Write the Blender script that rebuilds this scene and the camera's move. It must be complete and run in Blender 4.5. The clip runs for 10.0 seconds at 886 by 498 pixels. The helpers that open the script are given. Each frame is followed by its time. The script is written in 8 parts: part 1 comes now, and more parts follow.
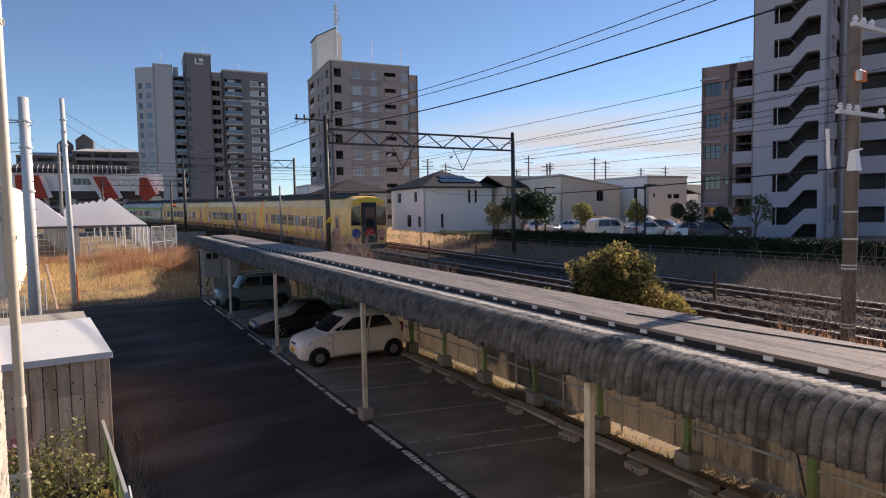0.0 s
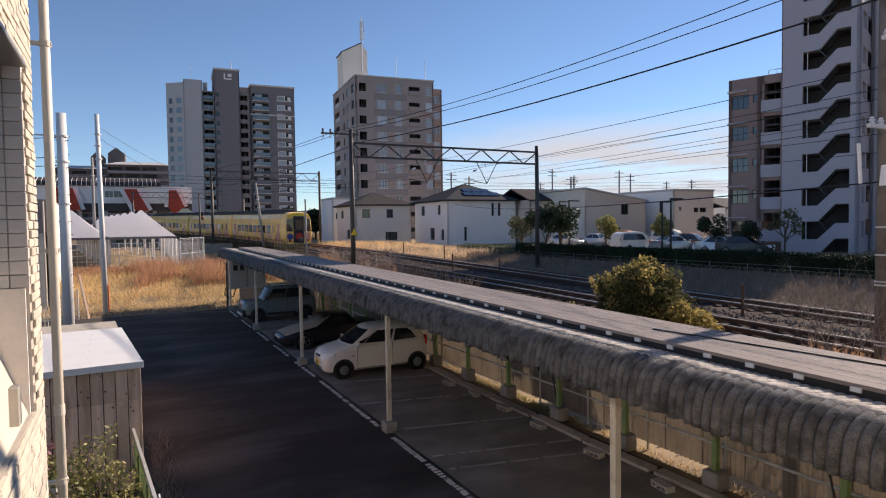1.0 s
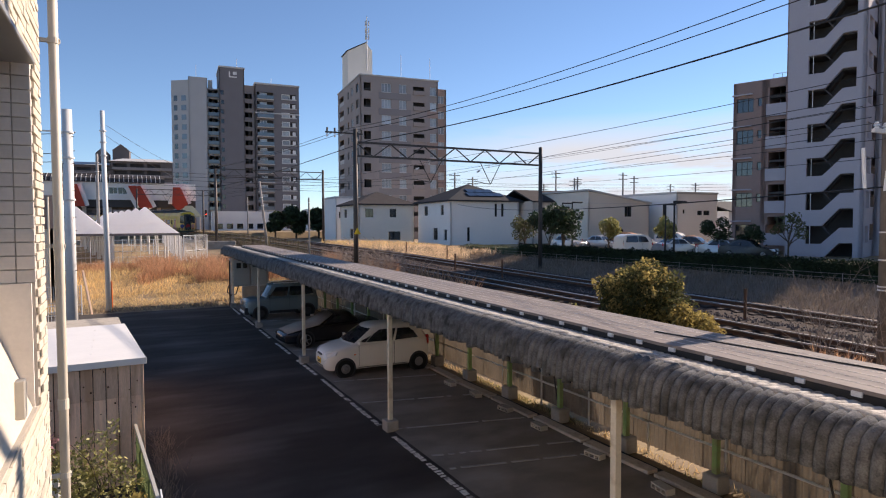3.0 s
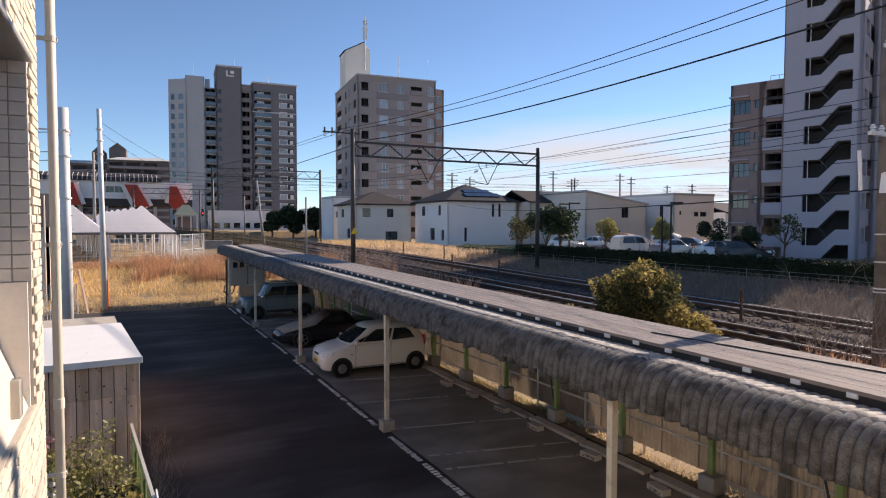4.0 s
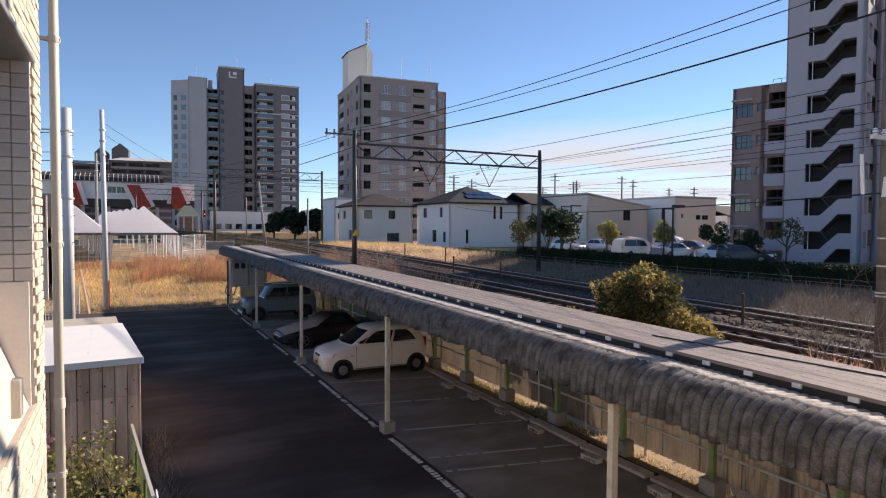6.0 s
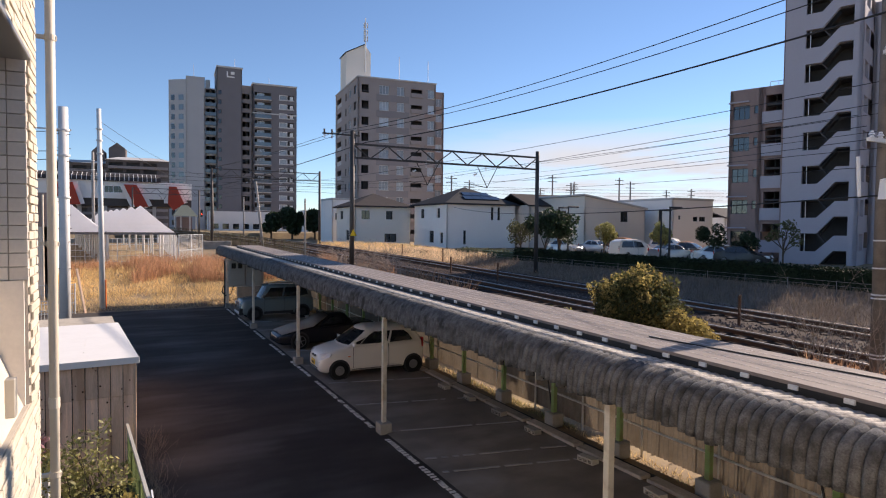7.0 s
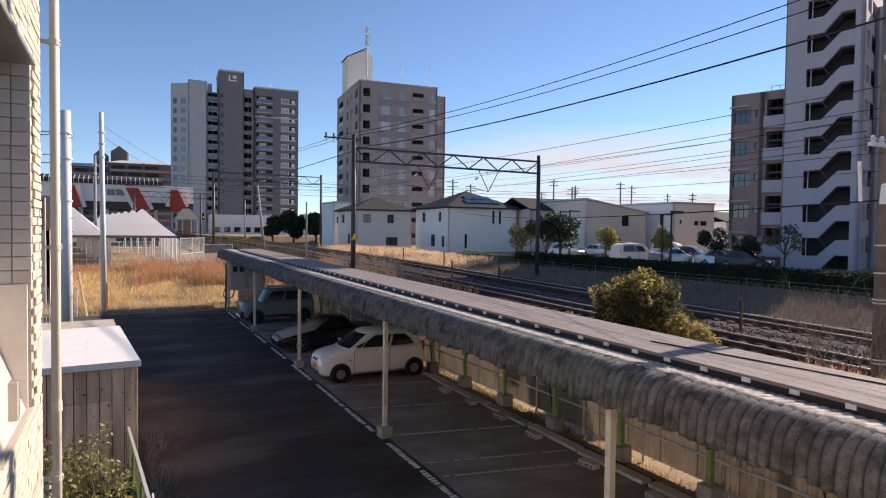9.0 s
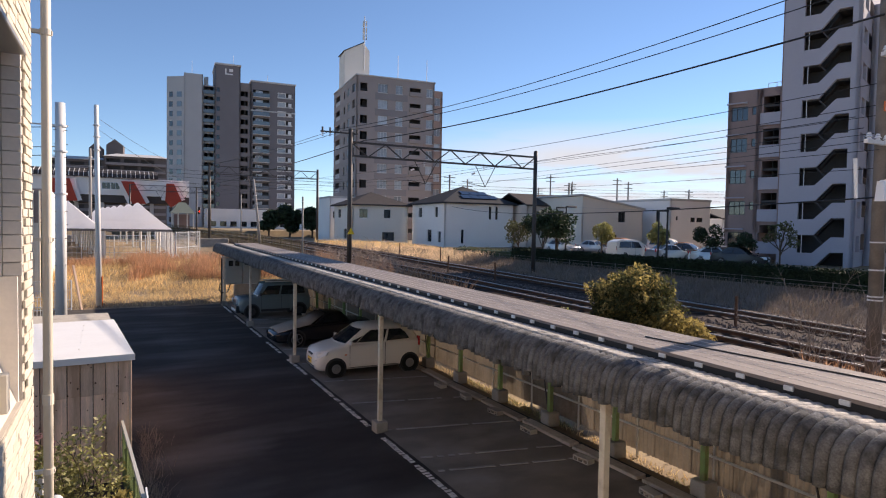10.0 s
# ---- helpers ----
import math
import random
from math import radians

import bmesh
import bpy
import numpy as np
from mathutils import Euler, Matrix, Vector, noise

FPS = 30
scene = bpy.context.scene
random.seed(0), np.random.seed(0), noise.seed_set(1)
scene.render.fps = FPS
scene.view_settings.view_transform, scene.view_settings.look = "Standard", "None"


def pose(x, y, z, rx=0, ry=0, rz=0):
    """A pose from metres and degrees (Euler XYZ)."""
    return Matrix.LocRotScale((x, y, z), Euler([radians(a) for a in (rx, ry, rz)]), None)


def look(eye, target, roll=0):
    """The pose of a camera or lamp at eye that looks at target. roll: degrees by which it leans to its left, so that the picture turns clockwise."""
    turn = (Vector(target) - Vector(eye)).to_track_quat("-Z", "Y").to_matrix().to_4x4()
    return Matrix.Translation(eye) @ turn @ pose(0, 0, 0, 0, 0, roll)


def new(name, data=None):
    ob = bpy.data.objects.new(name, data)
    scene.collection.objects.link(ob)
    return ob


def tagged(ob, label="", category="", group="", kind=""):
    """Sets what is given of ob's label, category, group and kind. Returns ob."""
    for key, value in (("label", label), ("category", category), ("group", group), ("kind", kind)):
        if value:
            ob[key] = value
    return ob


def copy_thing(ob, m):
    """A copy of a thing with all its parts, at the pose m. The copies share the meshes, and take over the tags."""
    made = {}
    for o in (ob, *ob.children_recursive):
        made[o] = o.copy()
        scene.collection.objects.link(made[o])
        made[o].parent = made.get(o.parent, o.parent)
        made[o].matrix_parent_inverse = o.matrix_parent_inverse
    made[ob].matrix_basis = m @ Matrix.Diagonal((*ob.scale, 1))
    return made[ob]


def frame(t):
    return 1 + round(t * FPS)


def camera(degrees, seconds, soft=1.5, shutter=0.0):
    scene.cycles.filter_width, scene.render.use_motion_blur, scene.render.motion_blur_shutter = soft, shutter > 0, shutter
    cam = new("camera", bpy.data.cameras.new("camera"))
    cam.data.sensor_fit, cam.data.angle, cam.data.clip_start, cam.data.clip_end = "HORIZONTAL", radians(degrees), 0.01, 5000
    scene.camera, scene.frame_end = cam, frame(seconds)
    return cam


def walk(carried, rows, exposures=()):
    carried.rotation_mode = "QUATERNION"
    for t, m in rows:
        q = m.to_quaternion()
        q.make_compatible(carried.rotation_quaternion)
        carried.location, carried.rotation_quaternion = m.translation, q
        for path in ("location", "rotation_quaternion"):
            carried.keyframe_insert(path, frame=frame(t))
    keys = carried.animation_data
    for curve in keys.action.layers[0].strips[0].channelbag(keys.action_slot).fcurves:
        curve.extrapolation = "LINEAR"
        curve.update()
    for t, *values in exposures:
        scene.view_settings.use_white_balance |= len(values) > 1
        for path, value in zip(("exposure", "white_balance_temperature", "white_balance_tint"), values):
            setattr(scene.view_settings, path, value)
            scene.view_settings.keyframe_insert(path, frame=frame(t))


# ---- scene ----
cam = camera(72.0, 10.0, soft=1.1)
PATH = [
    (0, (0.061, 0.043, 4.595), (1.05, 1.776, 4.47), -1.0),
    (0.5, (0.034, 0.024, 4.608), (0.982, 1.782, 4.508), -1.0),
    (1, (-0.002, 0.0, 4.617), (0.923, 1.771, 4.535), -0.8),
    (1.5, (-0.007, -0.011, 4.621), (0.911, 1.765, 4.545), -0.5),
    (2, (-0.032, -0.027, 4.62), (0.883, 1.75, 4.541), -0.2),
    (2.5, (-0.015, -0.02, 4.616), (0.9, 1.757, 4.535), -0.2),
    (4, (-0.019, -0.018, 4.618), (0.907, 1.753, 4.537), 0.1),
    (4.5, (-0.011, -0.016, 4.616), (0.911, 1.757, 4.537), 0.3),
    (5, (-0.018, -0.02, 4.617), (0.901, 1.754, 4.541), 0.3),
    (5.5, (-0.018, -0.02, 4.617), (0.901, 1.754, 4.542), 0.3),
    (7, (-0.01, -0.015, 4.614), (0.919, 1.754, 4.542), 0.6),
    (7.5, (-0.011, -0.016, 4.617), (0.919, 1.754, 4.552), 0.6),
    (8, (-0.028, -0.03, 4.625), (0.902, 1.739, 4.565), 0.7),
    (8.5, (-0.019, -0.021, 4.619), (0.909, 1.75, 4.559), 0.7),
    (9, (-0.019, -0.024, 4.619), (0.907, 1.748, 4.559), 0.7),
    (9.5, (-0.024, -0.026, 4.615), (0.903, 1.745, 4.554), 0.7),
    (10, (0.005, -0.01, 4.609), (0.941, 1.756, 4.534), 1.0),
]
walk(cam, [(t, look(eye, target, roll)) for t, eye, target, roll in PATH],
     exposures=[(0, 0.5, 6950, 20), (1.0, 0.5, 6950, 20), (1.6, 0.62, 6950, 20), (2.5, 0.68, 6950, 20), (10, 0.7, 6950, 20)])

# ---- world, sun, exposure ----
SUN_AZ, SUN_EL = 80.0, 27.0          # degrees clockwise from +y, and above the horizon
world = bpy.data.worlds.new("world")
scene.world = world
world.use_nodes = True
wn = world.node_tree.nodes
sky = wn.new("ShaderNodeTexSky")
sky.sky_type = "NISHITA"
sky.sun_disc = False
sky.sun_elevation, sky.sun_rotation = radians(SUN_EL), radians(SUN_AZ)
sky.altitude = 1800.0
sky.air_density, sky.dust_density, sky.ozone_density = 1.0, 0.0, 4.0
wn["Background"].inputs["Strength"].default_value = 0.105
wl = world.node_tree.links
# a bank of white cloud low over the horizon
wtc, wmp, wno = wn.new("ShaderNodeTexCoord"), wn.new("ShaderNodeMapping"), wn.new("ShaderNodeTexNoise")
wmp.inputs["Scale"].default_value = (2.2, 2.2, 17.0)
wno.inputs["Scale"].default_value, wno.inputs["Detail"].default_value, wno.inputs["Roughness"].default_value = 1.6, 7.0, 0.6
wl.new(wtc.outputs["Generated"], wmp.inputs["Vector"])
wl.new(wmp.outputs[0], wno.inputs["Vector"])
wsep = wn.new("ShaderNodeSeparateXYZ")
wl.new(wtc.outputs["Generated"], wsep.inputs[0])
band = wn.new("ShaderNodeMapRange")
band.inputs["From Min"].default_value, band.inputs["From Max"].default_value = 0.172, 0.118
wl.new(wsep.outputs["Z"], band.inputs["Value"])
puff = wn.new("ShaderNodeMapRange")
puff.inputs["From Min"].default_value, puff.inputs["From Max"].default_value = 0.32, 0.52
wl.new(wno.outputs["Fac"], puff.inputs["Value"])
cover = wn.new("ShaderNodeMath")
cover.operation = "MULTIPLY"
wl.new(band.outputs[0], cover.inputs[0])
wl.new(puff.outputs[0], cover.inputs[1])
side = wn.new("ShaderNodeMapRange")
side.inputs["From Min"].default_value, side.inputs["From Max"].default_value = 0.38, 0.62
wl.new(wsep.outputs["X"], side.inputs["Value"])
cover_2 = wn.new("ShaderNodeMath")
cover_2.operation = "MULTIPLY"
wl.new(cover.outputs[0], cover_2.inputs[0])
wl.new(side.outputs[0], cover_2.inputs[1])
cloud = wn.new("ShaderNodeMix")
cloud.data_type = "RGBA"
cloud.inputs["B"].default_value = (4.3, 4.75, 5.2, 1)
wl.new(cover_2.outputs[0], cloud.inputs["Factor"])
hue = wn.new("ShaderNodeMix")
hue.data_type, hue.blend_type = "RGBA", "MULTIPLY"
hue.inputs["Factor"].default_value = 1.0
hue.inputs["B"].default_value = (0.87, 0.955, 0.96, 1)
wl.new(sky.outputs[0], hue.inputs["A"])
wl.new(hue.outputs["Result"], cloud.inputs["A"])
wl.new(cloud.outputs["Result"], wn["Background"].inputs["Color"])
sun = new("sun", bpy.data.lights.new("sun", "SUN"))
sun.data.energy, sun.data.angle, sun.data.color = 5.0, radians(0.53), (1.0, 0.9, 0.76)
sx, sy = math.sin(radians(SUN_AZ)), math.cos(radians(SUN_AZ))
sun.matrix_world = look((sx * 60, sy * 60, 60 * math.tan(radians(SUN_EL))), (0, 0, 0))
scene.view_settings.exposure = 0.0

# ---- materials ----
MATS = {}


def mat(name, col, rough=0.8, metal=0.0, var=0.12, scale=3.0, fine=40.0, bump=0.0, bscale=60.0, stain=None, stain_amt=0.5, stain_scale=0.7, island=0.0, rnd=0.0, spec=None, trans=0.0, stretch=(1, 1, 1)):
    """A node material with two scales of variation, optional stains and relief."""
    m = bpy.data.materials.new(name)
    m.use_nodes = True
    n, l = m.node_tree.nodes, m.node_tree.links
    bsdf = n["Principled BSDF"]
    bsdf.inputs["Roughness"].default_value, bsdf.inputs["Metallic"].default_value = rough, metal
    bsdf.inputs["Specular IOR Level"].default_value = spec if spec is not None else (0.5 if rough < 0.7 else 0.15)
    tc = n.new("ShaderNodeTexCoord")
    mp = n.new("ShaderNodeMapping")
    mp.inputs["Scale"].default_value = stretch
    l.new(tc.outputs["Object"], mp.inputs["Vector"])

    def noisy(s, detail=4.0):
        t = n.new("ShaderNodeTexNoise")
        t.inputs["Scale"].default_value, t.inputs["Detail"].default_value = s, detail
        l.new(mp.outputs[0], t.inputs["Vector"])
        return t

    a, b = noisy(scale), noisy(fine, 2.0)
    mix = n.new("ShaderNodeMath"); mix.operation = "MULTIPLY_ADD"
    mix.inputs[1].default_value = 0.6
    l.new(a.outputs["Fac"], mix.inputs[0])
    sc = n.new("ShaderNodeMath"); sc.operation = "MULTIPLY"; sc.inputs[1].default_value = 0.4
    l.new(b.outputs["Fac"], sc.inputs[0])
    l.new(sc.outputs[0], mix.inputs[2])
    ramp = n.new("ShaderNodeMapRange")
    ramp.inputs["From Min"].default_value, ramp.inputs["From Max"].default_value = 0.25, 0.75
    ramp.inputs["To Min"].default_value, ramp.inputs["To Max"].default_value = 1 - var, 1 + var
    l.new(mix.outputs[0], ramp.inputs["Value"])
    val = ramp.outputs[0]
    if rnd or island:
        src = n.new("ShaderNodeObjectInfo").outputs["Random"] if rnd else n.new("ShaderNodeNewGeometry").outputs["Random Per Island"]
        r2 = n.new("ShaderNodeMapRange")
        amt = rnd or island
        r2.inputs["To Min"].default_value, r2.inputs["To Max"].default_value = 1 - amt, 1 + amt
        l.new(src, r2.inputs["Value"])
        mm = n.new("ShaderNodeMath"); mm.operation = "MULTIPLY"
        l.new(val, mm.inputs[0]); l.new(r2.outputs[0], mm.inputs[1])
        val = mm.outputs[0]
    vm = n.new("ShaderNodeVectorMath"); vm.operation = "SCALE"
    vm.inputs[0].default_value = col
    l.new(val, vm.inputs["Scale"])
    out = vm.outputs[0]
    if stain:
        s = noisy(stain_scale, 6.0)
        sr = n.new("ShaderNodeMapRange")
        sr.inputs["From Min"].default_value, sr.inputs["From Max"].default_value = 0.5, 0.68
        sr.inputs["To Max"].default_value = stain_amt
        l.new(s.outputs["Fac"], sr.inputs["Value"])
        cm = n.new("ShaderNodeMix"); cm.data_type = "RGBA"
        l.new(sr.outputs[0], cm.inputs["Factor"]); l.new(out, cm.inputs["A"])
        cm.inputs["B"].default_value = (*stain, 1)
        out = cm.outputs["Result"]
    l.new(out, bsdf.inputs["Base Color"])
    if bump:
        bn = n.new("ShaderNodeBump")
        bn.inputs["Strength"].default_value, bn.inputs["Distance"].default_value = 0.6, bump
        t = noisy(bscale, 3.0)
        l.new(t.outputs["Fac"], bn.inputs["Height"]); l.new(bn.outputs[0], bsdf.inputs["Normal"])
    if trans:
        tr = n.new("ShaderNodeBsdfTranslucent")
        l.new(out, tr.inputs["Color"])
        ms = n.new("ShaderNodeMixShader"); ms.inputs[0].default_value = trans
        l.new(bsdf.outputs[0], ms.inputs[1]); l.new(tr.outputs[0], ms.inputs[2])
        l.new(ms.outputs[0], n["Material Output"].inputs["Surface"])
    MATS[name] = m
    return m


def glow(name, col, strength):
    m = bpy.data.materials.new(name)
    m.use_nodes = True
    b = m.node_tree.nodes["Principled BSDF"]
    b.inputs["Base Color"].default_value = (*col, 1)
    b.inputs["Emission Color"].default_value = (*col, 1)
    b.inputs["Emission Strength"].default_value = strength
    MATS[name] = m
    return m


mat("asphalt", (0.052, 0.043, 0.038), 0.9, var=0.5, scale=0.7, fine=90, bump=0.006, bscale=120, stain=(0.15, 0.14, 0.13), stain_amt=0.5, stain_scale=0.34, stretch=(0.7, 1.8, 1))
mat("asphalt_bay", (0.225, 0.198, 0.172), 0.9, var=0.4, scale=0.9, fine=80, bump=0.006, bscale=110, stain=(0.32, 0.295, 0.265), stain_amt=0.6, stain_scale=0.45, stretch=(1, 1.5, 1))
mat("soil", (0.27, 0.205, 0.135), 0.95, var=0.35, scale=0.6, fine=14, bump=0.03, bscale=9, stain=(0.46, 0.36, 0.21), stain_amt=0.7, stain_scale=0.35)
mat("bank_soil", (0.215, 0.168, 0.13), 0.95, var=0.45, scale=0.9, fine=16, bump=0.04, bscale=12, stain=(0.17, 0.13, 0.095), stain_amt=0.6, stain_scale=0.6)
mat("ballast", (0.040, 0.026, 0.022), 0.95, var=0.5, scale=6, fine=25, bump=0.05, bscale=14)
mat("stone_grey", (0.145, 0.12, 0.11), 0.9, var=0.3, scale=8, fine=40, island=0.45)
mat("paint_white", (0.72, 0.70, 0.66), 0.75, var=0.2, scale=5, fine=30, stain=(0.12, 0.12, 0.12), stain_amt=0.75, stain_scale=6)
mat("cream_tile", (0.56, 0.495, 0.40), 0.75, var=0.12, scale=4, fine=35, bump=0.004, bscale=50, rnd=0.1)
mat("grey_tile", (0.68, 0.62, 0.56), 0.6, var=0.1, scale=6, fine=40, rnd=0.12)
mat("mortar", (0.45, 0.405, 0.345), 0.95, var=0.15, scale=6, fine=50)
mat("cream_pipe", (0.70, 0.62, 0.50), 0.5, var=0.05, scale=2, fine=20)
mat("window_frame", (0.30, 0.29, 0.27), 0.4, metal=0.4, var=0.05)
mat("dark_frame", (0.06, 0.055, 0.05), 0.5, var=0.1)
mat("white_frame", (0.62, 0.63, 0.64), 0.5, var=0.05)
mat("glass", (0.12, 0.16, 0.19), 0.06, var=0.15, scale=0.8, fine=3, spec=0.9)
mat("dark_glass", (0.02, 0.025, 0.03), 0.05, var=0.1, spec=0.9)
mat("curtain_glass", (0.38, 0.42, 0.45), 0.15, var=0.25, scale=1.2, fine=6, rnd=0.45, spec=0.8)
# dark tone that puts the shade inside rooms and recesses into the colour
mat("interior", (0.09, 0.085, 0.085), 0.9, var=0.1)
mat("galv", (0.66, 0.65, 0.63), 0.6, metal=0.05, var=0.12, scale=3, fine=25)
mat("pole_concrete", (0.30, 0.28, 0.26), 0.9, var=0.12, scale=2, fine=30, bump=0.003, bscale=80)
# stained brownish concrete, darkened to put the pole's shade into its colour
mat("pole_aged", (0.19, 0.165, 0.145), 0.92, var=0.2, scale=2.5, fine=30, bump=0.004, bscale=70, stain=(0.10, 0.085, 0.07), stain_amt=0.6, stain_scale=2.0)
mat("dark_steel", (0.07, 0.06, 0.055), 0.6, metal=0.3, var=0.25, scale=3, fine=20)
mat("black", (0.012, 0.012, 0.013), 0.6, var=0.2)
mat("cable", (0.015, 0.015, 0.016), 0.6, var=0.1)
# one cement in two tones: sheets lightened as sunlit, eave darkened as shaded
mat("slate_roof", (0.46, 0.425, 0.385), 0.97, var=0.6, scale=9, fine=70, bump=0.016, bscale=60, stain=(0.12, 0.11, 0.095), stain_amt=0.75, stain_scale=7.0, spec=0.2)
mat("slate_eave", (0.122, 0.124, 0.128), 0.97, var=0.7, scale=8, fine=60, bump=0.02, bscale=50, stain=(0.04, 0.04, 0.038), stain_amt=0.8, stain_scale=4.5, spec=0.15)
mat("solar", (0.225, 0.195, 0.182), 0.8, var=0.14, scale=1.5, fine=14, spec=0.2, stain=(0.27, 0.235, 0.215), stain_amt=0.6, stain_scale=2.2)
mat("solar_line", (0.60, 0.56, 0.53), 0.7, var=0.05)
mat("alu", (0.75, 0.76, 0.77), 0.4, metal=0.5, var=0.05)
mat("post_cream", (0.62, 0.57, 0.47), 0.7, var=0.1, scale=4, fine=30, stain=(0.30, 0.22, 0.14), stain_amt=0.5, stain_scale=5)
mat("green_steel", (0.22, 0.33, 0.11), 0.6, var=0.15, scale=4, fine=25, stain=(0.2, 0.13, 0.07), stain_amt=0.5, stain_scale=4)
mat("concrete", (0.33, 0.31, 0.28), 0.92, var=0.2, scale=4, fine=35, bump=0.004, bscale=60, stain=(0.16, 0.15, 0.13), stain_amt=0.6, stain_scale=2)
mat("block", (0.40, 0.37, 0.32), 0.92, var=0.2, scale=6, fine=40, rnd=0.2)
mat("fence_sheet", (0.225, 0.185, 0.14), 0.7, var=0.25, scale=2, fine=20, rnd=0.12, trans=0.18, stain=(0.10, 0.08, 0.055), stain_amt=0.5, stain_scale=1.4)
mat("plank_pale", (0.52, 0.46, 0.38), 0.9, var=0.3, scale=3, fine=25, rnd=0.25, stain=(0.2, 0.17, 0.13), stain_amt=0.6, stain_scale=3)
mat("rail_tube", (0.55, 0.52, 0.45), 0.5, metal=0.3, var=0.15)
mat("board", (0.74, 0.53, 0.39), 0.85, var=0.28, scale=2.2, fine=18, rnd=0.22, bump=0.004, bscale=20, stretch=(6, 6, 0.7), stain=(0.36, 0.225, 0.145), stain_amt=0.7, stain_scale=1.1)
mat("knot_brown", (0.10, 0.055, 0.03), 0.9, var=0.2)
mat("shed_roof", (0.76, 0.74, 0.71), 0.65, var=0.05, scale=2, fine=14, spec=0.5)
mat("grass_dry", (0.70, 0.51, 0.26), 0.9, var=0.3, scale=0.3, fine=3, island=0.3, trans=0.5)
mat("grass_red", (0.50, 0.29, 0.175), 0.9, var=0.3, scale=0.3, fine=3, island=0.4, trans=0.5)
mat("grass_pale", (0.72, 0.54, 0.35), 0.9, var=0.3, scale=0.3, fine=3, island=0.4, trans=0.5)
mat("grass_dull", (0.26, 0.20, 0.15), 0.95, var=0.3, scale=0.3, fine=3, island=0.4, trans=0.2)
mat("twig", (0.30, 0.24, 0.195), 0.9, var=0.25, scale=2, fine=20)
mat("bark", (0.10, 0.075, 0.055), 0.95, var=0.3, scale=6, fine=30)
mat("leaf_gold", (0.30, 0.24, 0.085), 0.75, var=0.3, scale=1.2, fine=8, island=0.5, trans=0.55, stain=(0.44, 0.32, 0.12), stain_amt=0.7, stain_scale=1.1)
mat("leaf_moss", (0.095, 0.098, 0.04), 0.75, var=0.3, scale=1, fine=6, island=0.5, trans=0.35)
mat("twig_pale", (0.37, 0.29, 0.23), 0.9, var=0.25, scale=2, fine=20)
mat("leaf_dark", (0.030, 0.052, 0.020), 0.6, var=0.3, scale=1, fine=6, island=0.5, trans=0.25)
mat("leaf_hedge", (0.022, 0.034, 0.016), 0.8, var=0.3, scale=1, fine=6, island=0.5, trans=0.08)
mat("leaf_green", (0.29, 0.27, 0.095), 0.6, var=0.3, scale=1, fine=6, island=0.5, trans=0.35)
mat("leaf_olive", (0.12, 0.12, 0.06), 0.7, var=0.3, scale=1, fine=6, island=0.4, trans=0.3)
mat("flower", (0.36, 0.2, 0.22), 0.7, island=0.3, trans=0.3)
mat("rail_steel", (0.36, 0.34, 0.34), 0.4, metal=0.8, var=0.1, stretch=(1, 0.1, 1))
mat("rail_rust", (0.13, 0.07, 0.045), 0.85, var=0.25, scale=4, fine=30)
mat("sleeper", (0.055, 0.04, 0.034), 0.95, var=0.2, scale=4, fine=30, rnd=0.2)
mat("train_yellow", (0.92, 0.56, 0.15), 0.25, var=0.1, scale=0.8, fine=8, stain=(0.80, 0.36, 0.18), stain_amt=0.6, stain_scale=0.7)
mat("train_front", (0.88, 0.58, 0.04), 0.3, var=0.05)
mat("train_silver", (0.50, 0.53, 0.50), 0.3, metal=0.5, var=0.1)
mat("train_green", (0.30, 0.48, 0.08), 0.4, var=0.1)
mat("train_roof", (0.075, 0.07, 0.07), 0.8, var=0.25, scale=2, fine=12)
mat("train_red", (0.50, 0.05, 0.025), 0.4, var=0.1)
mat("train_pink", (0.70, 0.28, 0.18), 0.4, var=0.15, scale=3)
mat("train_blue", (0.03, 0.05, 0.22), 0.4, var=0.1)
mat("train_purple", (0.30, 0.2, 0.42), 0.4, var=0.1)
mat("wall_grey_light", (0.42, 0.425, 0.435), 0.85, var=0.06, scale=0.3, fine=6)
mat("wall_grey_dark", (0.185, 0.175, 0.185), 0.8, var=0.08, scale=0.3, fine=5)
mat("wall_grey_mid", (0.28, 0.255, 0.255), 0.8, var=0.06, scale=0.3, fine=5)
mat("wall_taupe", (0.35, 0.30, 0.28), 0.85, var=0.1, scale=0.25, fine=5, stain=(0.42, 0.375, 0.36), stain_amt=0.5, stain_scale=0.16)
mat("wall_umber", (0.15, 0.13, 0.125), 0.85, var=0.1, scale=0.3, fine=5)
mat("wall_tan", (0.62, 0.56, 0.51), 0.85, var=0.08)
mat("wall_pink", (0.36, 0.27, 0.235), 0.85, var=0.1)
mat("wall_lilac", (0.42, 0.40, 0.445), 0.85, var=0.05, scale=0.3, fine=5)
mat("wall_brown", (0.30, 0.215, 0.195), 0.85, var=0.1, scale=0.4, fine=8)
mat("wall_white", (0.84, 0.82, 0.79), 0.85, var=0.04, scale=0.4, fine=5)
mat("wall_cream", (0.78, 0.72, 0.64), 0.85, var=0.05, scale=0.4, fine=5)
mat("wall_beige", (0.70, 0.645, 0.57), 0.85, var=0.05, scale=0.4, fine=5)
mat("slab_edge", (0.52, 0.51, 0.50), 0.85, var=0.05)
mat("roof_dark", (0.045, 0.047, 0.052), 0.85, var=0.15, scale=1, fine=10)
mat("roof_brown", (0.06, 0.053, 0.053), 0.9, var=0.15, scale=1, fine=10)
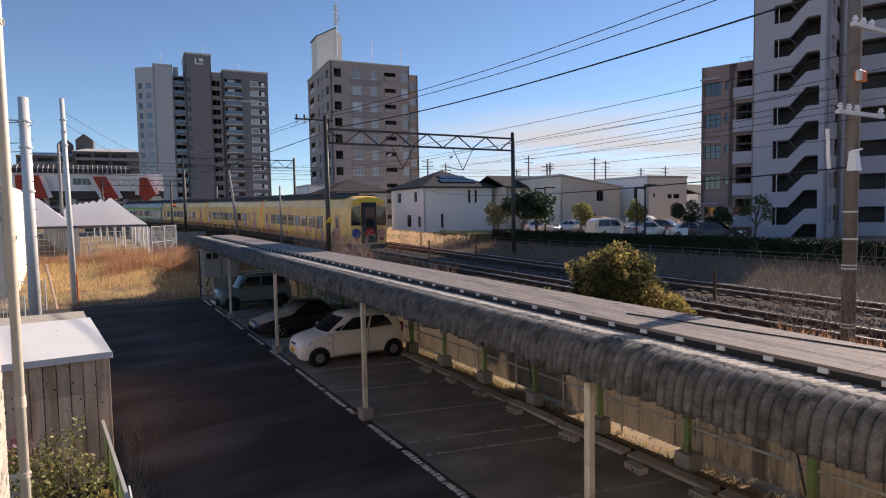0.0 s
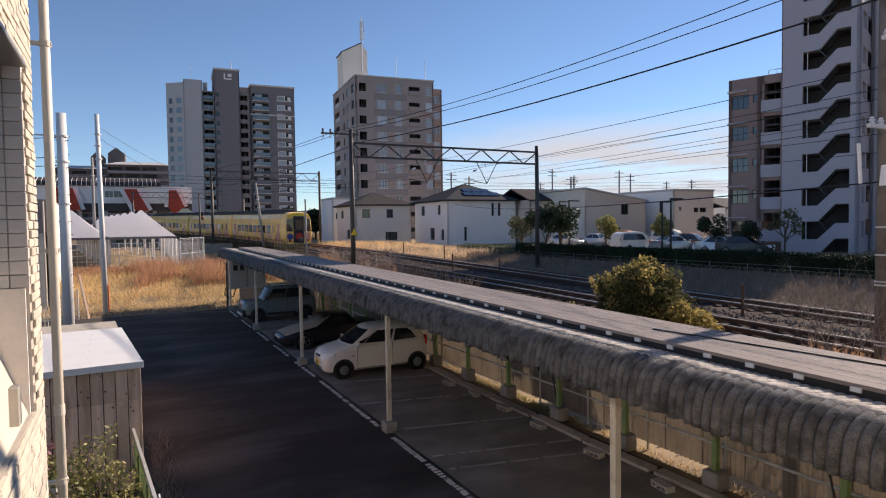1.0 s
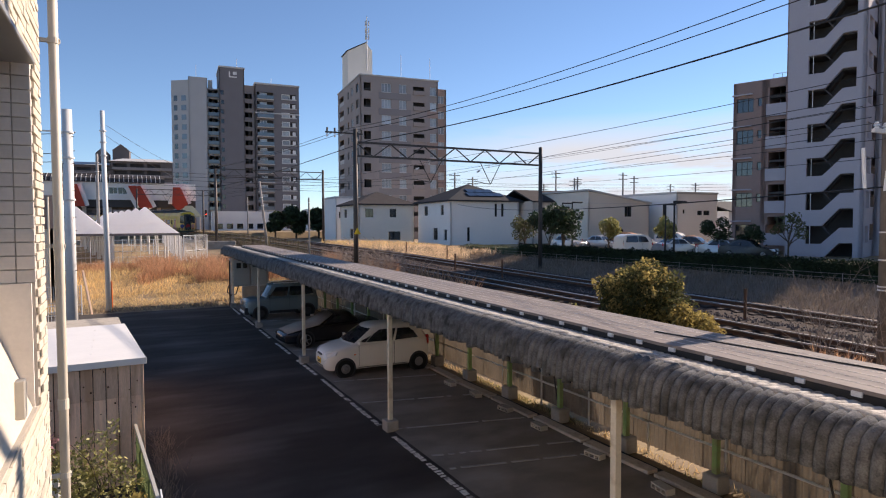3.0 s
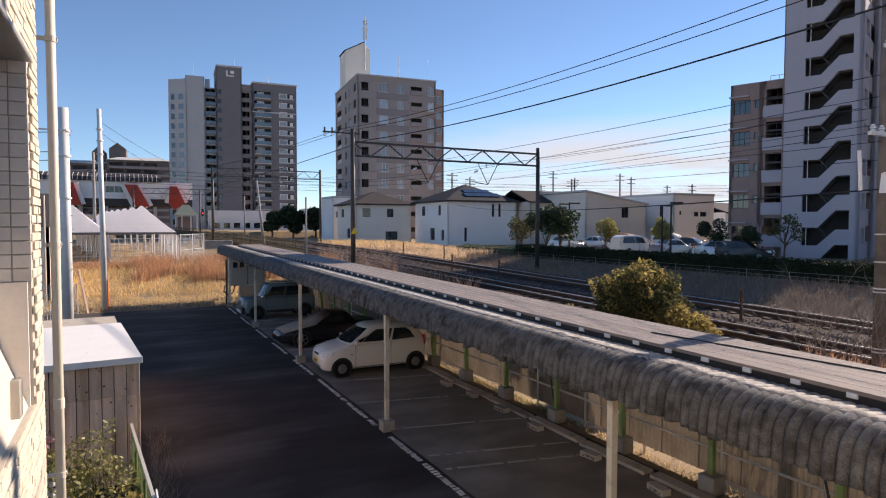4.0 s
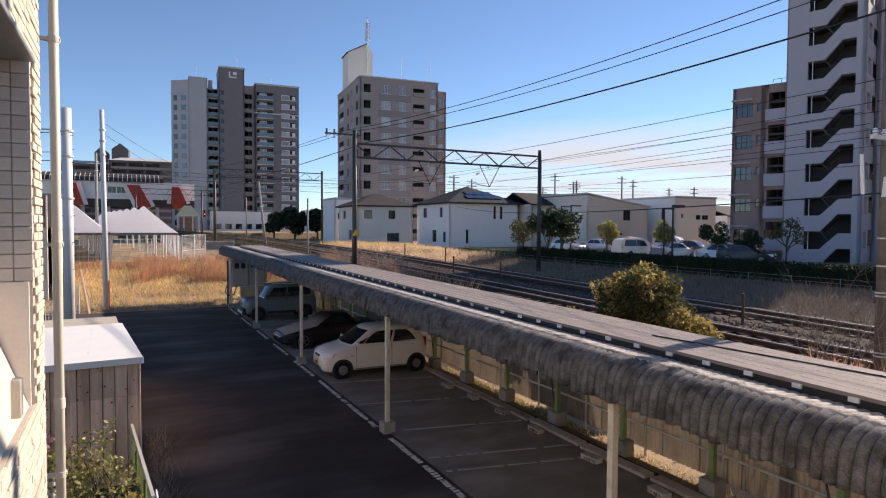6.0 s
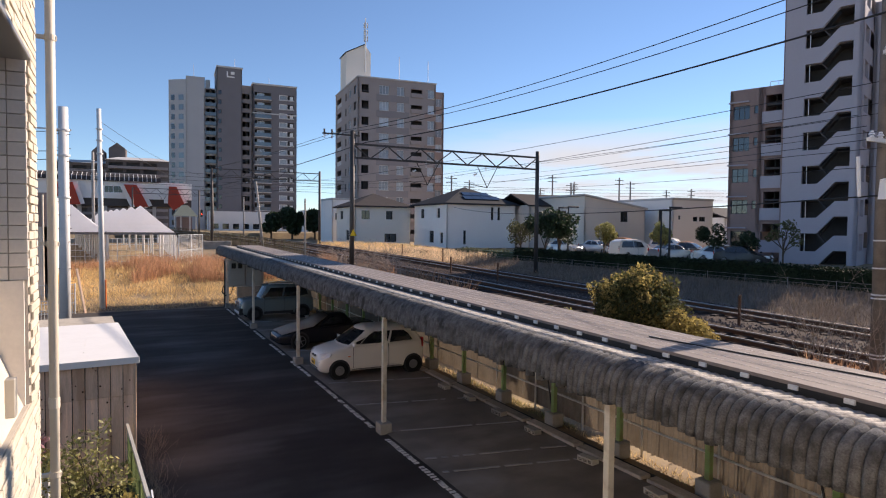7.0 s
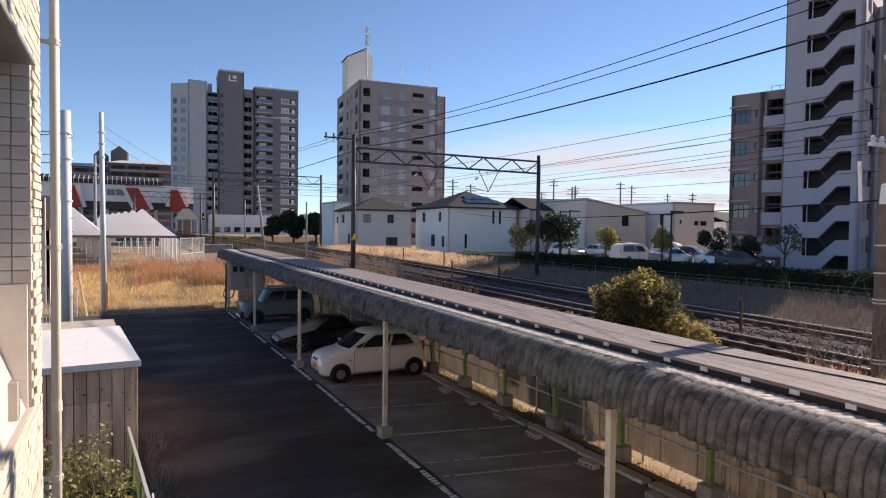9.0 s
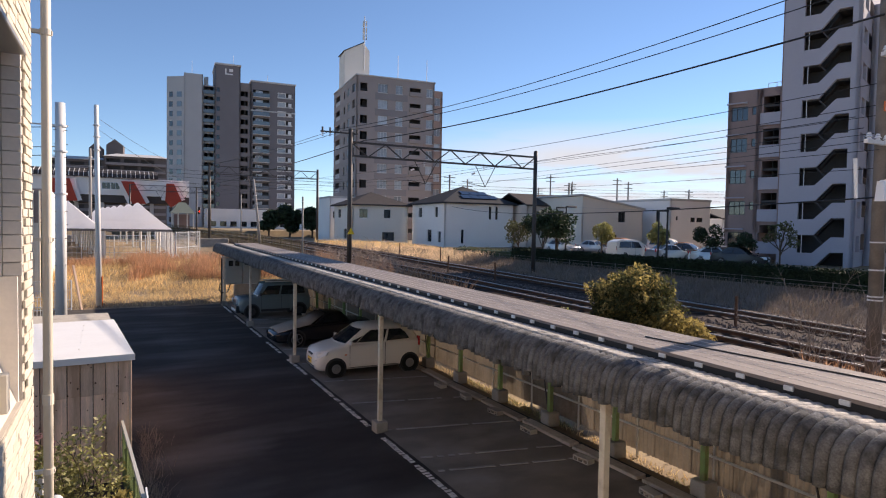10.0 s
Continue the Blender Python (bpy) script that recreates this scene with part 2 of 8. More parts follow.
mat("panel_blue", (0.02, 0.03, 0.055), 0.12, var=0.1)
mat("tent_white", (0.86, 0.85, 0.86), 0.7, var=0.04, scale=0.6, fine=4, trans=0.5)
mat("tent_frame", (0.16, 0.15, 0.15), 0.6, var=0.1)
mat("brick_red", (0.42, 0.07, 0.045), 0.7, var=0.12, scale=0.5, fine=6)
mat("copper_roof", (0.25, 0.27, 0.22), 0.7, var=0.1)
mat("car_white", (0.80, 0.78, 0.73), 0.22, var=0.02, spec=0.6)
mat("car_teal", (0.20, 0.26, 0.28), 0.25, metal=0.2, var=0.03, spec=0.6)
mat("car_dark", (0.02, 0.018, 0.02), 0.25, var=0.05, spec=0.6)
mat("car_tan", (0.38, 0.32, 0.27), 0.85, var=0.12, scale=3, fine=20)
mat("car_silver", (0.45, 0.46, 0.48), 0.25, metal=0.5, var=0.03)
mat("car_copper", (0.42, 0.18, 0.07), 0.3, metal=0.3, var=0.03)
mat("rubber", (0.02, 0.02, 0.02), 0.9, var=0.1)
mat("trim_black", (0.018, 0.018, 0.02), 0.6, var=0.1)
mat("lens", (0.75, 0.76, 0.76), 0.1, var=0.05, spec=0.8)
mat("lamp_red", (0.45, 0.02, 0.02), 0.2, var=0.05)
mat("plate_yellow", (0.80, 0.50, 0.04), 0.5, var=0.05)
mat("hub", (0.26, 0.265, 0.27), 0.4, metal=0.7, var=0.1)
mat("box_grey", (0.46, 0.45, 0.41), 0.6, var=0.08, scale=3, fine=20)
mat("orange", (0.75, 0.17, 0.03), 0.6, var=0.08)
mat("sign_yellow", (0.85, 0.55, 0.02), 0.6, var=0.05)
mat("sign_white", (0.75, 0.75, 0.74), 0.6, var=0.05)
mat("sign_red", (0.5, 0.05, 0.09), 0.6, var=0.05)
mat("porcelain", (0.8, 0.8, 0.8), 0.25, var=0.03)
mat("dull_rail", (0.12, 0.105, 0.06), 0.75, var=0.25, scale=4, fine=20)
mat("green_fence", (0.13, 0.17, 0.07), 0.7, var=0.15)
mat("hill", (0.16, 0.20, 0.27), 1.0, var=0.1, scale=0.01, fine=0.1)
glow("signal_red", (1.0, 0.05, 0.02), 6.0)
glow("car_lamp", (1.0, 0.8, 0.5), 1.5)

# ---- mesh helpers ----


def thing(name, label, category, group="", kind="", at=(0, 0, 0), rz=0.0):
    e = new(name)
    e.matrix_basis = pose(*at, 0, 0, rz)
    return tagged(e, label, category, group, kind)


def link_mesh(name, bm, material, parent=None, label="", smooth=False):
    me = bpy.data.meshes.new(name)
    bmesh.ops.recalc_face_normals(bm, faces=bm.faces)
    bm.to_mesh(me)
    bm.free()
    for m in (material if isinstance(material, (list, tuple)) else [material]):
        me.materials.append(MATS[m])
    if smooth:
        for p in me.polygons:
            p.use_smooth = True
    ob = new(name, me)
    if parent:
        ob.parent = parent
    return tagged(ob, label)


def part(name, bm, material, parent, label="", smooth=False):
    return link_mesh(name, bm, material, parent, label, smooth)


def share(name, ob, parent, m):
    """Another object on the mesh of ob, at pose m in the space of parent."""
    o = new(name, ob.data)
    o.parent = parent
    o.matrix_basis = m
    return o


def box(bm, x0, x1, y0, y1, z0, z1, mi=0, bev=0.0):
    r = bmesh.ops.create_cube(bm, size=1.0, matrix=Matrix.LocRotScale(((x0 + x1) / 2, (y0 + y1) / 2, (z0 + z1) / 2), None, (abs(x1 - x0), abs(y1 - y0), abs(z1 - z0))))
    fs = {f for v in r["verts"] for f in v.link_faces}
    for f in fs:
        f.material_index = mi
    if bev:
        es = {e for f in fs for e in f.edges}
        bmesh.ops.bevel(bm, geom=list(es), offset=bev, segments=1, affect="EDGES")


def rod(bm, a, b, r0, r1=None, seg=10, mi=0):
    a, b = Vector(a), Vector(b)
    r1 = r0 if r1 is None else r1
    d = b - a
    m = Matrix.Translation((a + b) / 2) @ d.to_track_quat("Z", "Y").to_matrix().to_4x4()
    r = bmesh.ops.create_cone(bm, cap_ends=True, segments=seg, radius1=r0, radius2=r1, depth=d.length, matrix=m)
    for f in {f for v in r["verts"] for f in v.link_faces}:
        f.material_index = mi


def beam(bm, a, b, w, h, mi=0):
    """A rectangular bar from a to b."""
    a, b = Vector(a), Vector(b)
    d = b - a
    m = Matrix.Translation((a + b) / 2) @ d.to_track_quat("Z", "Y").to_matrix().to_4x4() @ Matrix.Diagonal((w, h, d.length, 1))
    r = bmesh.ops.create_cube(bm, size=1.0, matrix=m)
    for f in {f for v in r["verts"] for f in v.link_faces}:
        f.material_index = mi


def prism(bm, pts, axis, a, b, mi=0):
    """A polygon pts (2D) swept along an axis from a to b."""
    def p3(p, t):
        return {"x": (t, p[0], p[1]), "y": (p[0], t, p[1]), "z": (p[0], p[1], t)}[axis]
    va = [bm.verts.new(p3(p, a)) for p in pts]
    vb = [bm.verts.new(p3(p, b)) for p in pts]
    n = len(pts)
    fs = [bm.faces.new(va), bm.faces.new(vb[::-1])]
    for i in range(n):
        fs.append(bm.faces.new((va[i], va[(i + 1) % n], vb[(i + 1) % n], vb[i])))
    for f in fs:
        f.material_index = mi


def loft(bm, rings, mi=0, closed=True, caps=True):
    """Skin a list of rings of points."""
    vs = [[bm.verts.new(p) for p in r] for r in rings]
    n = len(rings[0])
    for a, b in zip(vs, vs[1:]):
        for i in range(n if closed else n - 1):
            f = bm.faces.new((a[i], a[(i + 1) % n], b[(i + 1) % n], b[i]))
            f.material_index = mi
    if caps and closed:
        for r in (vs[0], vs[-1]):
            bm.faces.new(r).material_index = mi
    return vs


def raw(name, verts, faces, material, parent=None, label="", smooth=False):
    me = bpy.data.meshes.new(name)
    me.from_pydata([tuple(v) for v in verts], [], faces)
    for m in (material if isinstance(material, (list, tuple)) else [material]):
        me.materials.append(MATS[m])
    if smooth:
        for p in me.polygons:
            p.use_smooth = True
    ob = new(name, me)
    if parent:
        ob.parent = parent
    return tagged(ob, label)


rng = np.random.default_rng(7)


def leaf_cloud(name, blobs, count, size, material, parent, label=""):
    """Many small leaves, filled into ellipsoids (x, y, z, rx, ry, rz)."""
    vol = np.array([b[3] * b[4] * b[5] for b in blobs])
    pick = rng.choice(len(blobs), count, p=vol / vol.sum())
    B = np.array(blobs)[pick]
    d = rng.normal(size=(count, 3)); d /= np.linalg.norm(d, axis=1)[:, None]
    rad = rng.uniform(0.25, 1.06, count) ** 0.45
    c = B[:, :3] + d * rad[:, None] * B[:, 3:]
    u = rng.normal(size=(count, 3)); u /= np.linalg.norm(u, axis=1)[:, None]
    w = np.cross(u, rng.normal(size=(count, 3))); w /= np.linalg.norm(w, axis=1)[:, None]
    s = size * rng.uniform(0.6, 1.4, count)[:, None]
    q = np.stack([c - u * s, c + w * s * 0.5, c + u * s, c - w * s * 0.5], 1).reshape(-1, 3)
    return raw(name, q, [(4 * i, 4 * i + 1, 4 * i + 2, 4 * i + 3) for i in range(count)], material, parent, label)


def blades(name, pts, hmin, hmax, width, material, label, category, lean=0.35, parent=None):
    """Upright blades of grass rooted at pts."""
    n = len(pts)
    pts = np.asarray(pts)
    a = rng.uniform(0, 2 * math.pi, n)
    h = rng.uniform(hmin, hmax, n)
    side = np.stack([np.cos(a), np.sin(a), np.zeros(n)], 1) * width
    tip = pts + np.stack([rng.normal(0, lean, n) * h, rng.normal(0, lean, n) * h, h], 1)
    mid = (pts + tip) / 2 + np.stack([np.zeros(n), np.zeros(n), h * 0.12], 1)
    q = np.stack([pts - side, pts + side, mid + side * 0.8, mid - side * 0.8, tip], 1).reshape(-1, 3)
    faces = []
    for i in range(n):
        k = 5 * i
        faces += [(k, k + 1, k + 2, k + 3), (k + 3, k + 2, k + 4)]
    ob = raw(name, q, faces, material, parent)
    if not parent:
        tagged(ob, label, category, "", "stuff")
    return ob


def twigs(bm, root, height, spread, n, depth=3, r=0.012, seg=4, gen=None):
    """A bare shrub of branching rods."""
    g = gen or random.Random(3)

    def grow(p, d, length, rad, k):
        q = p + d * length
        rod(bm, p, q, rad, rad * 0.6, seg)
        if k:
            for _ in range(g.randint(2, 3)):
                e = (d + Vector((g.gauss(0, 0.5), g.gauss(0, 0.5), g.gauss(0.05, 0.3)))).normalized()
                grow(p + d * length * g.uniform(0.5, 1), e, length * g.uniform(0.5, 0.8), rad * 0.6, k - 1)
    for _ in range(n):
        d = Vector((g.gauss(0, spread), g.gauss(0, spread), 1)).normalized()
        grow(Vector(root) + Vector((g.gauss(0, 0.12), g.gauss(0, 0.12), 0)), d, height * g.uniform(0.3, 0.5), r, depth)


# ---- lie of the land ----
def rail_z(y):
    return 1.62 + 0.0155 * min(y, 125.0)


R_CURVE, Y_CURVE = 308.0, 45.0


def bend(y):
    """How far the line has turned aside at y."""
    if y <= Y_CURVE:
        return 0.0
    d = min(y - Y_CURVE, 250.0)
    return R_CURVE - math.sqrt(R_CURVE ** 2 - d * d)


TRACK_1, TRACK_2 = 14.85, 18.75


def smooth(a, b, t):
    t = min(1.0, max(0.0, (t - a) / (b - a)))
    return t * t * (3 - 2 * t)


def land(x, y):
    """Height of the ground."""
    xs = x + bend(y)                       # measured across the line
    yy = min(max(y, -60), 120)
    bed = rail_z(yy) - 0.38
    low = 1.35 * smooth(38, 50, y) + 0.8 * smooth(50, 90, y)
    far = max(1.6, 1.75 + 0.25 * smooth(50, 80, y))
    if y > 120:
        far = bed = 3.1
        low = 2.6
    z = low + (bed - low) * smooth(10.8, 12.7, xs)
    if xs > 21:
        crest = 2.25
        z = bed + (crest - bed) * smooth(21, 25.2, xs)
        z = z + (far - crest) * smooth(27.2, 30, xs) if xs > 27.2 else z
    return z


def ground():
    xs = sorted(set([-700, -300, -120, -60, -30, -20] + [-12 + i * 1.0 for i in range(20)] + [8 + i * 0.5 for i in range(48)] + [33, 36, 40, 46, 54, 64, 80, 100, 140, 200, 300, 500, 900]))
    ys = sorted(set([-400, -150, -60, -30, -15] + [-8 + i * 2.0 for i in range(60)] + [115, 119.9, 120.1, 130, 150, 180, 220, 300, 450, 700, 1200, 2000]))
    vs, fs = [], []
    for y in ys:
        for x in xs:
            xx = x - bend(y) if 8 <= x <= 33 else x
            vs.append((xx, y, land(xx, y) - 0.02 + 0.03 * noise.noise((x * 0.4, y * 0.4, 0)) * (x > 10)))
    n = len(xs)
    for j in range(len(ys) - 1):
        for i in range(n - 1):
            fs.append((j * n + i, j * n + i + 1, (j + 1) * n + i + 1, (j + 1) * n + i))
    g = raw("ground", vs, fs, ["soil", "bank_soil"], smooth=True)
    for p in g.data.polygons:
        c = p.center
        if 10.4 < c.x + bend(c.y) < 27.5 and -30 < c.y < 42:
            p.material_index = 1
    tagged(g, "bare winter soil with dry grass and dirt", "ground", kind="structure")


ground()


def asphalt_lot():
    gx, gy = [-30 + i * 1.0 for i in range(39)], [-30 + i * 1.0 for i in range(67)]
    gx[-1] = 8.35
    vs, fs = [], []
    for j, y in enumerate(gy):
        for i, x in enumerate(gx):
            e = 0.35 * noise.noise((x * 0.5, 3, 0)) if j == len(gy) - 1 else 0
            vs.append((x, y + e, 0.012 + 0.012 * noise.noise((x * 0.25, y * 0.25, 1))))
    n = len(gx)
    for j in range(len(gy) - 1):
        for i in range(n - 1):
            fs.append((j * n + i, j * n + i + 1, (j + 1) * n + i + 1, (j + 1) * n + i))
    tagged(raw("parking_lot", vs, fs, "asphalt", smooth=True), "worn dark grey asphalt car park with lighter patches", "parking lot", kind="structure")


asphalt_lot()


def bay_paving():
    vs, fs = [], []
    ys = [-6 + i * 1.0 for i in range(43)]
    xs = [5.14, 5.9, 6.7, 7.5, 8.34]
    for y in ys:
        for x in xs:
            e = 0.03 * noise.noise((x * 2, y * 0.9, 5))
            vs.append((x + (e if x < 5.2 else 0), y, 0.034 + 0.004 * noise.noise((x, y, 2))))
    n = len(xs)
    for j in range(len(ys) - 1):
        for i in range(n - 1):
            fs.append((j * n + i, j * n + i + 1, (j + 1) * n + i + 1, (j + 1) * n + i))
    tagged(raw("bay_paving", vs, fs, "asphalt_bay", smooth=True), "paler asphalt of the parking bays", "parking bay", kind="structure")


bay_paving()


def painted_lines():
    g = random.Random(5)
    bm = bmesh.new()

    def strip(x0, x1, y0, y1, cell):
        # worn paint: short broken pieces
        along_y = (y1 - y0) > (x1 - x0)
        n = int(max(y1 - y0, x1 - x0) / cell)
        for i in range(n):
            if g.random() < 0.05:
                continue
            a, b = i / n, (i + g.uniform(0.5, 0.8)) / n
            j0, j1 = g.uniform(-0.012, 0.012), g.uniform(-0.012, 0.012)
            if along_y:
                box(bm, x0 + j0, x1 + j1, y0 + (y1 - y0) * a, y0 + (y1 - y0) * b, 0.016, 0.026)
            else:
                box(bm, x0 + (x1 - x0) * a, x0 + (x1 - x0) * b, y0 + j0, y1 + j1, 0.016, 0.026)
    strip(4.96, 5.07, -6, 12.1, 0.12)
    strip(4.96, 5.06, 12.9, 17.6, 0.12)
    for a, b in ((18.2, 20.6), (21.6, 24.0), (25.0, 27.3), (28.6, 31.4), (32.4, 35.5)):
        strip(4.96, 5.06, a, b, 0.4)
    tagged(link_mesh("bay_front_line", bm, "paint_white"), "worn broken white line painted on asphalt", "road marking", kind="structure")
    for y in (0.3, 2.7, 5.1, 7.5, 9.93, 10.66, 12.45, 14.7, 17.1, 19.6, 22.1, 24.6, 27.1, 29.6, 32.1):
        bm = bmesh.new()
        for i in range(27):
            if g.random() < 0.15:
                continue
            x = 5.25 + i * 0.11
            yy = y - 0.22 * (x - 5.2) + g.uniform(-.006, .006)
            prism(bm, [(x, yy - 0.03), (x + 0.11, yy - 0.054), (x + 0.11, yy + 0.006), (x, yy + 0.03)], "z", 0.034, 0.046)
        tagged(link_mesh("bay_line", bm, "line_faint"), "faded grey parking bay line on asphalt", "road marking", "parking bay lines", "structure")


mat("line_faint", (0.34, 0.335, 0.32), 0.9, var=0.4, scale=3, fine=30)
painted_lines()

# ---- railway ----
def line_point(s, off):
    """Point of the line, s metres along it from y = 0, off metres aside; with its heading (degrees to the left of +y)."""
    if s <= Y_CURVE:
        return off, s, 0.0
    a = (s - Y_CURVE) / R_CURVE
    return off - R_CURVE * (1 - math.cos(a)), Y_CURVE + R_CURVE * math.sin(a), math.degrees(a)


def railway():
    bed_v, bed_f = [], []
    ss = [-60 + i * 3.0 for i in range(74)]
    prof = [(-2.6, -0.5), (-1.75, -0.14), (1.75, -0.14), (2.0, -0.16), (2.2, -0.16), (5.7, -0.14), (6.6, -0.5)]
    for s in ss:
        x, y, a = line_point(s, TRACK_1)
        z = rail_z(min(y, 190))
        for o, dz in prof:
            bed_v.append((x + o * math.cos(radians(a)), y + o * math.sin(radians(a)), z + dz + 0.03 * noise.noise((s * 0.9, o * 2, 4))))
    n = len(prof)
    for j in range(len(ss) - 1):
        for i in range(n - 1):
            bed_f.append((j * n + i, j * n + i + 1, (j + 1) * n + i + 1, (j + 1) * n + i))
    tagged(raw("track_bed", bed_v, bed_f, "ballast", smooth=True), "dark rusty brown ballast bed of a two-track railway", "track bed", kind="structure")
    # loose stones on the shoulders
    V, F = [], []
    for k in range(11000):
        s = rng.uniform(2, 60) if k % 3 else rng.uniform(2, 25)
        o = rng.choice([rng.normal(-2.1, 0.3), rng.normal(2.0, 0.28), rng.normal(5.95, 0.3), rng.uniform(-1.6, 5.6)], p=[0.55, 0.26, 0.18, 0.01])
        x, y, a = line_point(s, TRACK_1)
        x, y = x + o * math.cos(radians(a)), y + o * math.sin(radians(a))
        dz = np.interp(o, [p[0] for p in prof], [p[1] for p in prof])
        z = rail_z(y) + dz + 0.01
        r = rng.uniform(0.025, 0.06)
        b = len(V)
        t = rng.uniform(0, 6.28)
        for q in range(3):
            V.append((x + r * math.cos(t + q * 2.1), y + r * math.sin(t + q * 2.1), z - r * 0.3))
        V.append((x + rng.uniform(-.4, .4) * r, y + rng.uniform(-.4, .4) * r, z + r * rng.uniform(0.6, 1.1)))
        F += [(b, b + 1, b + 3), (b + 1, b + 2, b + 3), (b + 2, b, b + 3)]
    tagged(raw("ballast_stones", V, F, "stone_grey"), "loose grey ballast stones beside the rails", "ballast", kind="stuff")
    for c in (TRACK_1, TRACK_2):
        t = thing("railway_track", "pair of shiny steel rails on dark sleepers", "railway track", "tracks of the line", "structure")
        for g in (-0.5335, 0.5335):
            bm, bw = bmesh.new(), bmesh.new()
            for s0 in [-40 + i * 4.0 for i in range(53)]:
                p, q = [], []
                for s in (s0, s0 + 4.0):
                    x, y, a = line_point(s, TRACK_1)
                    o = c - TRACK_1 + g
                    p.append(Vector((x + o * math.cos(radians(a)), y + o * math.sin(radians(a)), rail_z(min(y, 190)))))
                beam(bm, p[0] - Vector((0, 0, 0.015)), p[1] - Vector((0, 0, 0.015)), 0.07, 0.034)
                beam(bw, p[0] - Vector((0, 0, 0.085)), p[1] - Vector((0, 0, 0.085)), 0.05, 0.1)
            part("rail", bm, "rail_steel", t, "polished rail head")
            part("rail_web", bw, "rail_rust", t, "rusty rail web")
        base = None
        for i in range(125):
            s = 1 + i * 0.62
            x, y, a = line_point(s, TRACK_1)
            o = c - TRACK_1
            m = pose(x + o * math.cos(radians(a)), y + o * math.sin(radians(a)), rail_z(y) - 0.20, 0, 0, a)
            if base is None:
                bm = bmesh.new()
                box(bm, -1.0, 1.0, -0.11, 0.11, -0.05, 0.085, bev=0.012)
                base = part("sleeper", bm, "sleeper", t)
                base.matrix_basis = m
            else:
                share("sleeper", base, t, m)


railway()


# ---- the train ----
def car_section(y, taper=0.0, top=3.45):
    """Cross-section of a rail car body."""
    w = 1.42 - taper
    pts = [(-w * 0.94, 0.42), (-w, 0.9), (-w, 2.0), (-w * 0.95, 2.75), (-w * 0.8, 3.22), (-w * 0.5, top - 0.03), (0, top),
           (w * 0.5, top - 0.03), (w * 0.8, 3.22), (w * 0.95, 2.75), (w, 2.0), (w, 0.9), (w * 0.94, 0.42)]
    return [(x, y, z) for x, z in pts]


def rail_car(body_mat, cab, silver=False):
    """A car 20.8 m long; its near end lies at y = 0, its body runs towards +y."""
    t = thing("train_car", "yellow diesel train car with coloured pictures along its sides" if not silver else "silver and green diesel train car",
              "train car", "cars of the train")
    L = 20.8
    bm = bmesh.new()
    rings = ([car_section(0.0, 0.22, 3.2), car_section(0.25, 0.1, 3.36), car_section(0.9, 0.0)] if cab else [car_section(0.0)]) + [car_section(L)]
    loft(bm, rings)
    part("body", bm, body_mat, t, smooth=False)
    bm = bmesh.new()
    prism(bm, [(-1.12, 3.3), (-0.8, 3.52), (0.8, 3.52), (1.12, 3.3)], "y", 1.2 if cab else 0.3, L - 0.3)
    for y in (3.4, 8.2, 12.6, 17.0):
        box(bm, -0.85, 0.85, y, y + 2.7, 3.45, 3.74, bev=0.06)
    part("roof", bm, "train_roof", t, "dark roof with equipment housings")
    bm = bmesh.new()
    box(bm, -1.25, 1.25, 0.9 if cab else 0.3, L - 0.3, 0.2, 0.44)
    for y in (2.2, 5.4, 9.0, 12.5, 17.8):
        box(bm, -1.2, 1.2, y, y + 2.2, 0.12, 0.5, bev=0.03)
    part("underframe", bm, "trim_black", t, "black underfloor equipment")
    for y in (2.6, L - 2.6):
        for dy in (-1.0, 1.0):
            for sx_ in (-0.5335, 0.5335):
                bm = bmesh.new()
                rod(bm, (sx_ - 0.06, y + dy, 0.41), (sx_ + 0.06, y + dy, 0.41), 0.41, seg=16)
                part("wheel", bm, "dark_steel", t)
    for side in (-1, 1):
        x = side * 1.425
        i = 0
        for y in (4.4, 6.1, 7.8, 9.5, 11.2, 12.9, 14.6, 16.3):
            bm = bmesh.new()
            box(bm, x - 0.03, x + 0.03, y, y + 1.35, 1.35, 2.12, bev=0.04)
            part("side_window", bm, "dark_glass" if (i % 3 or silver) else "glass", t, "dark side window")
            i += 1
        for y in (1.35, 3.0, 18.6):
            bm = bmesh.new()
            box(bm, x - 0.02, x + 0.02, y, y + 0.78, 0.62, 2.3)
            d = part("door", bm, body_mat if y == 3.0 else "train_pink" if not silver else "train_silver", t, "sliding passenger door")
            bm = bmesh.new()
            box(bm, x - 0.03, x + 0.03, y + 0.2, y + 0.58, 1.4, 2.15, bev=0.02)
            part("door_window", bm, "dark_glass", d)
        if not silver:
            g = random.Random(11 if side < 0 else 12)
            for k in range(22):
                y, z = (g.uniform(0.95, 3.4) if k < 7 else g.uniform(0.9, L - 1.2)), g.uniform(0.6, 1.25)
                bm = bmesh.new()
                rod(bm, (x - 0.012 * side, y, z), (x + 0.012 * side, y, z), g.uniform(0.16, 0.34), seg=14)
                part("side_picture", bm, g.choice(["train_pink", "train_red", "train_purple", "train_pink", "train_front", "wall_tan"]), t, "coloured round picture")
            bm = bmesh.new()
            box(bm, x - 0.012, x + 0.012, 0.95, L - 0.1, 0.44, 0.6)
            part("side_stripe", bm, "train_pink", t, "orange stripe along the sill")
        else:
            bm = bmesh.new()
            box(bm, x - 0.012, x + 0.012, 0.4, L - 0.4, 2.3, 2.6)
            box(bm, x - 0.012, x + 0.012, 0.4, L - 0.4, 0.8, 1.05)
            part("side_stripe", bm, "train_green", t, "green stripe")
    # end wall with gangway
    bm = bmesh.new()
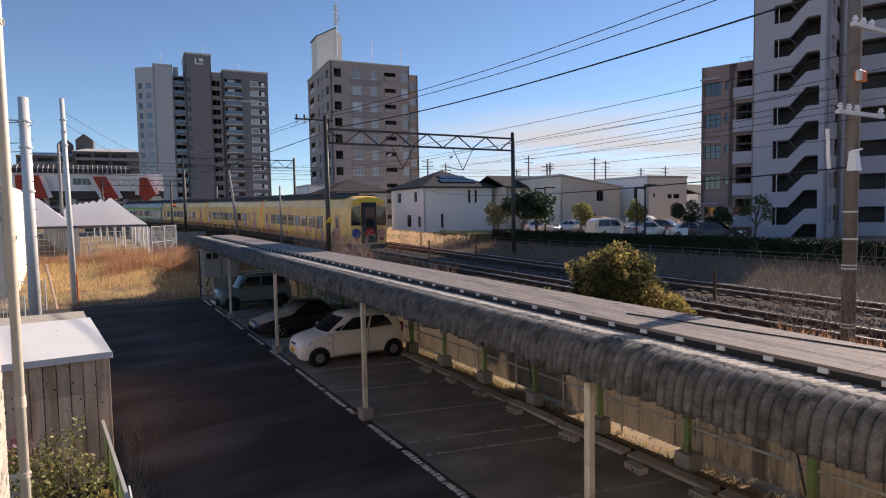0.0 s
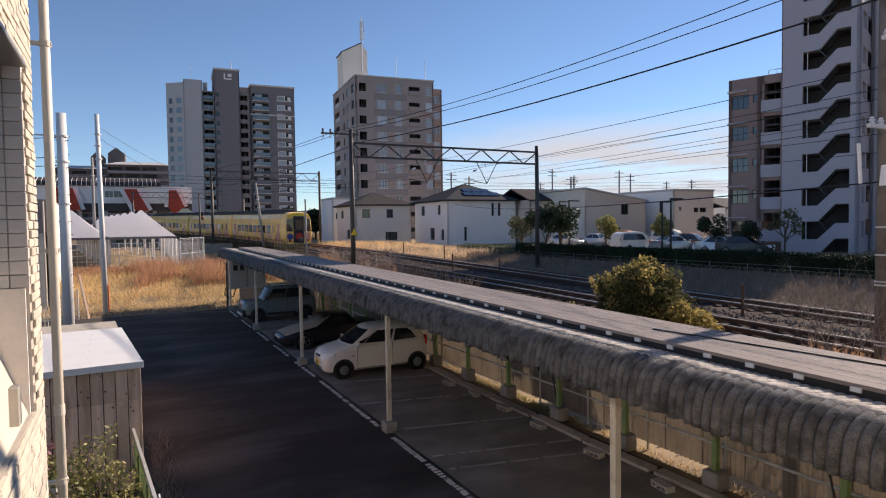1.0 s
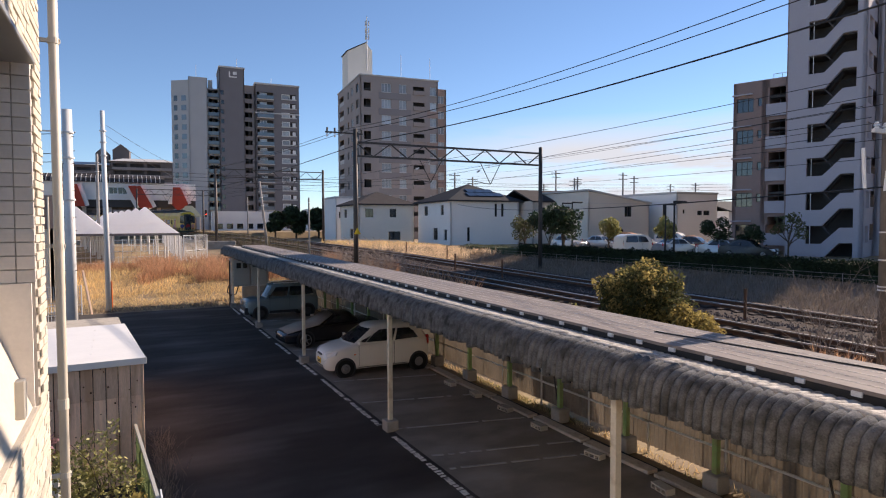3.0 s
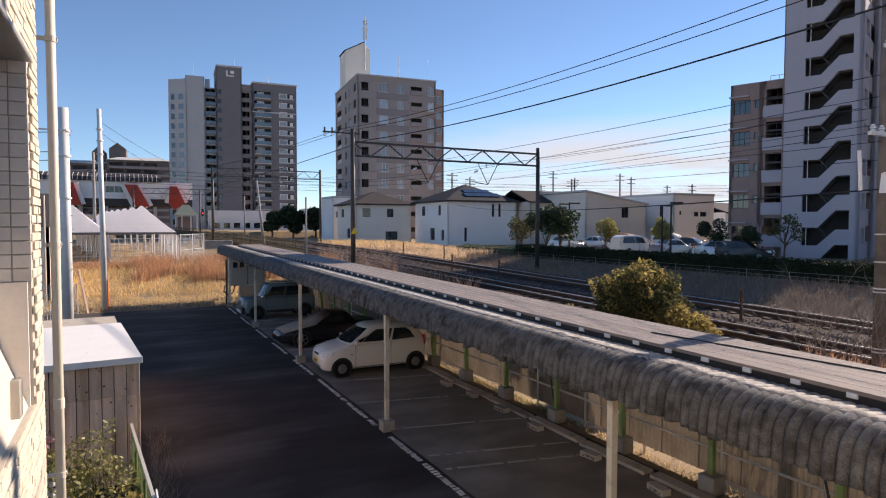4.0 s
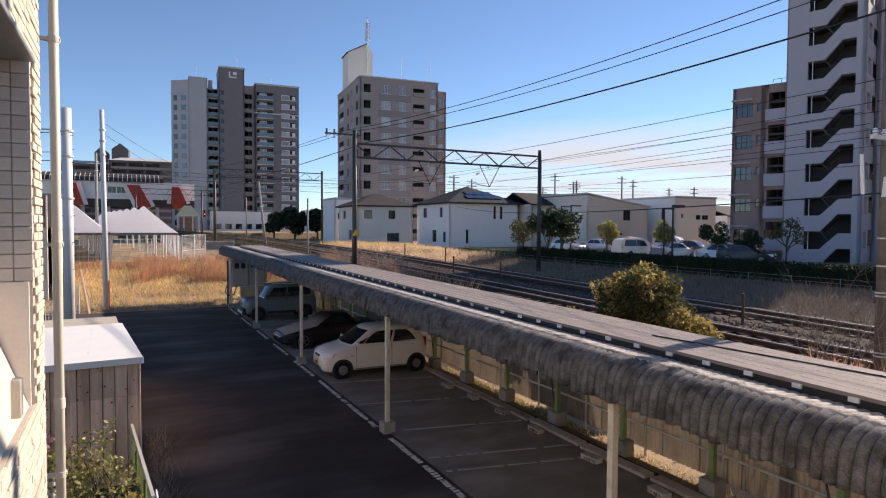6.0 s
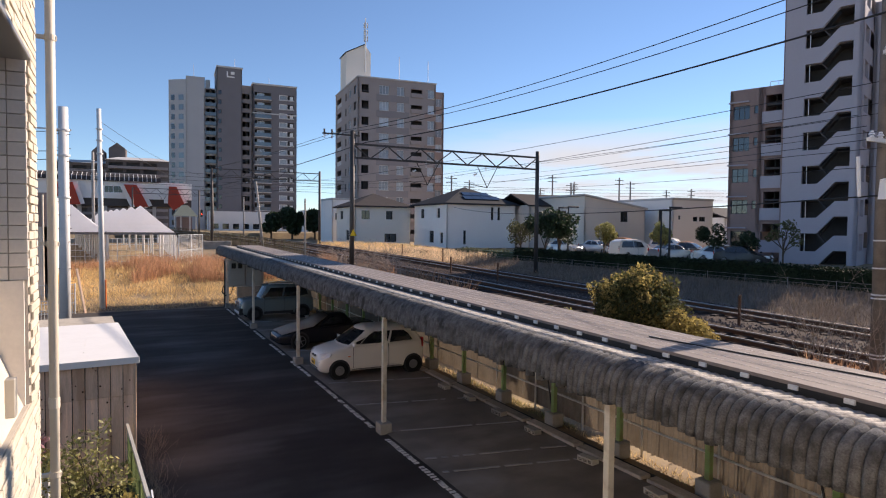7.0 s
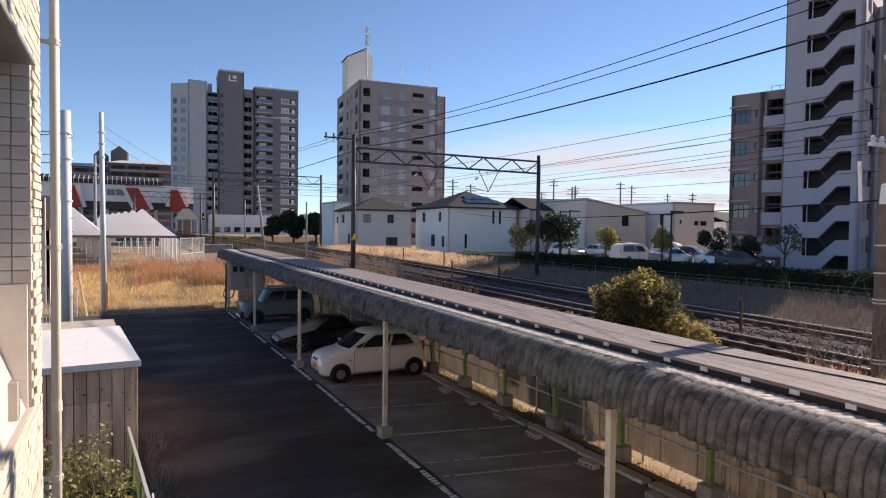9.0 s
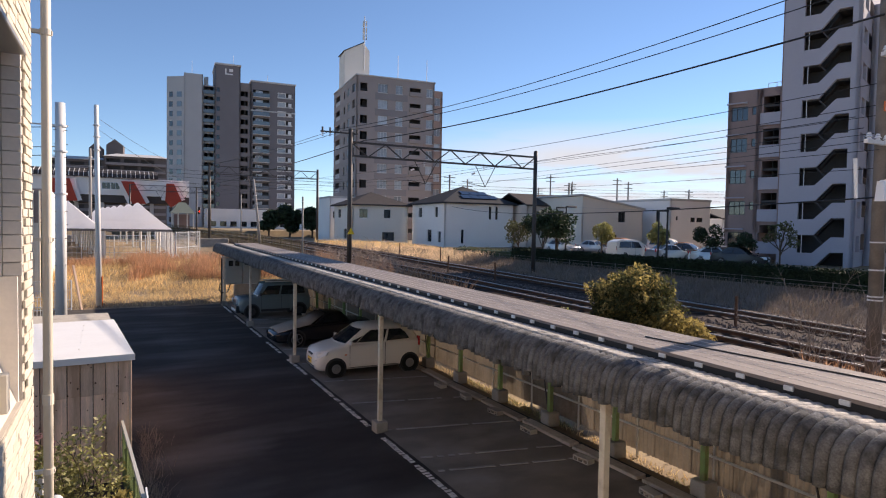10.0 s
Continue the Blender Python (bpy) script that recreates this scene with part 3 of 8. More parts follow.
    box(bm, -0.5, 0.5, -0.16, 0.05, 0.5, 3.05, bev=0.05)
    gw = part("gangway", bm, "trim_black", t, "black gangway door surround" if cab else "black gangway bellows")
    bm = bmesh.new()
    box(bm, -0.34, 0.34, -0.2, -0.15, 1.55, 2.75, bev=0.03)
    part("gangway_window", bm, "dark_glass", gw)
    if cab:
        for sx_ in (-1, 1):
            bm = bmesh.new()
            a, b = sx_ * 0.56, sx_ * 1.16
            loft(bm, [[(a, -0.05, 1.62), (b, -0.03, 1.62), (b * 0.985, -0.02, 2.72), (a, -0.03, 2.85)], [(a, 0.1, 1.62), (b + sx_ * 0.1, 0.2, 1.62), (b * 0.985 + sx_ * 0.06, 0.2, 2.72), (a, 0.1, 2.85)]])
            part("windscreen", bm, "dark_glass", t, "dark wide cab windscreen")
            bm = bmesh.new()
            rod(bm, (sx_ * 0.85, -0.05, 1.12), (sx_ * 0.85, 0.05, 1.12), 0.3, seg=16)
            part("front_picture", bm, "train_blue" if sx_ < 0 else "train_pink", t, "round coloured picture on the cab front")
            bm = bmesh.new()
            rod(bm, (sx_ * 0.85, -0.07, 0.75), (sx_ * 0.85, 0.02, 0.75), 0.11, seg=12)
            part("tail_lamp", bm, "lamp_red", t)
        bm = bmesh.new()
        rod(bm, (0, -0.19, 1.1), (0, -0.14, 1.1), 0.34, seg=16)
        part("gangway_picture", bm, "lamp_red", gw, "round red picture")
        bm = bmesh.new()
        loft(bm, [[(-1.05, -0.02, 0.16), (1.05, -0.02, 0.16), (1.25, 0.02, 0.5), (-1.25, 0.02, 0.5)], [(-1.15, 0.5, 0.16), (1.15, 0.5, 0.16), (1.3, 0.5, 0.5), (-1.3, 0.5, 0.5)]])
        part("skirt", bm, "trim_black", t, "black snow plough skirt")
        bm = bmesh.new()
        box(bm, -0.12, 0.12, -0.45, 0.0, 0.75, 0.98, bev=0.03)
        box(bm, -0.2, 0.2, -0.55, -0.4, 0.68, 1.05, bev=0.04)
        part("coupler", bm, "dark_steel", t)
        bm = bmesh.new()
        prism(bm, [(-1.15, 3.0), (-0.75, 3.28), (0, 3.36), (0.75, 3.28), (1.15, 3.0)], "y", -0.03, 0.12)
        part("brow", bm, "train_front", t, "yellow brow above the cab")
    return t


TRAIN = [rail_car("train_yellow", True)]
TRAIN += [rail_car("train_yellow", False) for _ in range(2)]
TRAIN += [rail_car("train_silver", False, True)]


# ---- overhead line ----
def lattice_beam(parent, a, b, h, n):
    a, b = Vector(a), Vector(b)
    up = Vector((0, 0, h))
    bm = bmesh.new()
    beam(bm, a, b, 0.1, 0.1)
    part("bottom_chord", bm, "dark_steel", parent)
    bm = bmesh.new()
    beam(bm, a + up, b + up, 0.1, 0.1)
    part("top_chord", bm, "dark_steel", parent)
    for i in range(n):
        p, q = a.lerp(b, i / n), a.lerp(b, (i + 1) / n)
        bm = bmesh.new()
        if i % 2:
            beam(bm, p, q + up, 0.055, 0.055)
        else:
            beam(bm, p + up, q, 0.055, 0.055)
        part("lacing_bar", bm, "dark_steel", parent, "diagonal lattice bar")


def insulator(bm, p, d, n=4, r=0.06):
    p, d = Vector(p), Vector(d)
    for i in range(n):
        rod(bm, p + d * i * 0.07, p + d * (i * 0.07 + 0.03), r, r * 0.7, 8)


def gantry(y, xl, xr, zl, zr, beam_z, h, top_l, top_r, r, crossarm=True):
    t = thing("catenary_gantry", "dark steel catenary gantry spanning the railway tracks", "catenary gantry", "gantries of the line", at=(0, 0, 0))
    for x, zb, zt in ((xl, zl, top_l), (xr, zr, top_r)):
        bm = bmesh.new()
        rod(bm, (x, y, zb - 0.3), (x, y, zt), r, r * 0.85, 14)
        part("mast", bm, "dark_steel", t, "round dark steel mast", True)
    lattice_beam(t, (xl, y, beam_z), (xr, y, beam_z), h, max(6, int((xr - xl) / 0.9) // 2 * 2))
    for c in (TRACK_1 - bend(y), TRACK_2 - bend(y)):
        bm = bmesh.new()
        rod(bm, (c + 0.9, y, beam_z), (c + 0.2, y, beam_z - 1.25), 0.025, seg=6)
        rod(bm, (c - 0.5, y, beam_z), (c + 0.2, y, beam_z - 1.25), 0.025, seg=6)
        rod(bm, (c + 0.2, y, beam_z - 1.25), (c - 0.9, y, beam_z - 1.1), 0.02, seg=6)
        part("cantilever", bm, "dark_steel", t, "thin cantilever arm")
        bm = bmesh.new()
        insulator(bm, (c + 0.1, y, beam_z - 0.05), (0, 0, -1))
        insulator(bm, (c - 0.7, y, beam_z - 0.55), (0.8, 0, 0.3))
        part("insulator", bm, "porcelain", t, "grey ribbed insulators")
    if crossarm:
        bm = bmesh.new()
        beam(bm, (xl - 1.6, y, top_l - 0.25), (xl + 0.4, y, top_l - 0.25), 0.07, 0.07)
        for dx in (-1.5, -1.1, 0.35):
            rod(bm, (xl + dx, y, top_l - 0.22), (xl + dx, y, top_l - 0.02), 0.05, seg=8)
        part("crossarm", bm, "dark_steel", t)
        bm = bmesh.new()
        for dx in (-1.5, -1.1):
            insulator(bm, (xl + dx, y, top_l - 0.3), (0, 0, -1), 3, 0.07)
        part("feeder_insulator", bm, "porcelain", t)


gantry(30.6, 10.65, 22.55, 1.9, 1.75, 8.2, 0.72, 9.6, 9.3, 0.135)
gantry(74.0, 9.0, 21.55, 2.0, 2.2, 10.1, 0.9, 11.0, 11.3, 0.16, False)
gantry(118.0, 1.5, 14.5, 3.0, 3.0, 9.9, 0.9, 10.9, 10.9, 0.16, False)


def wire(name, a, b, sag, r, label, group="", n=14):
    a, b = Vector(a), Vector(b)
    cu = bpy.data.curves.new(name, "CURVE")
    cu.dimensions = "3D"
    cu.bevel_depth, cu.bevel_resolution = r, 1
    sp = cu.splines.new("POLY")
    sp.points.add(n)
    for i in range(n + 1):
        t = i / n
        p = a.lerp(b, t)
        sp.points[i].co = (p.x, p.y, p.z - sag * 4 * t * (1 - t), 1)
    cu.materials.append(MATS["cable"])
    return tagged(new(name, cu), label, "cable", group)


for c in (TRACK_1, TRACK_2):
    pts = [(-22, 8.0), (30.6, 7.25), (74.0, 9.0), (118.0, 8.8)]
    for (y0, z0), (y1, z1) in zip(pts, pts[1:]):
        x0, x1 = c - bend(y0), c - bend(y1)
        wire("contact_wire", (x0, y0, z0 - 0.1), (x1, y1, z1 - 0.1), 0.02, 0.008, "thin dark contact wire over the track", "overhead wires")
        wire("messenger_wire", (x0, y0, z0 + 0.8), (x1, y1, z1 + 0.8), 0.45, 0.009, "thin dark messenger wire over the track", "overhead wires")


# ---- carport ----
def rise(y):
    return 0.0085 * y


Y0, Y1 = -5.0, 39.4


def carport():
    t = thing("carport", "long carport of cream posts under a mossy corrugated cement roof", "carport")
    # corrugated roof with a rolled-down eave: waves run across it
    pitch = 0.110
    prof = [(9.15, 2.50), (8.0, 2.64), (7.0, 2.77), (6.3, 2.86), (5.95, 2.905), (5.70, 2.93), (5.50, 2.935), (5.36, 2.93), (5.25, 2.905), (5.17, 2.865), (5.125, 2.81), (5.105, 2.75), (5.092, 2.67), (5.085, 2.59), (5.082, 2.515)]
    nrm = []
    for i in range(len(prof)):
        a, b = prof[max(0, i - 1)], prof[min(len(prof) - 1, i + 1)]
        d = Vector((b[0] - a[0], b[1] - a[1])).normalized()
        nrm.append((d.y, -d.x))
    nrm = [(-nx, -nz) if nz * 1.0 + (-nx) * 0.2 < 0 else (nx, nz) for nx, nz in nrm]
    n = int((Y1 - Y0) / pitch)
    steps = 8
    rows = n * steps + 1
    g = random.Random(2)
    jit = [(g.gauss(0, 0.006), g.gauss(0, 0.02), g.gauss(0, 0.006)) for _ in range(n + 1)]

    def skin(lo, hi):
        V, F = [], []
        for j in range(rows):
            y = Y0 + j * pitch / steps
            k, ph = j // steps, (j % steps) / steps
            w = math.sqrt(max(0.0, 1 - (2 * ph - 1) ** 2))   # half-round crests, sharp valleys
            for i in range(lo, hi):
                (x, z), (nx, nz) = prof[i], nrm[i]
                eave = min(1.0, max(0.0, (5.75 - x) / 0.4))
                o = (0.030 + 0.050 * eave) * w + jit[k][2] * eave * w
                dz = jit[k][1] * (i == len(prof) - 1)
                lump = 0.006 * noise.noise((x * 14, y * 14, z * 14)) * eave
                V.append((x + nx * (o + lump) + jit[k][0] * eave * w, y, z + nz * (o + lump) + rise(y) + dz))
        m = hi - lo
        for j in range(rows - 1):
            for i in range(m - 1):
                F.append((j * m + i, j * m + i + 1, (j + 1) * m + i + 1, (j + 1) * m + i))
        return V, F
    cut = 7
    # the tone changes at the cut: painted sun above, painted shade on the eave
    for nm, lo, hi, ma, lab in (("roof", 0, cut + 1, "slate_roof", "grey corrugated cement sheets with lichen, lightened as sunlit"), ("rolled_eave", cut, len(prof), "slate_eave", "mossy rolled eave pieces, darkened as if in shade")):
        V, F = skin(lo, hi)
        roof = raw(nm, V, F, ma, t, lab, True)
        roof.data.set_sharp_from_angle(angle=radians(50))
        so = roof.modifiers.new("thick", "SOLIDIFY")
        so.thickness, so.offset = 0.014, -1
    # posts
    ys = (-1.6, 5.43, 12.52, 20.05, 27.9, 35.4)
    for y in ys:
        h = 2.62 + rise(y)
        bm = bmesh.new()
        box(bm, 5.075, 5.17, y - 0.0475, y + 0.0475, 0.2, h, bev=0.006)
        part("post", bm, "post_cream", t, "cream square steel post")
        bm = bmesh.new()
        box(bm, 4.98, 5.26, y - 0.16, y + 0.14, 0.0, 0.25, bev=0.015)
        part("footing", bm, "concrete", t, "square concrete footing")
        bm = bmesh.new()
        beam(bm, (5.12, y, h + 0.02), (9.1, y, 2.36 + rise(y)), 0.1, 0.14)
        part("rafter", bm, "post_cream", t)
    for x, z in ((5.2, 2.66), (6.6, 2.66), (8.0, 2.5), (9.05, 2.36)):
        bm = bmesh.new()
        beam(bm, (x, Y0, z + rise(Y0)), (x, Y1, z + rise(Y1)), 0.08, 0.06)
        part("purlin", bm, "green_steel", t)
    # added out of view: stops sun leaking between roof and fence
    bm = bmesh.new()
    beam(bm, (9.2, Y0, 2.31 + rise(Y0)), (9.2, Y1, 2.31 + rise(Y1)), 0.03, 0.5)
    part("rear_fascia", bm, "dark_steel", t, "unseen dark sheet along the rear eave, added to block sun")
    # rear posts
    y = -3.63
    i = 0
    while y < 38:
        bm = bmesh.new()
        box(bm, 8.82, 8.92, y - 0.05, y + 0.05, 0.25, 2.36 + rise(y), bev=0.004)
        part("rear_post", bm, "green_steel", t, "green painted steel angle post")
        bm = bmesh.new()
        box(bm, 8.71, 9.03, y - 0.16, y + 0.16, 0.0, 0.33, bev=0.02)
        part("footing", bm, "concrete", t, "square concrete footing")
        if i % 3 == 1:
            bm = bmesh.new()
            beam(bm, (8.87, y + 0.08, 0.35), (8.87, y + 0.55, 2.3), 0.025, 0.025)
            part("brace", bm, "dark_steel", t, "diagonal brace")
        y += 2.124
        i += 1
    return t


carport()


def solar_panels():
    t = thing("solar_array", "row of pale matt solar panels on a low black rack", "solar panels", "solar rows")
    zs = lambda y: 3.02 + 0.0092 * y
    y = -4.0
    base = None
    while y < 37.0:
        if base is None:
            bm = bmesh.new()
            box(bm, 0, 1.2, 0.002, 0.983, 0, 0.04, bev=0.002)
            base = part("panel", bm, "solar", t)
            bl = bmesh.new()
            for x in (0.2, 0.4, 0.6, 0.8, 1.0):
                box(bl, x - 0.004, x + 0.004, 0.02, 0.97, 0.0395, 0.0432)
        m = pose(5.95, y, zs(y), math.degrees(0.0092), 0, 0)
        if y == -4.0:
            base.matrix_basis = m
            lines = part("cell_line", bl, "solar_line", base)
        else:
            p = share("panel", base, t, m)
            share("cell_line", lines, p, Matrix.Identity(4))
        y += 0.985
    # front rail is deep and black, standing in for shade under the panels
    for x, d, w, hh in ((5.965, 0.075, 0.03, 0.15), (7.13, 0.03, 0.05, 0.06)):
        bm = bmesh.new()
        beam(bm, (x, -4, zs(-4) - d), (x, 37.6, zs(37.6) - d), w, hh)
        part("rack_rail", bm, "black", t, "black mounting rail, the front one deepened as painted gap shade")
    clip = None
    y = 5.34 - 17 * 0.54
    while y < 37.5:
        m = pose(5.94, y, zs(y) + 0.012)
        if clip is None:
            bm = bmesh.new()
            box(bm, -0.012, 0.03, -0.05, 0.05, -0.05, 0.0, bev=0.003)
            clip = part("clamp", bm, "alu", t, "bright metal clamp")
            clip.matrix_basis = m
        else:
            share("clamp", clip, t, m)
        y += 0.54
    for a in range(-4, 37, 2):
        bm = bmesh.new()
        rod(bm, (6.0, a, zs(a) - 0.1), (6.0, a, 2.86 + rise(a)), 0.03, seg=8)
        rod(bm, (7.05, a, zs(a) - 0.06), (7.05, a, 2.7 + rise(a)), 0.03, seg=8)
        part("stand", bm, "black", t, "short stand feet")
    bm = bmesh.new()
    beam(bm, (6.45, 6.1, zs(6) + 0.05), (6.95, 3.1, zs(3) + 0.05), 0.02, 0.016)
    part("conduit", bm, "black", t, "thin black bar lying across the panels")


solar_panels()


def sheet_fence():
    t = thing("sheet_fence", "brown corrugated plastic sheet fence with a pale tube rail", "fence", kind="structure")
    base = None
    w = 0.9
    y = -6.3
    while y < 37.5:
        if base is None:
            V, F = [], []
            n = 48
            for j in range(n + 1):
                yy = w * j / n
                x = 0.02 * (abs((yy / 0.1125) % 1 - 0.5) * 4 - 1)
                V += [(x, yy, 0.12), (x, yy, 2.42)]
            for j in range(n):
                F.append((2 * j, 2 * j + 1, 2 * j + 3, 2 * j + 2))
            base = raw("sheet", V, F, "fence_sheet", t, "brown translucent corrugated sheet", True)
            base.matrix_basis = pose(9.32, y, 0)
        else:
            share("sheet", base, t, pose(9.32 + 0.012 * (int(y * 10) % 2), y, 0))
        y += w - 0.03
    for z in (0.62, 1.6):
        bm = bmesh.new()
        rod(bm, (9.26, -6.3, z), (9.26, 38.2, z), 0.028, seg=8)
        part("tube_rail", bm, "rail_tube", t, "pale metal tube rail")
    y = -5.5
    while y < 38:
        bm = bmesh.new()
        rod(bm, (9.27, y, 0), (9.27, y, 1.7), 0.025, seg=8)
        part("fence_post", bm, "rail_tube", t)
        y += 1.8
    # kerb pieces along the foot
    g = random.Random(8)
    bm = bmesh.new()
    box(bm, 0, 0.26, 0, 1.75, 0, 0.07, bev=0.012)
    kerb = part("plank", bm, "plank_pale", t, "weathered plank laid on the ground")
    kerb.matrix_basis = pose(8.4, -5, 0.03, 0, 0, 2)
    y = -3.1
    while y < 36:
        share("plank", kerb, t, pose(8.36 + g.uniform(-.06, .06), y, 0.03, 0, 0, g.uniform(-2, 2)))
        y += 1.85
    bm = bmesh.new()
    rod(bm, (8.62, -5, 0.06), (8.62, 37, 0.06), 0.035, seg=8)
    part("cable_duct", bm, "black", t, "black cable duct")


sheet_fence()


def wheel_stop():
    """A concrete block with cored holes."""
    bm = bmesh.new()
    for z0, z1 in ((0, 0.028), (0.092, 0.12)):
        box(bm, 0, 0.19, -0.195, 0.195, z0, z1)
    for y0, y1 in ((-0.195, -0.165), (-0.08, -0.055), (0.055, 0.08), (0.165, 0.195)):
        box(bm, 0.001, 0.189, y0, y1, 0.028, 0.092)
    box(bm, 0.14, 0.188, -0.194, 0.194, 0.028, 0.092)
    return tagged(link_mesh("wheel_stop", bm, "block"), "hollow concrete block used as a wheel stop on asphalt", "concrete block", "wheel stops")


stop = wheel_stop()
stop.matrix_basis = pose(8.0, 11.0, 0.02)
gs = random.Random(4)
for y in (-1.2, 0.6, 1.9, 3.2, 4.45, 6.1, 7.4, 9.1, 12.45, 13.9, 15.2, 17.9, 19.3, 22.1, 23.6, 25.4, 27.0, 30.1, 31.8):
    copy_thing(stop, pose(8.0 + gs.uniform(-.08, .08), y, 0.02, 0, 0, gs.uniform(-9, 9)))

# ---- buildings ----
def rect_wall(bm, O, U, w, z0, z1, holes, N, t=0.3, mi=0):
    """A wall from O along U (unit 2D vectors), with thickness t against N, and rectangular holes (u0, u1, v0, v1) through it."""
    us = sorted({0.0, w, *[h[0] for h in holes], *[h[1] for h in holes]})
    zs = sorted({z0, z1, *[h[2] for h in holes], *[h[3] for h in holes]})

    def P(u, z, d):
        return (O[0] + U[0] * u - N[0] * d, O[1] + U[1] * u - N[1] * d, z)

    def solid(i, j):
        if not (0 <= i < len(us) - 1 and 0 <= j < len(zs) - 1):
            return False
        u, z = (us[i] + us[i + 1]) / 2, (zs[j] + zs[j + 1]) / 2
        return not any(h[0] < u < h[1] and h[2] < z < h[3] for h in holes)

    def quad(*p):
        bm.faces.new([bm.verts.new(q) for q in p]).material_index = mi
    for i in range(len(us) - 1):
        for j in range(len(zs) - 1):
            if not solid(i, j):
                continue
            a, b, c, d = us[i], us[i + 1], zs[j], zs[j + 1]
            quad(P(a, c, 0), P(b, c, 0), P(b, d, 0), P(a, d, 0))
            quad(P(a, c, t), P(a, d, t), P(b, d, t), P(b, c, t))
            if not solid(i - 1, j):
                quad(P(a, c, 0), P(a, d, 0), P(a, d, t), P(a, c, t))
            if not solid(i + 1, j):
                quad(P(b, c, 0), P(b, c, t), P(b, d, t), P(b, d, 0))
            if not solid(i, j - 1):
                quad(P(a, c, 0), P(a, c, t), P(b, c, t), P(b, c, 0))
            if not solid(i, j + 1):
                quad(P(a, d, 0), P(b, d, 0), P(b, d, t), P(a, d, t))


WIN_CACHE = {}


def window(parent, O, U, N, u0, u1, v0, v1, frame_mat="white_frame", pane_mat="curtain_glass", sashes=2, name="window", inset=0.12):
    """A window unit of frame and panes standing in its opening."""
    w, h = round(u1 - u0, 2), round(v1 - v0, 2)
    key = (w, h, frame_mat, pane_mat, sashes)
    a = math.atan2(U[1], U[0])
    m = pose(O[0] + U[0] * u0 - N[0] * inset, O[1] + U[1] * u0 - N[1] * inset, v0, 0, 0, math.degrees(a))
    if key not in WIN_CACHE:
        f = 0.05
        bm = bmesh.new()
        box(bm, 0, w, 0, 0.07, 0, f)
        box(bm, 0, w, 0, 0.07, h - f, h)
        for i in range(sashes + 1):
            x = (w - f) * i / sashes
            box(bm, x, x + f, 0.002, 0.068, f, h - f)
        fr = part(name, bm, frame_mat, parent)
        fr.matrix_basis = m
        bm = bmesh.new()
        box(bm, 0.02, w - 0.02, 0.03, 0.045, 0.02, h - 0.02)
        pn = part("pane", bm, pane_mat, fr)
        WIN_CACHE[key] = (fr, pn)
        return fr
    fr, pn = WIN_CACHE[key]
    o = share(name, fr, parent, m)
    share("pane", pn, o, Matrix.Identity(4))
    return o


def block(parent, x0, x1, y0, y1, z0, z1, material, front=(), left=(), frame="white_frame", pane="curtain_glass", back_depth=1.3, t=0.3, right=()):
    """A body of building in the space of its thing: front faces -y, left faces -x. Openings: (u0, u1, v0, v1, kind)."""
    faces = [("front", (x0, y0), (1, 0), (0, -1), x1 - x0, front), ("left", (x0, y1), (0, -1), (-1, 0), y1 - y0, left),
             ("right", (x1, y0), (0, 1), (1, 0), y1 - y0, right), ("back", (x1, y1), (-1, 0), (0, 1), x1 - x0, ())]
    for nm, O, U, N, w, holes in faces:
        bm = bmesh.new()
        rect_wall(bm, O, U, w, z0, z1, [h[:4] for h in holes], N, t)
        part("wall", bm, material, parent)
        for h in holes:
            if h[4] in ("win", "dark"):
                window(parent, O, U, N, *h[:4], frame if h[4] == "win" else "dark_frame", pane if h[4] == "win" else "dark_glass", h[5] if len(h) > 5 else 2)
    # added dark box and slabs: painted shade seen through the openings
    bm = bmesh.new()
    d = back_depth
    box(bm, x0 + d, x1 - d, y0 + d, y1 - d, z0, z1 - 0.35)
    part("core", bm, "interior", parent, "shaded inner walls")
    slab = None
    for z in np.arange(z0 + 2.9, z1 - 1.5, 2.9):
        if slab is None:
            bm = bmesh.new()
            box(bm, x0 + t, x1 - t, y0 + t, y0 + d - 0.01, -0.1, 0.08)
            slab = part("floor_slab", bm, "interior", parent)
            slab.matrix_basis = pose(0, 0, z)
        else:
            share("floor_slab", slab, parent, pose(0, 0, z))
    bm = bmesh.new()
    box(bm, x0 + 0.01, x1 - 0.01, y0 + 0.01, y1 - 0.01, z1 - 0.3, z1 + 0.04)
    part("roof", bm, "slab_edge", parent, "flat concrete roof")


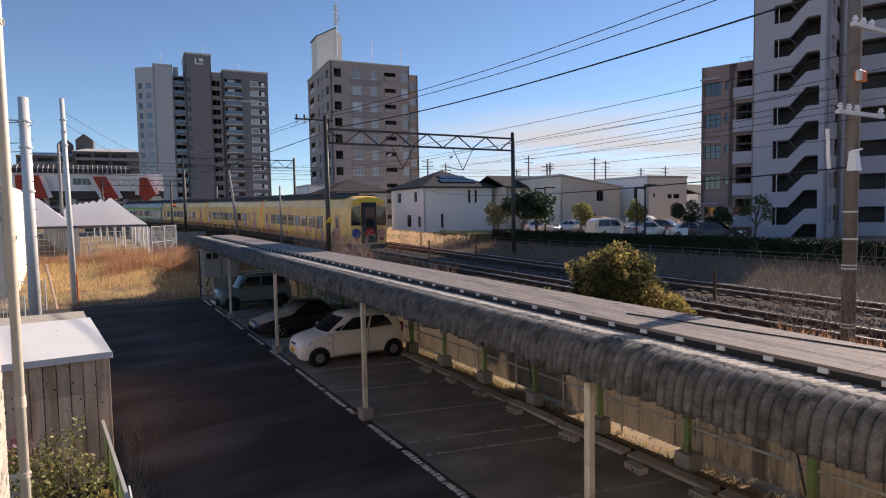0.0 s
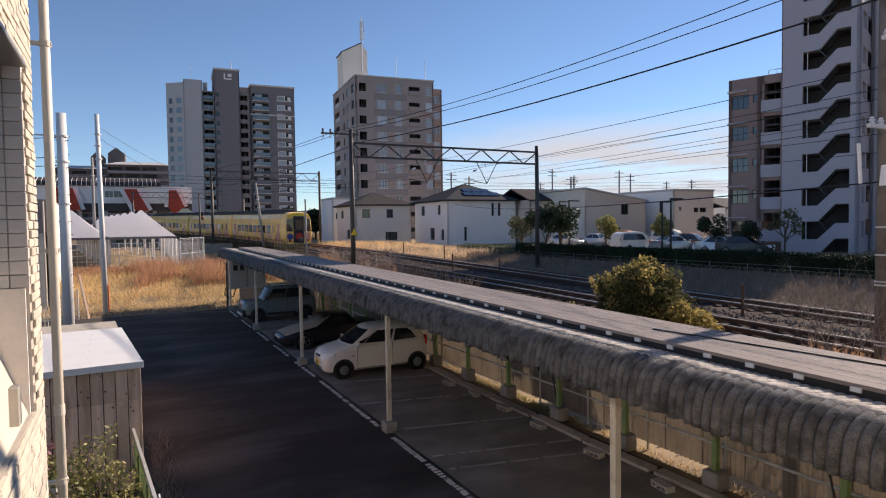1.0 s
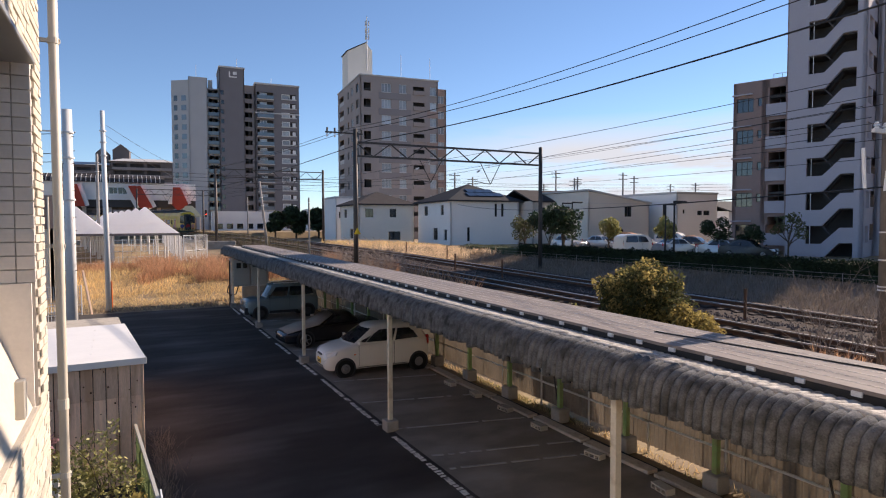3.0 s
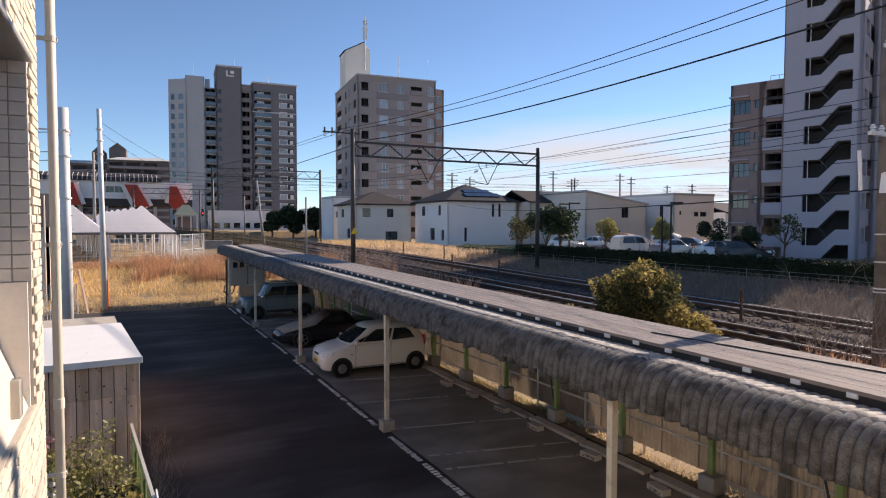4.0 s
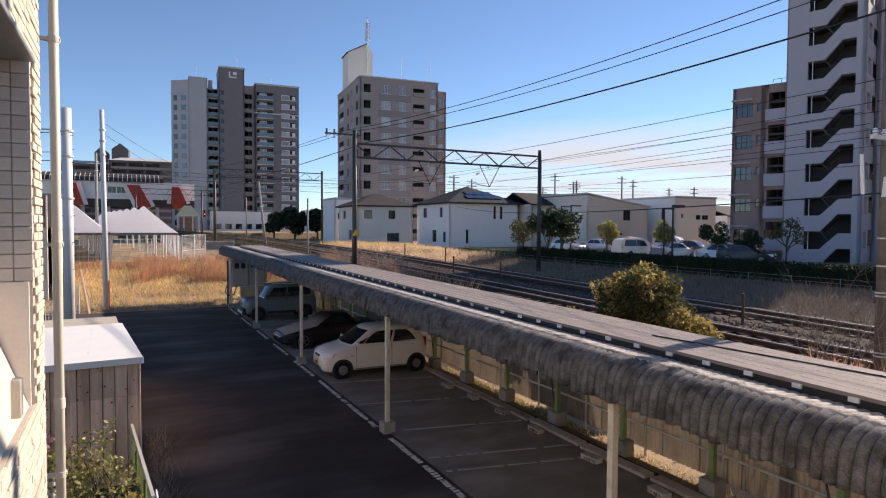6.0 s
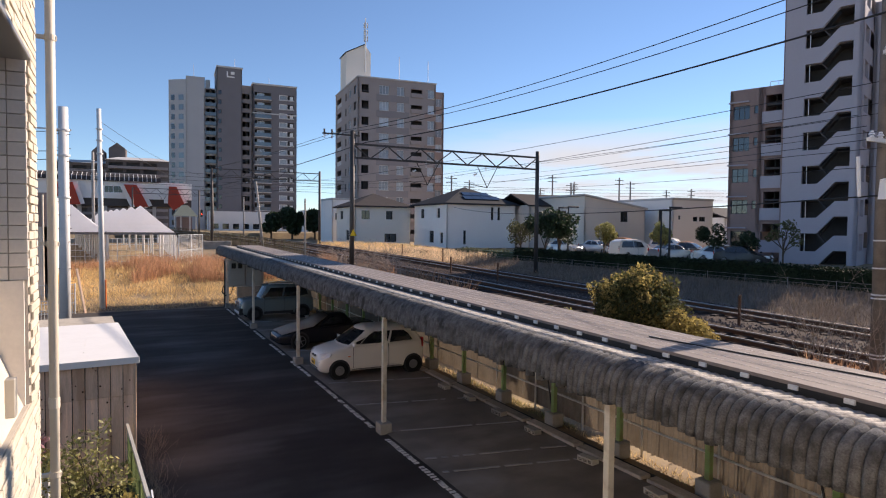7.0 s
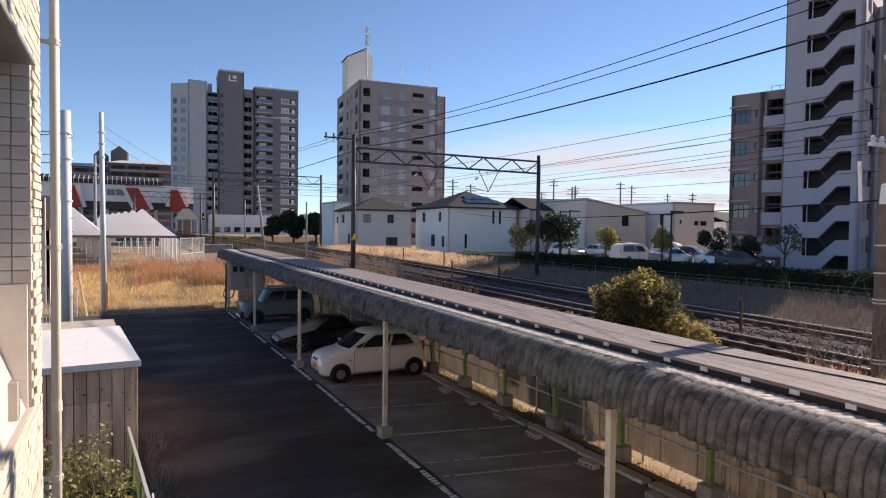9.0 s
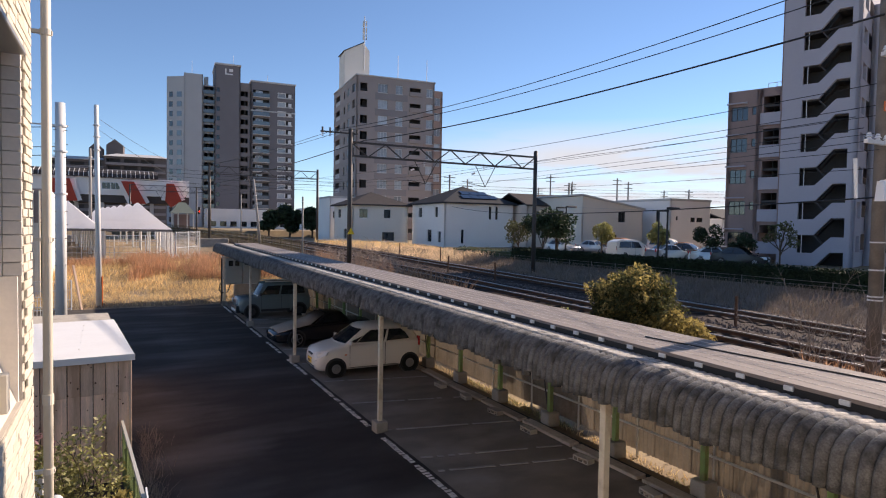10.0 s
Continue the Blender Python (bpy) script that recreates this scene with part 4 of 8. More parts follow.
def tower_b():
    t = thing("apartment_tower", "taupe tiled apartment tower of eleven floors with a pale penthouse", "apartment building", "apartment towers", at=(35.7, 99.8, 0), rz=-5.4)
    z0, top, fl = 1.8, 30.1, 2.76
    fr, lf = [], []
    for i in range(10):
        v = top - 1.05 - i * fl
        fr += [(0.65, 1.9, v - 1.5, v - 0.1, "open"), (3.8, 5.5, v - 1.5, v, "win", 3), (7.0, 8.3, v - 1.5, v, "win", 2), (9.6, 11.7, v - 1.55, v - 0.15, "open"), (12.75, 14.0, v - 1.45, v, "win", 2)]
        lf += [(17.6 - 3.1, 17.6 - 1.2, v - 1.45, v, "dark"), (17.6 - 6.7, 17.6 - 4.9, v - 1.4, v, "win", 2), (17.6 - 9.4, 17.6 - 8.4, v - 1.45, v - .1, "dark", 1), (1.2, 5.2, v - 1.8, v, "open")]
    block(t, 0, 14.3, 0, 17.6, z0, top, "wall_taupe", fr, lf)
    for i in range(10):
        v = top - 1.05 - i * fl
        bm = bmesh.new()
        box(bm, 9.55, 11.75, -0.25, 0.02, v - 1.62, v - 0.9)
        part("balcony", bm, "wall_taupe", t, "balcony parapet")
        bm = bmesh.new()
        box(bm, 0.05, 0.2, 12.6, 16.2, v - 1.9, v - 1.0)
        box(bm, 0.02, 0.12, 12.4, 12.6, v - 1.9, v)
        part("stair_rail", bm, "slab_edge", t, "pale open stair parapet")
    for i in range(10):
        v = top - 1.05 - i * fl
        for x, w_ in ((3.75, 1.8), (6.95, 1.4), (12.7, 1.35)):
            bm = bmesh.new()
            box(bm, x, x + w_, -0.13, 0.0, v - 1.62, v - 1.5)
            part("sill", bm, "slab_edge", t)
    # darker vertical bands and checks
    g = random.Random(6)
    for i in range(10):
        v = top - 1.05 - i * fl
        bm = bmesh.new()
        box(bm, 3.3, 9.2, -0.05, 0.0, v - 1.62 - 1.1, v - 1.56)
        part("tile_band", bm, "wall_tan" if i % 3 == 3 else "wall_grey_mid", t, "grey tile band")
        if i % 2:
            bm = bmesh.new()
            box(bm, 12.2, 14.28, -0.05, 0.0, v - 2.7, v - 1.5)
            part("tile_band", bm, "wall_pink", t, "pinkish tile band")
    # lower wing at the far end
    block(t, 14.32, 16.4, 1.3, 12, z0, top - 1.0, "wall_pink", [(0.3, 1.7, top - 3.6 - i * fl, top - 2.2 - i * fl, "win", 2) for i in range(9)], [])
    bm = bmesh.new()
    box(bm, -0.12, 14.42, -0.12, 17.7, top + 0.02, top + 0.22)
    part("parapet", bm, "slab_edge", t, "pale roof coping")
    bm = bmesh.new()
    prism(bm, [(0.7, top), (5.5, top), (5.5, 37.8), (4.3, 39.2), (0.7, 37.3)], "y", 12, 16.5)
    part("penthouse", bm, "wall_cream", t, "cream penthouse with a slanting roof")
    bm = bmesh.new()
    beam(bm, (0.5, 14.25, 37.3), (4.35, 14.25, 39.32), 4.8, 0.14)
    part("penthouse_roof", bm, "roof_dark", t, "dark slanting roof slab")
    bm = bmesh.new()
    rod(bm, (4.4, 11.7, 34), (4.4, 11.7, 44.2), 0.13, 0.07, 8)
    for z in (39.8, 41.0, 42.3):
        for a in range(3):
            c, s = math.cos(a * 2.1) * 0.35, math.sin(a * 2.1) * 0.35
            box(bm, 4.4 + c - 0.1, 4.4 + c + 0.1, 11.7 + s - 0.1, 11.7 + s + 0.1, z, z + 1.0)
    for x, h in ((8.0, 34.8), (13.5, 34.6)):
        rod(bm, (x, 2.0, top), (x, 2.0, h), 0.05, seg=6)
    box(bm, 13.1, 14.0, 1.6, 2.4, top, top + 0.5)
    part("antenna", bm, "galv", t, "mobile phone antenna mast")


tower_b()


def tower_a():
    t = thing("apartment_tower", "dark grey and light grey apartment tower of fifteen floors with balconies", "apartment building", "apartment towers", at=(16.9, 200.0, 0), rz=-4)
    fl = 2.9
    rows = [46.6 - i * fl for i in range(15)]
    # light block
    block(t, 0.2, 5.5, 0, 16, 3, 49.3, "wall_grey_light", [], [])
    bm = bmesh.new()
    prism(bm, [(0.2, 0.0), (0.2, 9), (-4.6, 9), (-4.6, 3.2)], "z", 3, 48.3)
    part("bay", bm, "wall_grey_light", t, "slanted light grey bay")
    for z in rows[1:]:
        for f in (0.25, 0.72):
            bm = bmesh.new()
            c = Vector((-4.6, 3.2, 0)).lerp(Vector((0.2, 0, 0)), f)
            d = Vector((4.8, -3.2, 0)).normalized()
            nn = Vector((-3.2, -4.8, 0)).normalized() * 0.06
            w = 0.55 if f < 0.5 else 0.8
            p = [c - d * w + nn, c + d * w + nn, c + d * w - nn, c - d * w - nn]
            loft(bm, [[(q.x, q.y, z - 1.6) for q in p], [(q.x, q.y, z) for q in p]])
            part("window", bm, "glass" if f > 0.5 else "dark_glass", t)
    block(t, 5.52, 8.9, 1.6, 14, 3, 46.5, "wall_grey_light", [(0.25, 3.1, z - 2.55, z - 0.4, "open") for z in rows], [])
    for z in rows:
        bm = bmesh.new()
        box(bm, 5.6, 8.85, 0.9, 1.0, z - 2.7, z - 1.6)
        box(bm, 5.6, 8.85, 1.0, 1.7, z - 2.75, z - 2.6)
        part("balcony", bm, "glass", t, "glazed balcony parapet")
    # tall dark block
    block(t, 8.95, 16.2, -1.2, 12, 3, 52.6, "wall_grey_dark", [(0.35, 1.25, z - 2.2, z - 0.9, "dark", 1) for z in rows], [])
    bm = bmesh.new()
    box(bm, 8.75, 16.4, -1.4, 12.2, 52.65, 53.1)
    part("parapet", bm, "slab_edge", t)
    bm = bmesh.new()
    box(bm, 11.7, 14.0, -1.3, -1.21, 49.8, 50.15)
    box(bm, 11.7, 12.1, -1.3, -1.21, 50.15, 51.6)
    box(bm, 12.9, 14.0, -1.3, -1.21, 50.7, 51.6)
    part("emblem", bm, "sign_white", t, "pale square emblem")
    block(t, 16.22, 19.5, 0.8, 12, 3, 48.2, "wall_grey_mid", [(0.3, 2.4, z - 2.5, z - 1.0, "open") for z in rows], [])
    # right block
    fr = []
    for z in rows:
        fr += [(0.5, 5.4, z - 2.35, z - 0.35, "open"), (7.9, 12.6, z - 2.0, z - 0.55, "open")]
    block(t, 19.52, 33, -0.6, 12, 3, 48.6, "wall_grey_dark", fr, [], back_depth=1.0)
    for z in rows:
        bm = bmesh.new()
        box(bm, 20.0, 25.0, -1.5, -1.42, z - 2.55, z - 1.45)
        b = part("balcony", bm, "glass", t, "glass balcony parapet")
        bm = bmesh.new()
        box(bm, 19.95, 25.05, -1.55, -0.58, z - 2.75, z - 2.56)
        part("balcony_slab", bm, "slab_edge", b)
        bm = bmesh.new()
        box(bm, 27.4, 32.2, -0.75, -0.62, z - 2.35, z - 2.0)
        part("sill", bm, "slab_edge", t)
        bm = bmesh.new()
        box(bm, 27.55, 27.7, -0.55, -0.4, z - 2.0, z - 0.55)
        box(bm, 29.9, 30.1, -0.55, -0.4, z - 2.0, z - 0.55)
        box(bm, 27.7, 29.9, -0.55, -0.4, z - 0.72, z - 0.55)
        w = part("window", bm, "sign_white", t, "white framed window")
        bm = bmesh.new()
        box(bm, 27.7, 29.9, -0.3, -0.25, z - 2.0, z - 0.72)
        part("pane", bm, "curtain_glass", w)
        bm = bmesh.new()
        box(bm, 30.9, 31.9, -0.5, -0.3, z - 1.95, z - 0.8)
        part("window", bm, "sign_white", t, "white blind behind a window")
        bm = bmesh.new()
        box(bm, 20.9, 22.9, -0.32, -0.25, z - 2.3, z - 0.55)
        w = part("window", bm, "curtain_glass", t)
        bm = bmesh.new()
        for x in (20.85, 21.85, 22.85):
            box(bm, x, x + 0.12, -0.38, -0.32, z - 2.3, z - 0.5)
        box(bm, 20.85, 22.97, -0.38, -0.32, z - 0.62, z - 0.5)
        part("window_frame", bm, "white_frame", w)
    bm = bmesh.new()
    box(bm, 19.3, 33.2, -0.8, 12.2, 48.65, 49.1)
    part("parapet", bm, "slab_edge", t, "pale roof coping")
    bm = bmesh.new()
    box(bm, 19.3, 33.15, -0.72, -0.61, 39.6, 40.0)
    part("cornice", bm, "slab_edge", t, "pale cornice line")
    bm = bmesh.new()
    for x, y, z in ((2.5, 4, 54), (14.5, 4, 57), (25, 4, 52)):
        rod(bm, (x, y, z - 6), (x, y, z), 0.06, seg=6)
    box(bm, 5.9, 7.2, 4, 6, 46.5, 49.6)
    part("antenna", bm, "galv", t, "thin roof antennas")


tower_a()


def tower_c():
    """Local x runs along the stair face towards the street (away from the far wing), front faces -y."""
    t = thing("apartment_building", "lilac grey concrete apartment building with an open zigzag stair", "apartment building", at=(51.9, 34.2, 0), rz=-70)
    z0, top, fl = 1.5, 27.7, 2.92
    # stair face 0..5.75: openings with slanted edges, cut as polygons
    bars = bmesh.new()
    W_, T = 5.75, 0.35
    a, b, c, d = 1.55, 2.75, 3.95, 5.05            # landing, slope, landing
    zf = [1.62 + i * fl for i in range(9)]
    for x0, x1 in ((0, a), (d, W_)):
        bm_ = bmesh.new()
        box(bm_, x0, x1, 0, T, z0, top)
        part("stair_wall", bm_, "wall_lilac", t)
    for i, z in enumerate(zf):
        # solid band below each opening: flat, rising, flat
        band = [(a, z - 0.50), (b + 0.05, z - 0.50), (c + 0.1, z + 0.96), (d, z + 0.96), (d, z + 2.26), (c + 0.15, z + 2.26), (b, z + 0.86), (a, z + 0.86)]
        bm_ = bmesh.new()
        prism(bm_, [(x, zz + 0.35) for x, zz in band], "y", 0.0, T)
        part("stair_parapet", bm_, "wall_lilac", t, "zigzag stair parapet")
        box(bars, a + 0.32, a + 0.37, 0.12, 0.17, z + 1.2, z + 2.75)
    part("stair_bar", bars, "galv", t)
    # back wall and flights coloured dark, so the stair openings look shaded
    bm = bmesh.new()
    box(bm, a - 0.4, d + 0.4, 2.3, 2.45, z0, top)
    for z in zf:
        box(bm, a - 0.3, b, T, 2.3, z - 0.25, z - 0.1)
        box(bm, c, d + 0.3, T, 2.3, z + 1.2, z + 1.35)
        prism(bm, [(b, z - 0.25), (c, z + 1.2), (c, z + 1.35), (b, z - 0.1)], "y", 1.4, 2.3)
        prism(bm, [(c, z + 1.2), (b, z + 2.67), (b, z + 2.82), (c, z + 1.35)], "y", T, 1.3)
    part("stair_flight", bm, "interior", t, "stair flights and landings, coloured dark as recess shade")
    bm = bmesh.new()
    box(bm, 0, 0.3, T, 9, z0, top)
    box(bm, 0.3, W_ - 1.75, 8.7, 9, z0, top)
    box(bm, 0.0, W_, 0.0, 9, top, top + 0.3)
    part("wall", bm, "wall_lilac", t)
    # end face with openings, and the long gallery side
    bm = bmesh.new()
    rect_wall(bm, (W_, 0), (0, 1), 3.4, z0, top, [(1.0, 2.8, z + 1.35, z + 2.75) for z in zf], (1, 0), 0.3)
    part("wall", bm, "wall_lilac", t)
    for z in zf:
        bm = bmesh.new()
        box(bm, W_ - 0.25, W_ - 0.05, 3.4, 34, z + 0.0, z + 1.5)
        box(bm, W_ - 1.6, W_ - 0.25, 3.4, 34, z, z + 0.15)
        part("gallery", bm, "wall_lilac", t, "long access gallery with a solid parapet")
    # walls behind the gallery carry their shade in the colour
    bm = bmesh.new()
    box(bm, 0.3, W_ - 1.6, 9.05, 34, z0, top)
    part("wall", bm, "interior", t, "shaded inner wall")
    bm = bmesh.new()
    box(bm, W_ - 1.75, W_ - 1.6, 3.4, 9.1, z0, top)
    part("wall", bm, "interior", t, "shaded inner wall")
    # set-back wing on the far side of the stair
    hs = []
    for z in zf[:8]:
        hs += [(0.6, 3.6, z + 1.3, z + 2.7, "open"), (4.4, 5.4, z + 1.4, z + 2.7, "dark", 1), (6.2, 8.6, z + 1.3, z + 2.7, "open")]
    block(t, W_ + 0.02, W_ + 9.2, 5.2, 16, z0, 24.6, "wall_lilac", hs, [])
    # brown wing with balconies
    wz = 17.65
    fr = []
    for i in range(5):
        v = wz - 1.45 - i * fl
        fr += [(0.3, 1.75, v - 1.3, v, "dark", 3), (2.1, 2.5, v - 0.85, v - 0.1, "dark", 1)]
    block(t, -4.7, -1.95, 0.6, 10, z0 + 3, wz, "wall_brown", fr, [], frame="dark_frame")
    fr = [(0.15, 1.9, wz - 2.3 - i * fl, wz - 0.75 - i * fl, "open") for i in range(5)]
    block(t, -1.93, 0.0, 0.6, 10, z0 + 3, wz, "wall_brown", fr, [], back_depth=1.0)
    for i in range(5):
        bm = bmesh.new()
        box(bm, -1.85, -0.02, 0.38, 0.58, wz - 3.35 - i * fl, wz - 2.25 - i * fl)
        part("balcony", bm, "wall_lilac", t, "pale balcony parapet")
        bm = bmesh.new()
        box(bm, -4.75, -3.0, 0.3, 0.59, wz - 1.2 - i * fl, wz - 1.08 - i * fl)
        part("window_hood", bm, "wall_lilac", t)
    bm = bmesh.new()
    for x in (-4.5, -2.2, -0.3):
        for y in (0.8, 5.0, 9.5):
            box(bm, x, x + 0.4, y, y + 0.4, z0, z0 + 3.05)
    box(bm, -4.7, 0, 9.6, 9.9, z0, z0 + 3)
    part("column", bm, "wall_brown", t, "ground floor columns of the open car port")
    bm = bmesh.new()
    rod(bm, (-1.4, 1, wz + 0.5), (0, 1, wz + 0.5), 0.025, seg=6)
    for x in (-1.4, -0.7, 0):
        rod(bm, (x, 1, wz), (x, 1, wz + 0.5), 0.025, seg=6)
    part("roof_rail", bm, "galv", t)
    bm = bmesh.new()
    rod(bm, (-0.12, 0.4, wz - 14), (-0.12, 0.4, top), 0.07, seg=8)
    part("drainpipe", bm, "wall_brown", t)


tower_c()


def hip_house(name, x, y, z, w, d, h, rh, wall, roof, label, front, left, gable=False, rz=-2, eave=0.5):
    t = thing(name, label, "house", "houses beyond the line", at=(x, y, z), rz=rz)
    block(t, 0, w, 0, d, 0, h, wall, front, left, frame="dark_frame", pane="dark_glass", back_depth=1.0, t=0.2)
    bm = bmesh.new()
    e = eave
    if gable == "flat":
        box(bm, -0.1, w + 0.1, -0.1, d + 0.1, h + 0.05, h + 0.3)
    elif gable == "mono":
        bw = bmesh.new()
        prism(bw, [(0, h + 0.042), (w, h + 0.042), (w, h + 0.06), (0, h + rh)], "y", 0, d)
        part("wall", bw, wall, t, "sloping wall head")
        prism(bm, [(-e, h + rh + 0.08), (w + e, h + 0.0), (w + e, h + 0.2), (-e, h + rh + 0.28)], "y", -e, d + e)
    elif gable:
        prism(bm, [(-e, h - 0.15), (-e, h + 0.05), (d / 2, h + rh), (d + e, h + 0.05), (d + e, h - 0.15), (d / 2, h + rh - 0.2)], "x", -e, w + e)
    else:
        ring = [(-e, -e, h - 0.1), (w + e, -e, h - 0.1), (w + e, d + e, h - 0.1), (-e, d + e, h - 0.1)]
        vs = [bm.verts.new(p) for p in ring] + [bm.verts.new((a, b, h + 0.08)) for a, b, _ in ring]
        m_ = min(w, d) / 2
        p = [bm.verts.new((m_, m_, h + rh)), bm.verts.new((w - m_ + 0.01, d - m_ + 0.01, h + rh))]
        for i in range(4):
            bm.faces.new((vs[i], vs[(i + 1) % 4], vs[4 + (i + 1) % 4], vs[4 + i]))
        bm.faces.new((vs[4], vs[5], p[1], p[0])) if w > d else bm.faces.new((vs[4], vs[5], p[0]))
        if w > d:
            bm.faces.new((vs[5], vs[6], p[1])); bm.faces.new((vs[6], vs[7], p[0], p[1])); bm.faces.new((vs[7], vs[4], p[0]))
        else:
            bm.faces.new((vs[5], vs[6], p[1], p[0])); bm.faces.new((vs[6], vs[7], p[1])); bm.faces.new((vs[7], vs[4], p[0], p[1]))
        bm.faces.new(vs[:4][::-1])
    part("roof_covering", bm, roof, t, "dark tiled roof")
    return t


h1 = hip_house("house", 36.7, 68.9, 1.9, 10.3, 10.6, 5.75, 2.5, "wall_white", "roof_dark", "two-storey white house with a dark hipped roof and solar panels",
               [(2.4, 2.8, 0.5, 2.3, "dark", 1), (6.5, 6.9, 3.7, 5.4, "dark", 1), (7.5, 7.9, 3.7, 5.4, "dark", 1)],
               [(2.2, 3.4, 3.9, 5.2, "dark", 2), (7.6, 8.5, 3.9, 5.2, "dark", 2), (5.2, 6.6, 0.6, 2.2, "dark", 2), (8.6, 9.5, 0.6, 2.0, "dark", 1)])
for i in range(4):
    for j in range(2 if i < 3 else 1):
        bm = bmesh.new()
        p = Vector((3.6 + i * 1.35 + j * 0.5, 1.1 + j * 1.3, 5.95 + (1.6 + j * 1.3) * 0.42))
        beam(bm, p + Vector((0, -0.5, -0.2)), p + Vector((0, 0.62, 0.27)), 1.25, 0.05)
        part("solar_panel", bm, "panel_blue", h1, "dark roof solar panel")
hip_house("house", 28.3, 80.2, 2.0, 8.3, 9.0, 5.4, 2.0, "wall_cream", "roof_brown", "two-storey cream house with a low dark gabled roof",
          [(1.0, 2.2, 3.6, 4.8, "dark", 2), (4.6, 5.6, 3.6, 4.8, "dark", 2), (4.4, 6.2, 0.4, 1.6, "dark", 2)], [(2, 3.4, 3.6, 4.8, "dark", 2), (5, 6.4, .6, 2.0, "dark", 2)])
hip_house("house", 28.9, 92.3, 2.0, 6.5, 8.0, 6.7, 0.3, "wall_white", "slab_edge", "plain white flat-roofed house with small windows",
          [(0.5, 1.0, 3.6, 4.6, "dark", 1), (1.3, 1.8, 3.6, 4.6, "dark", 1), (2.1, 2.5, 3.6, 4.6, "dark", 1), (1.6, 2.6, 0.3, 1.6, "dark", 2)], [], gable="flat")
hip_house("house", 50.4, 58.5, 2.0, 9.8, 13.0, 5.15, 1.45, "wall_beige", "slab_edge", "two-storey pale house with a sloping mono-pitch roof",
          [(5.7, 6.9, 3.5, 4.8, "dark", 2), (4.5, 5.6, 0.6, 1.9, "dark", 1)], [(3.0, 4.6, 3.7, 5.0, "dark", 2), (8.0, 9.2, 3.9, 5.0, "dark", 2)], gable="mono", eave=0.25)
hip_house("house", 47.5, 66.0, 2.0, 8.0, 8.0, 5.6, 1.7, "wall_tan", "roof_brown", "tan house with a brown gabled roof",
          [(1, 2.2, 3.4, 4.8, "dark", 2), (4, 6, 3.2, 4.6, "dark", 2)], [(2, 4, 3.4, 4.8, "dark", 2)], gable=True)
hip_house("house", 62.4, 55.6, 2.0, 7.2, 10.0, 6.4, 0.3, "wall_white", "slab_edge", "white box-shaped two-storey house",
          [(3.6, 4.5, 3.7, 4.3, "dark", 1), (4.7, 5.9, 3.7, 4.3, "dark", 2), (1.0, 1.4, 3.9, 4.4, "dark", 1)], [(3.5, 4.2, 3.4, 5.0, "dark", 1), (7.5, 8.2, 3.2, 5.2, "dark", 1)], gable="flat")
hip_house("house", 61.0, 66.5, 2.0, 12.0, 10.0, 5.7, 0.4, "wall_cream", "roof_brown", "cream two-storey house with a flat brown roof", [(2, 3, 3, 4.4, "dark", 1)], [(1.5, 2.3, 3, 4.6, "dark", 1), (5.5, 6.2, 1.6, 2.2, "dark", 1)], gable="flat")
hip_house("house", 86.0, 66.0, 2.0, 10.0, 10.0, 4.6, 1.8, "wall_white", "roof_dark", "distant white house with a dark gabled roof", [(2, 3.6, 3, 4.2, "dark", 2)], [], gable=True)


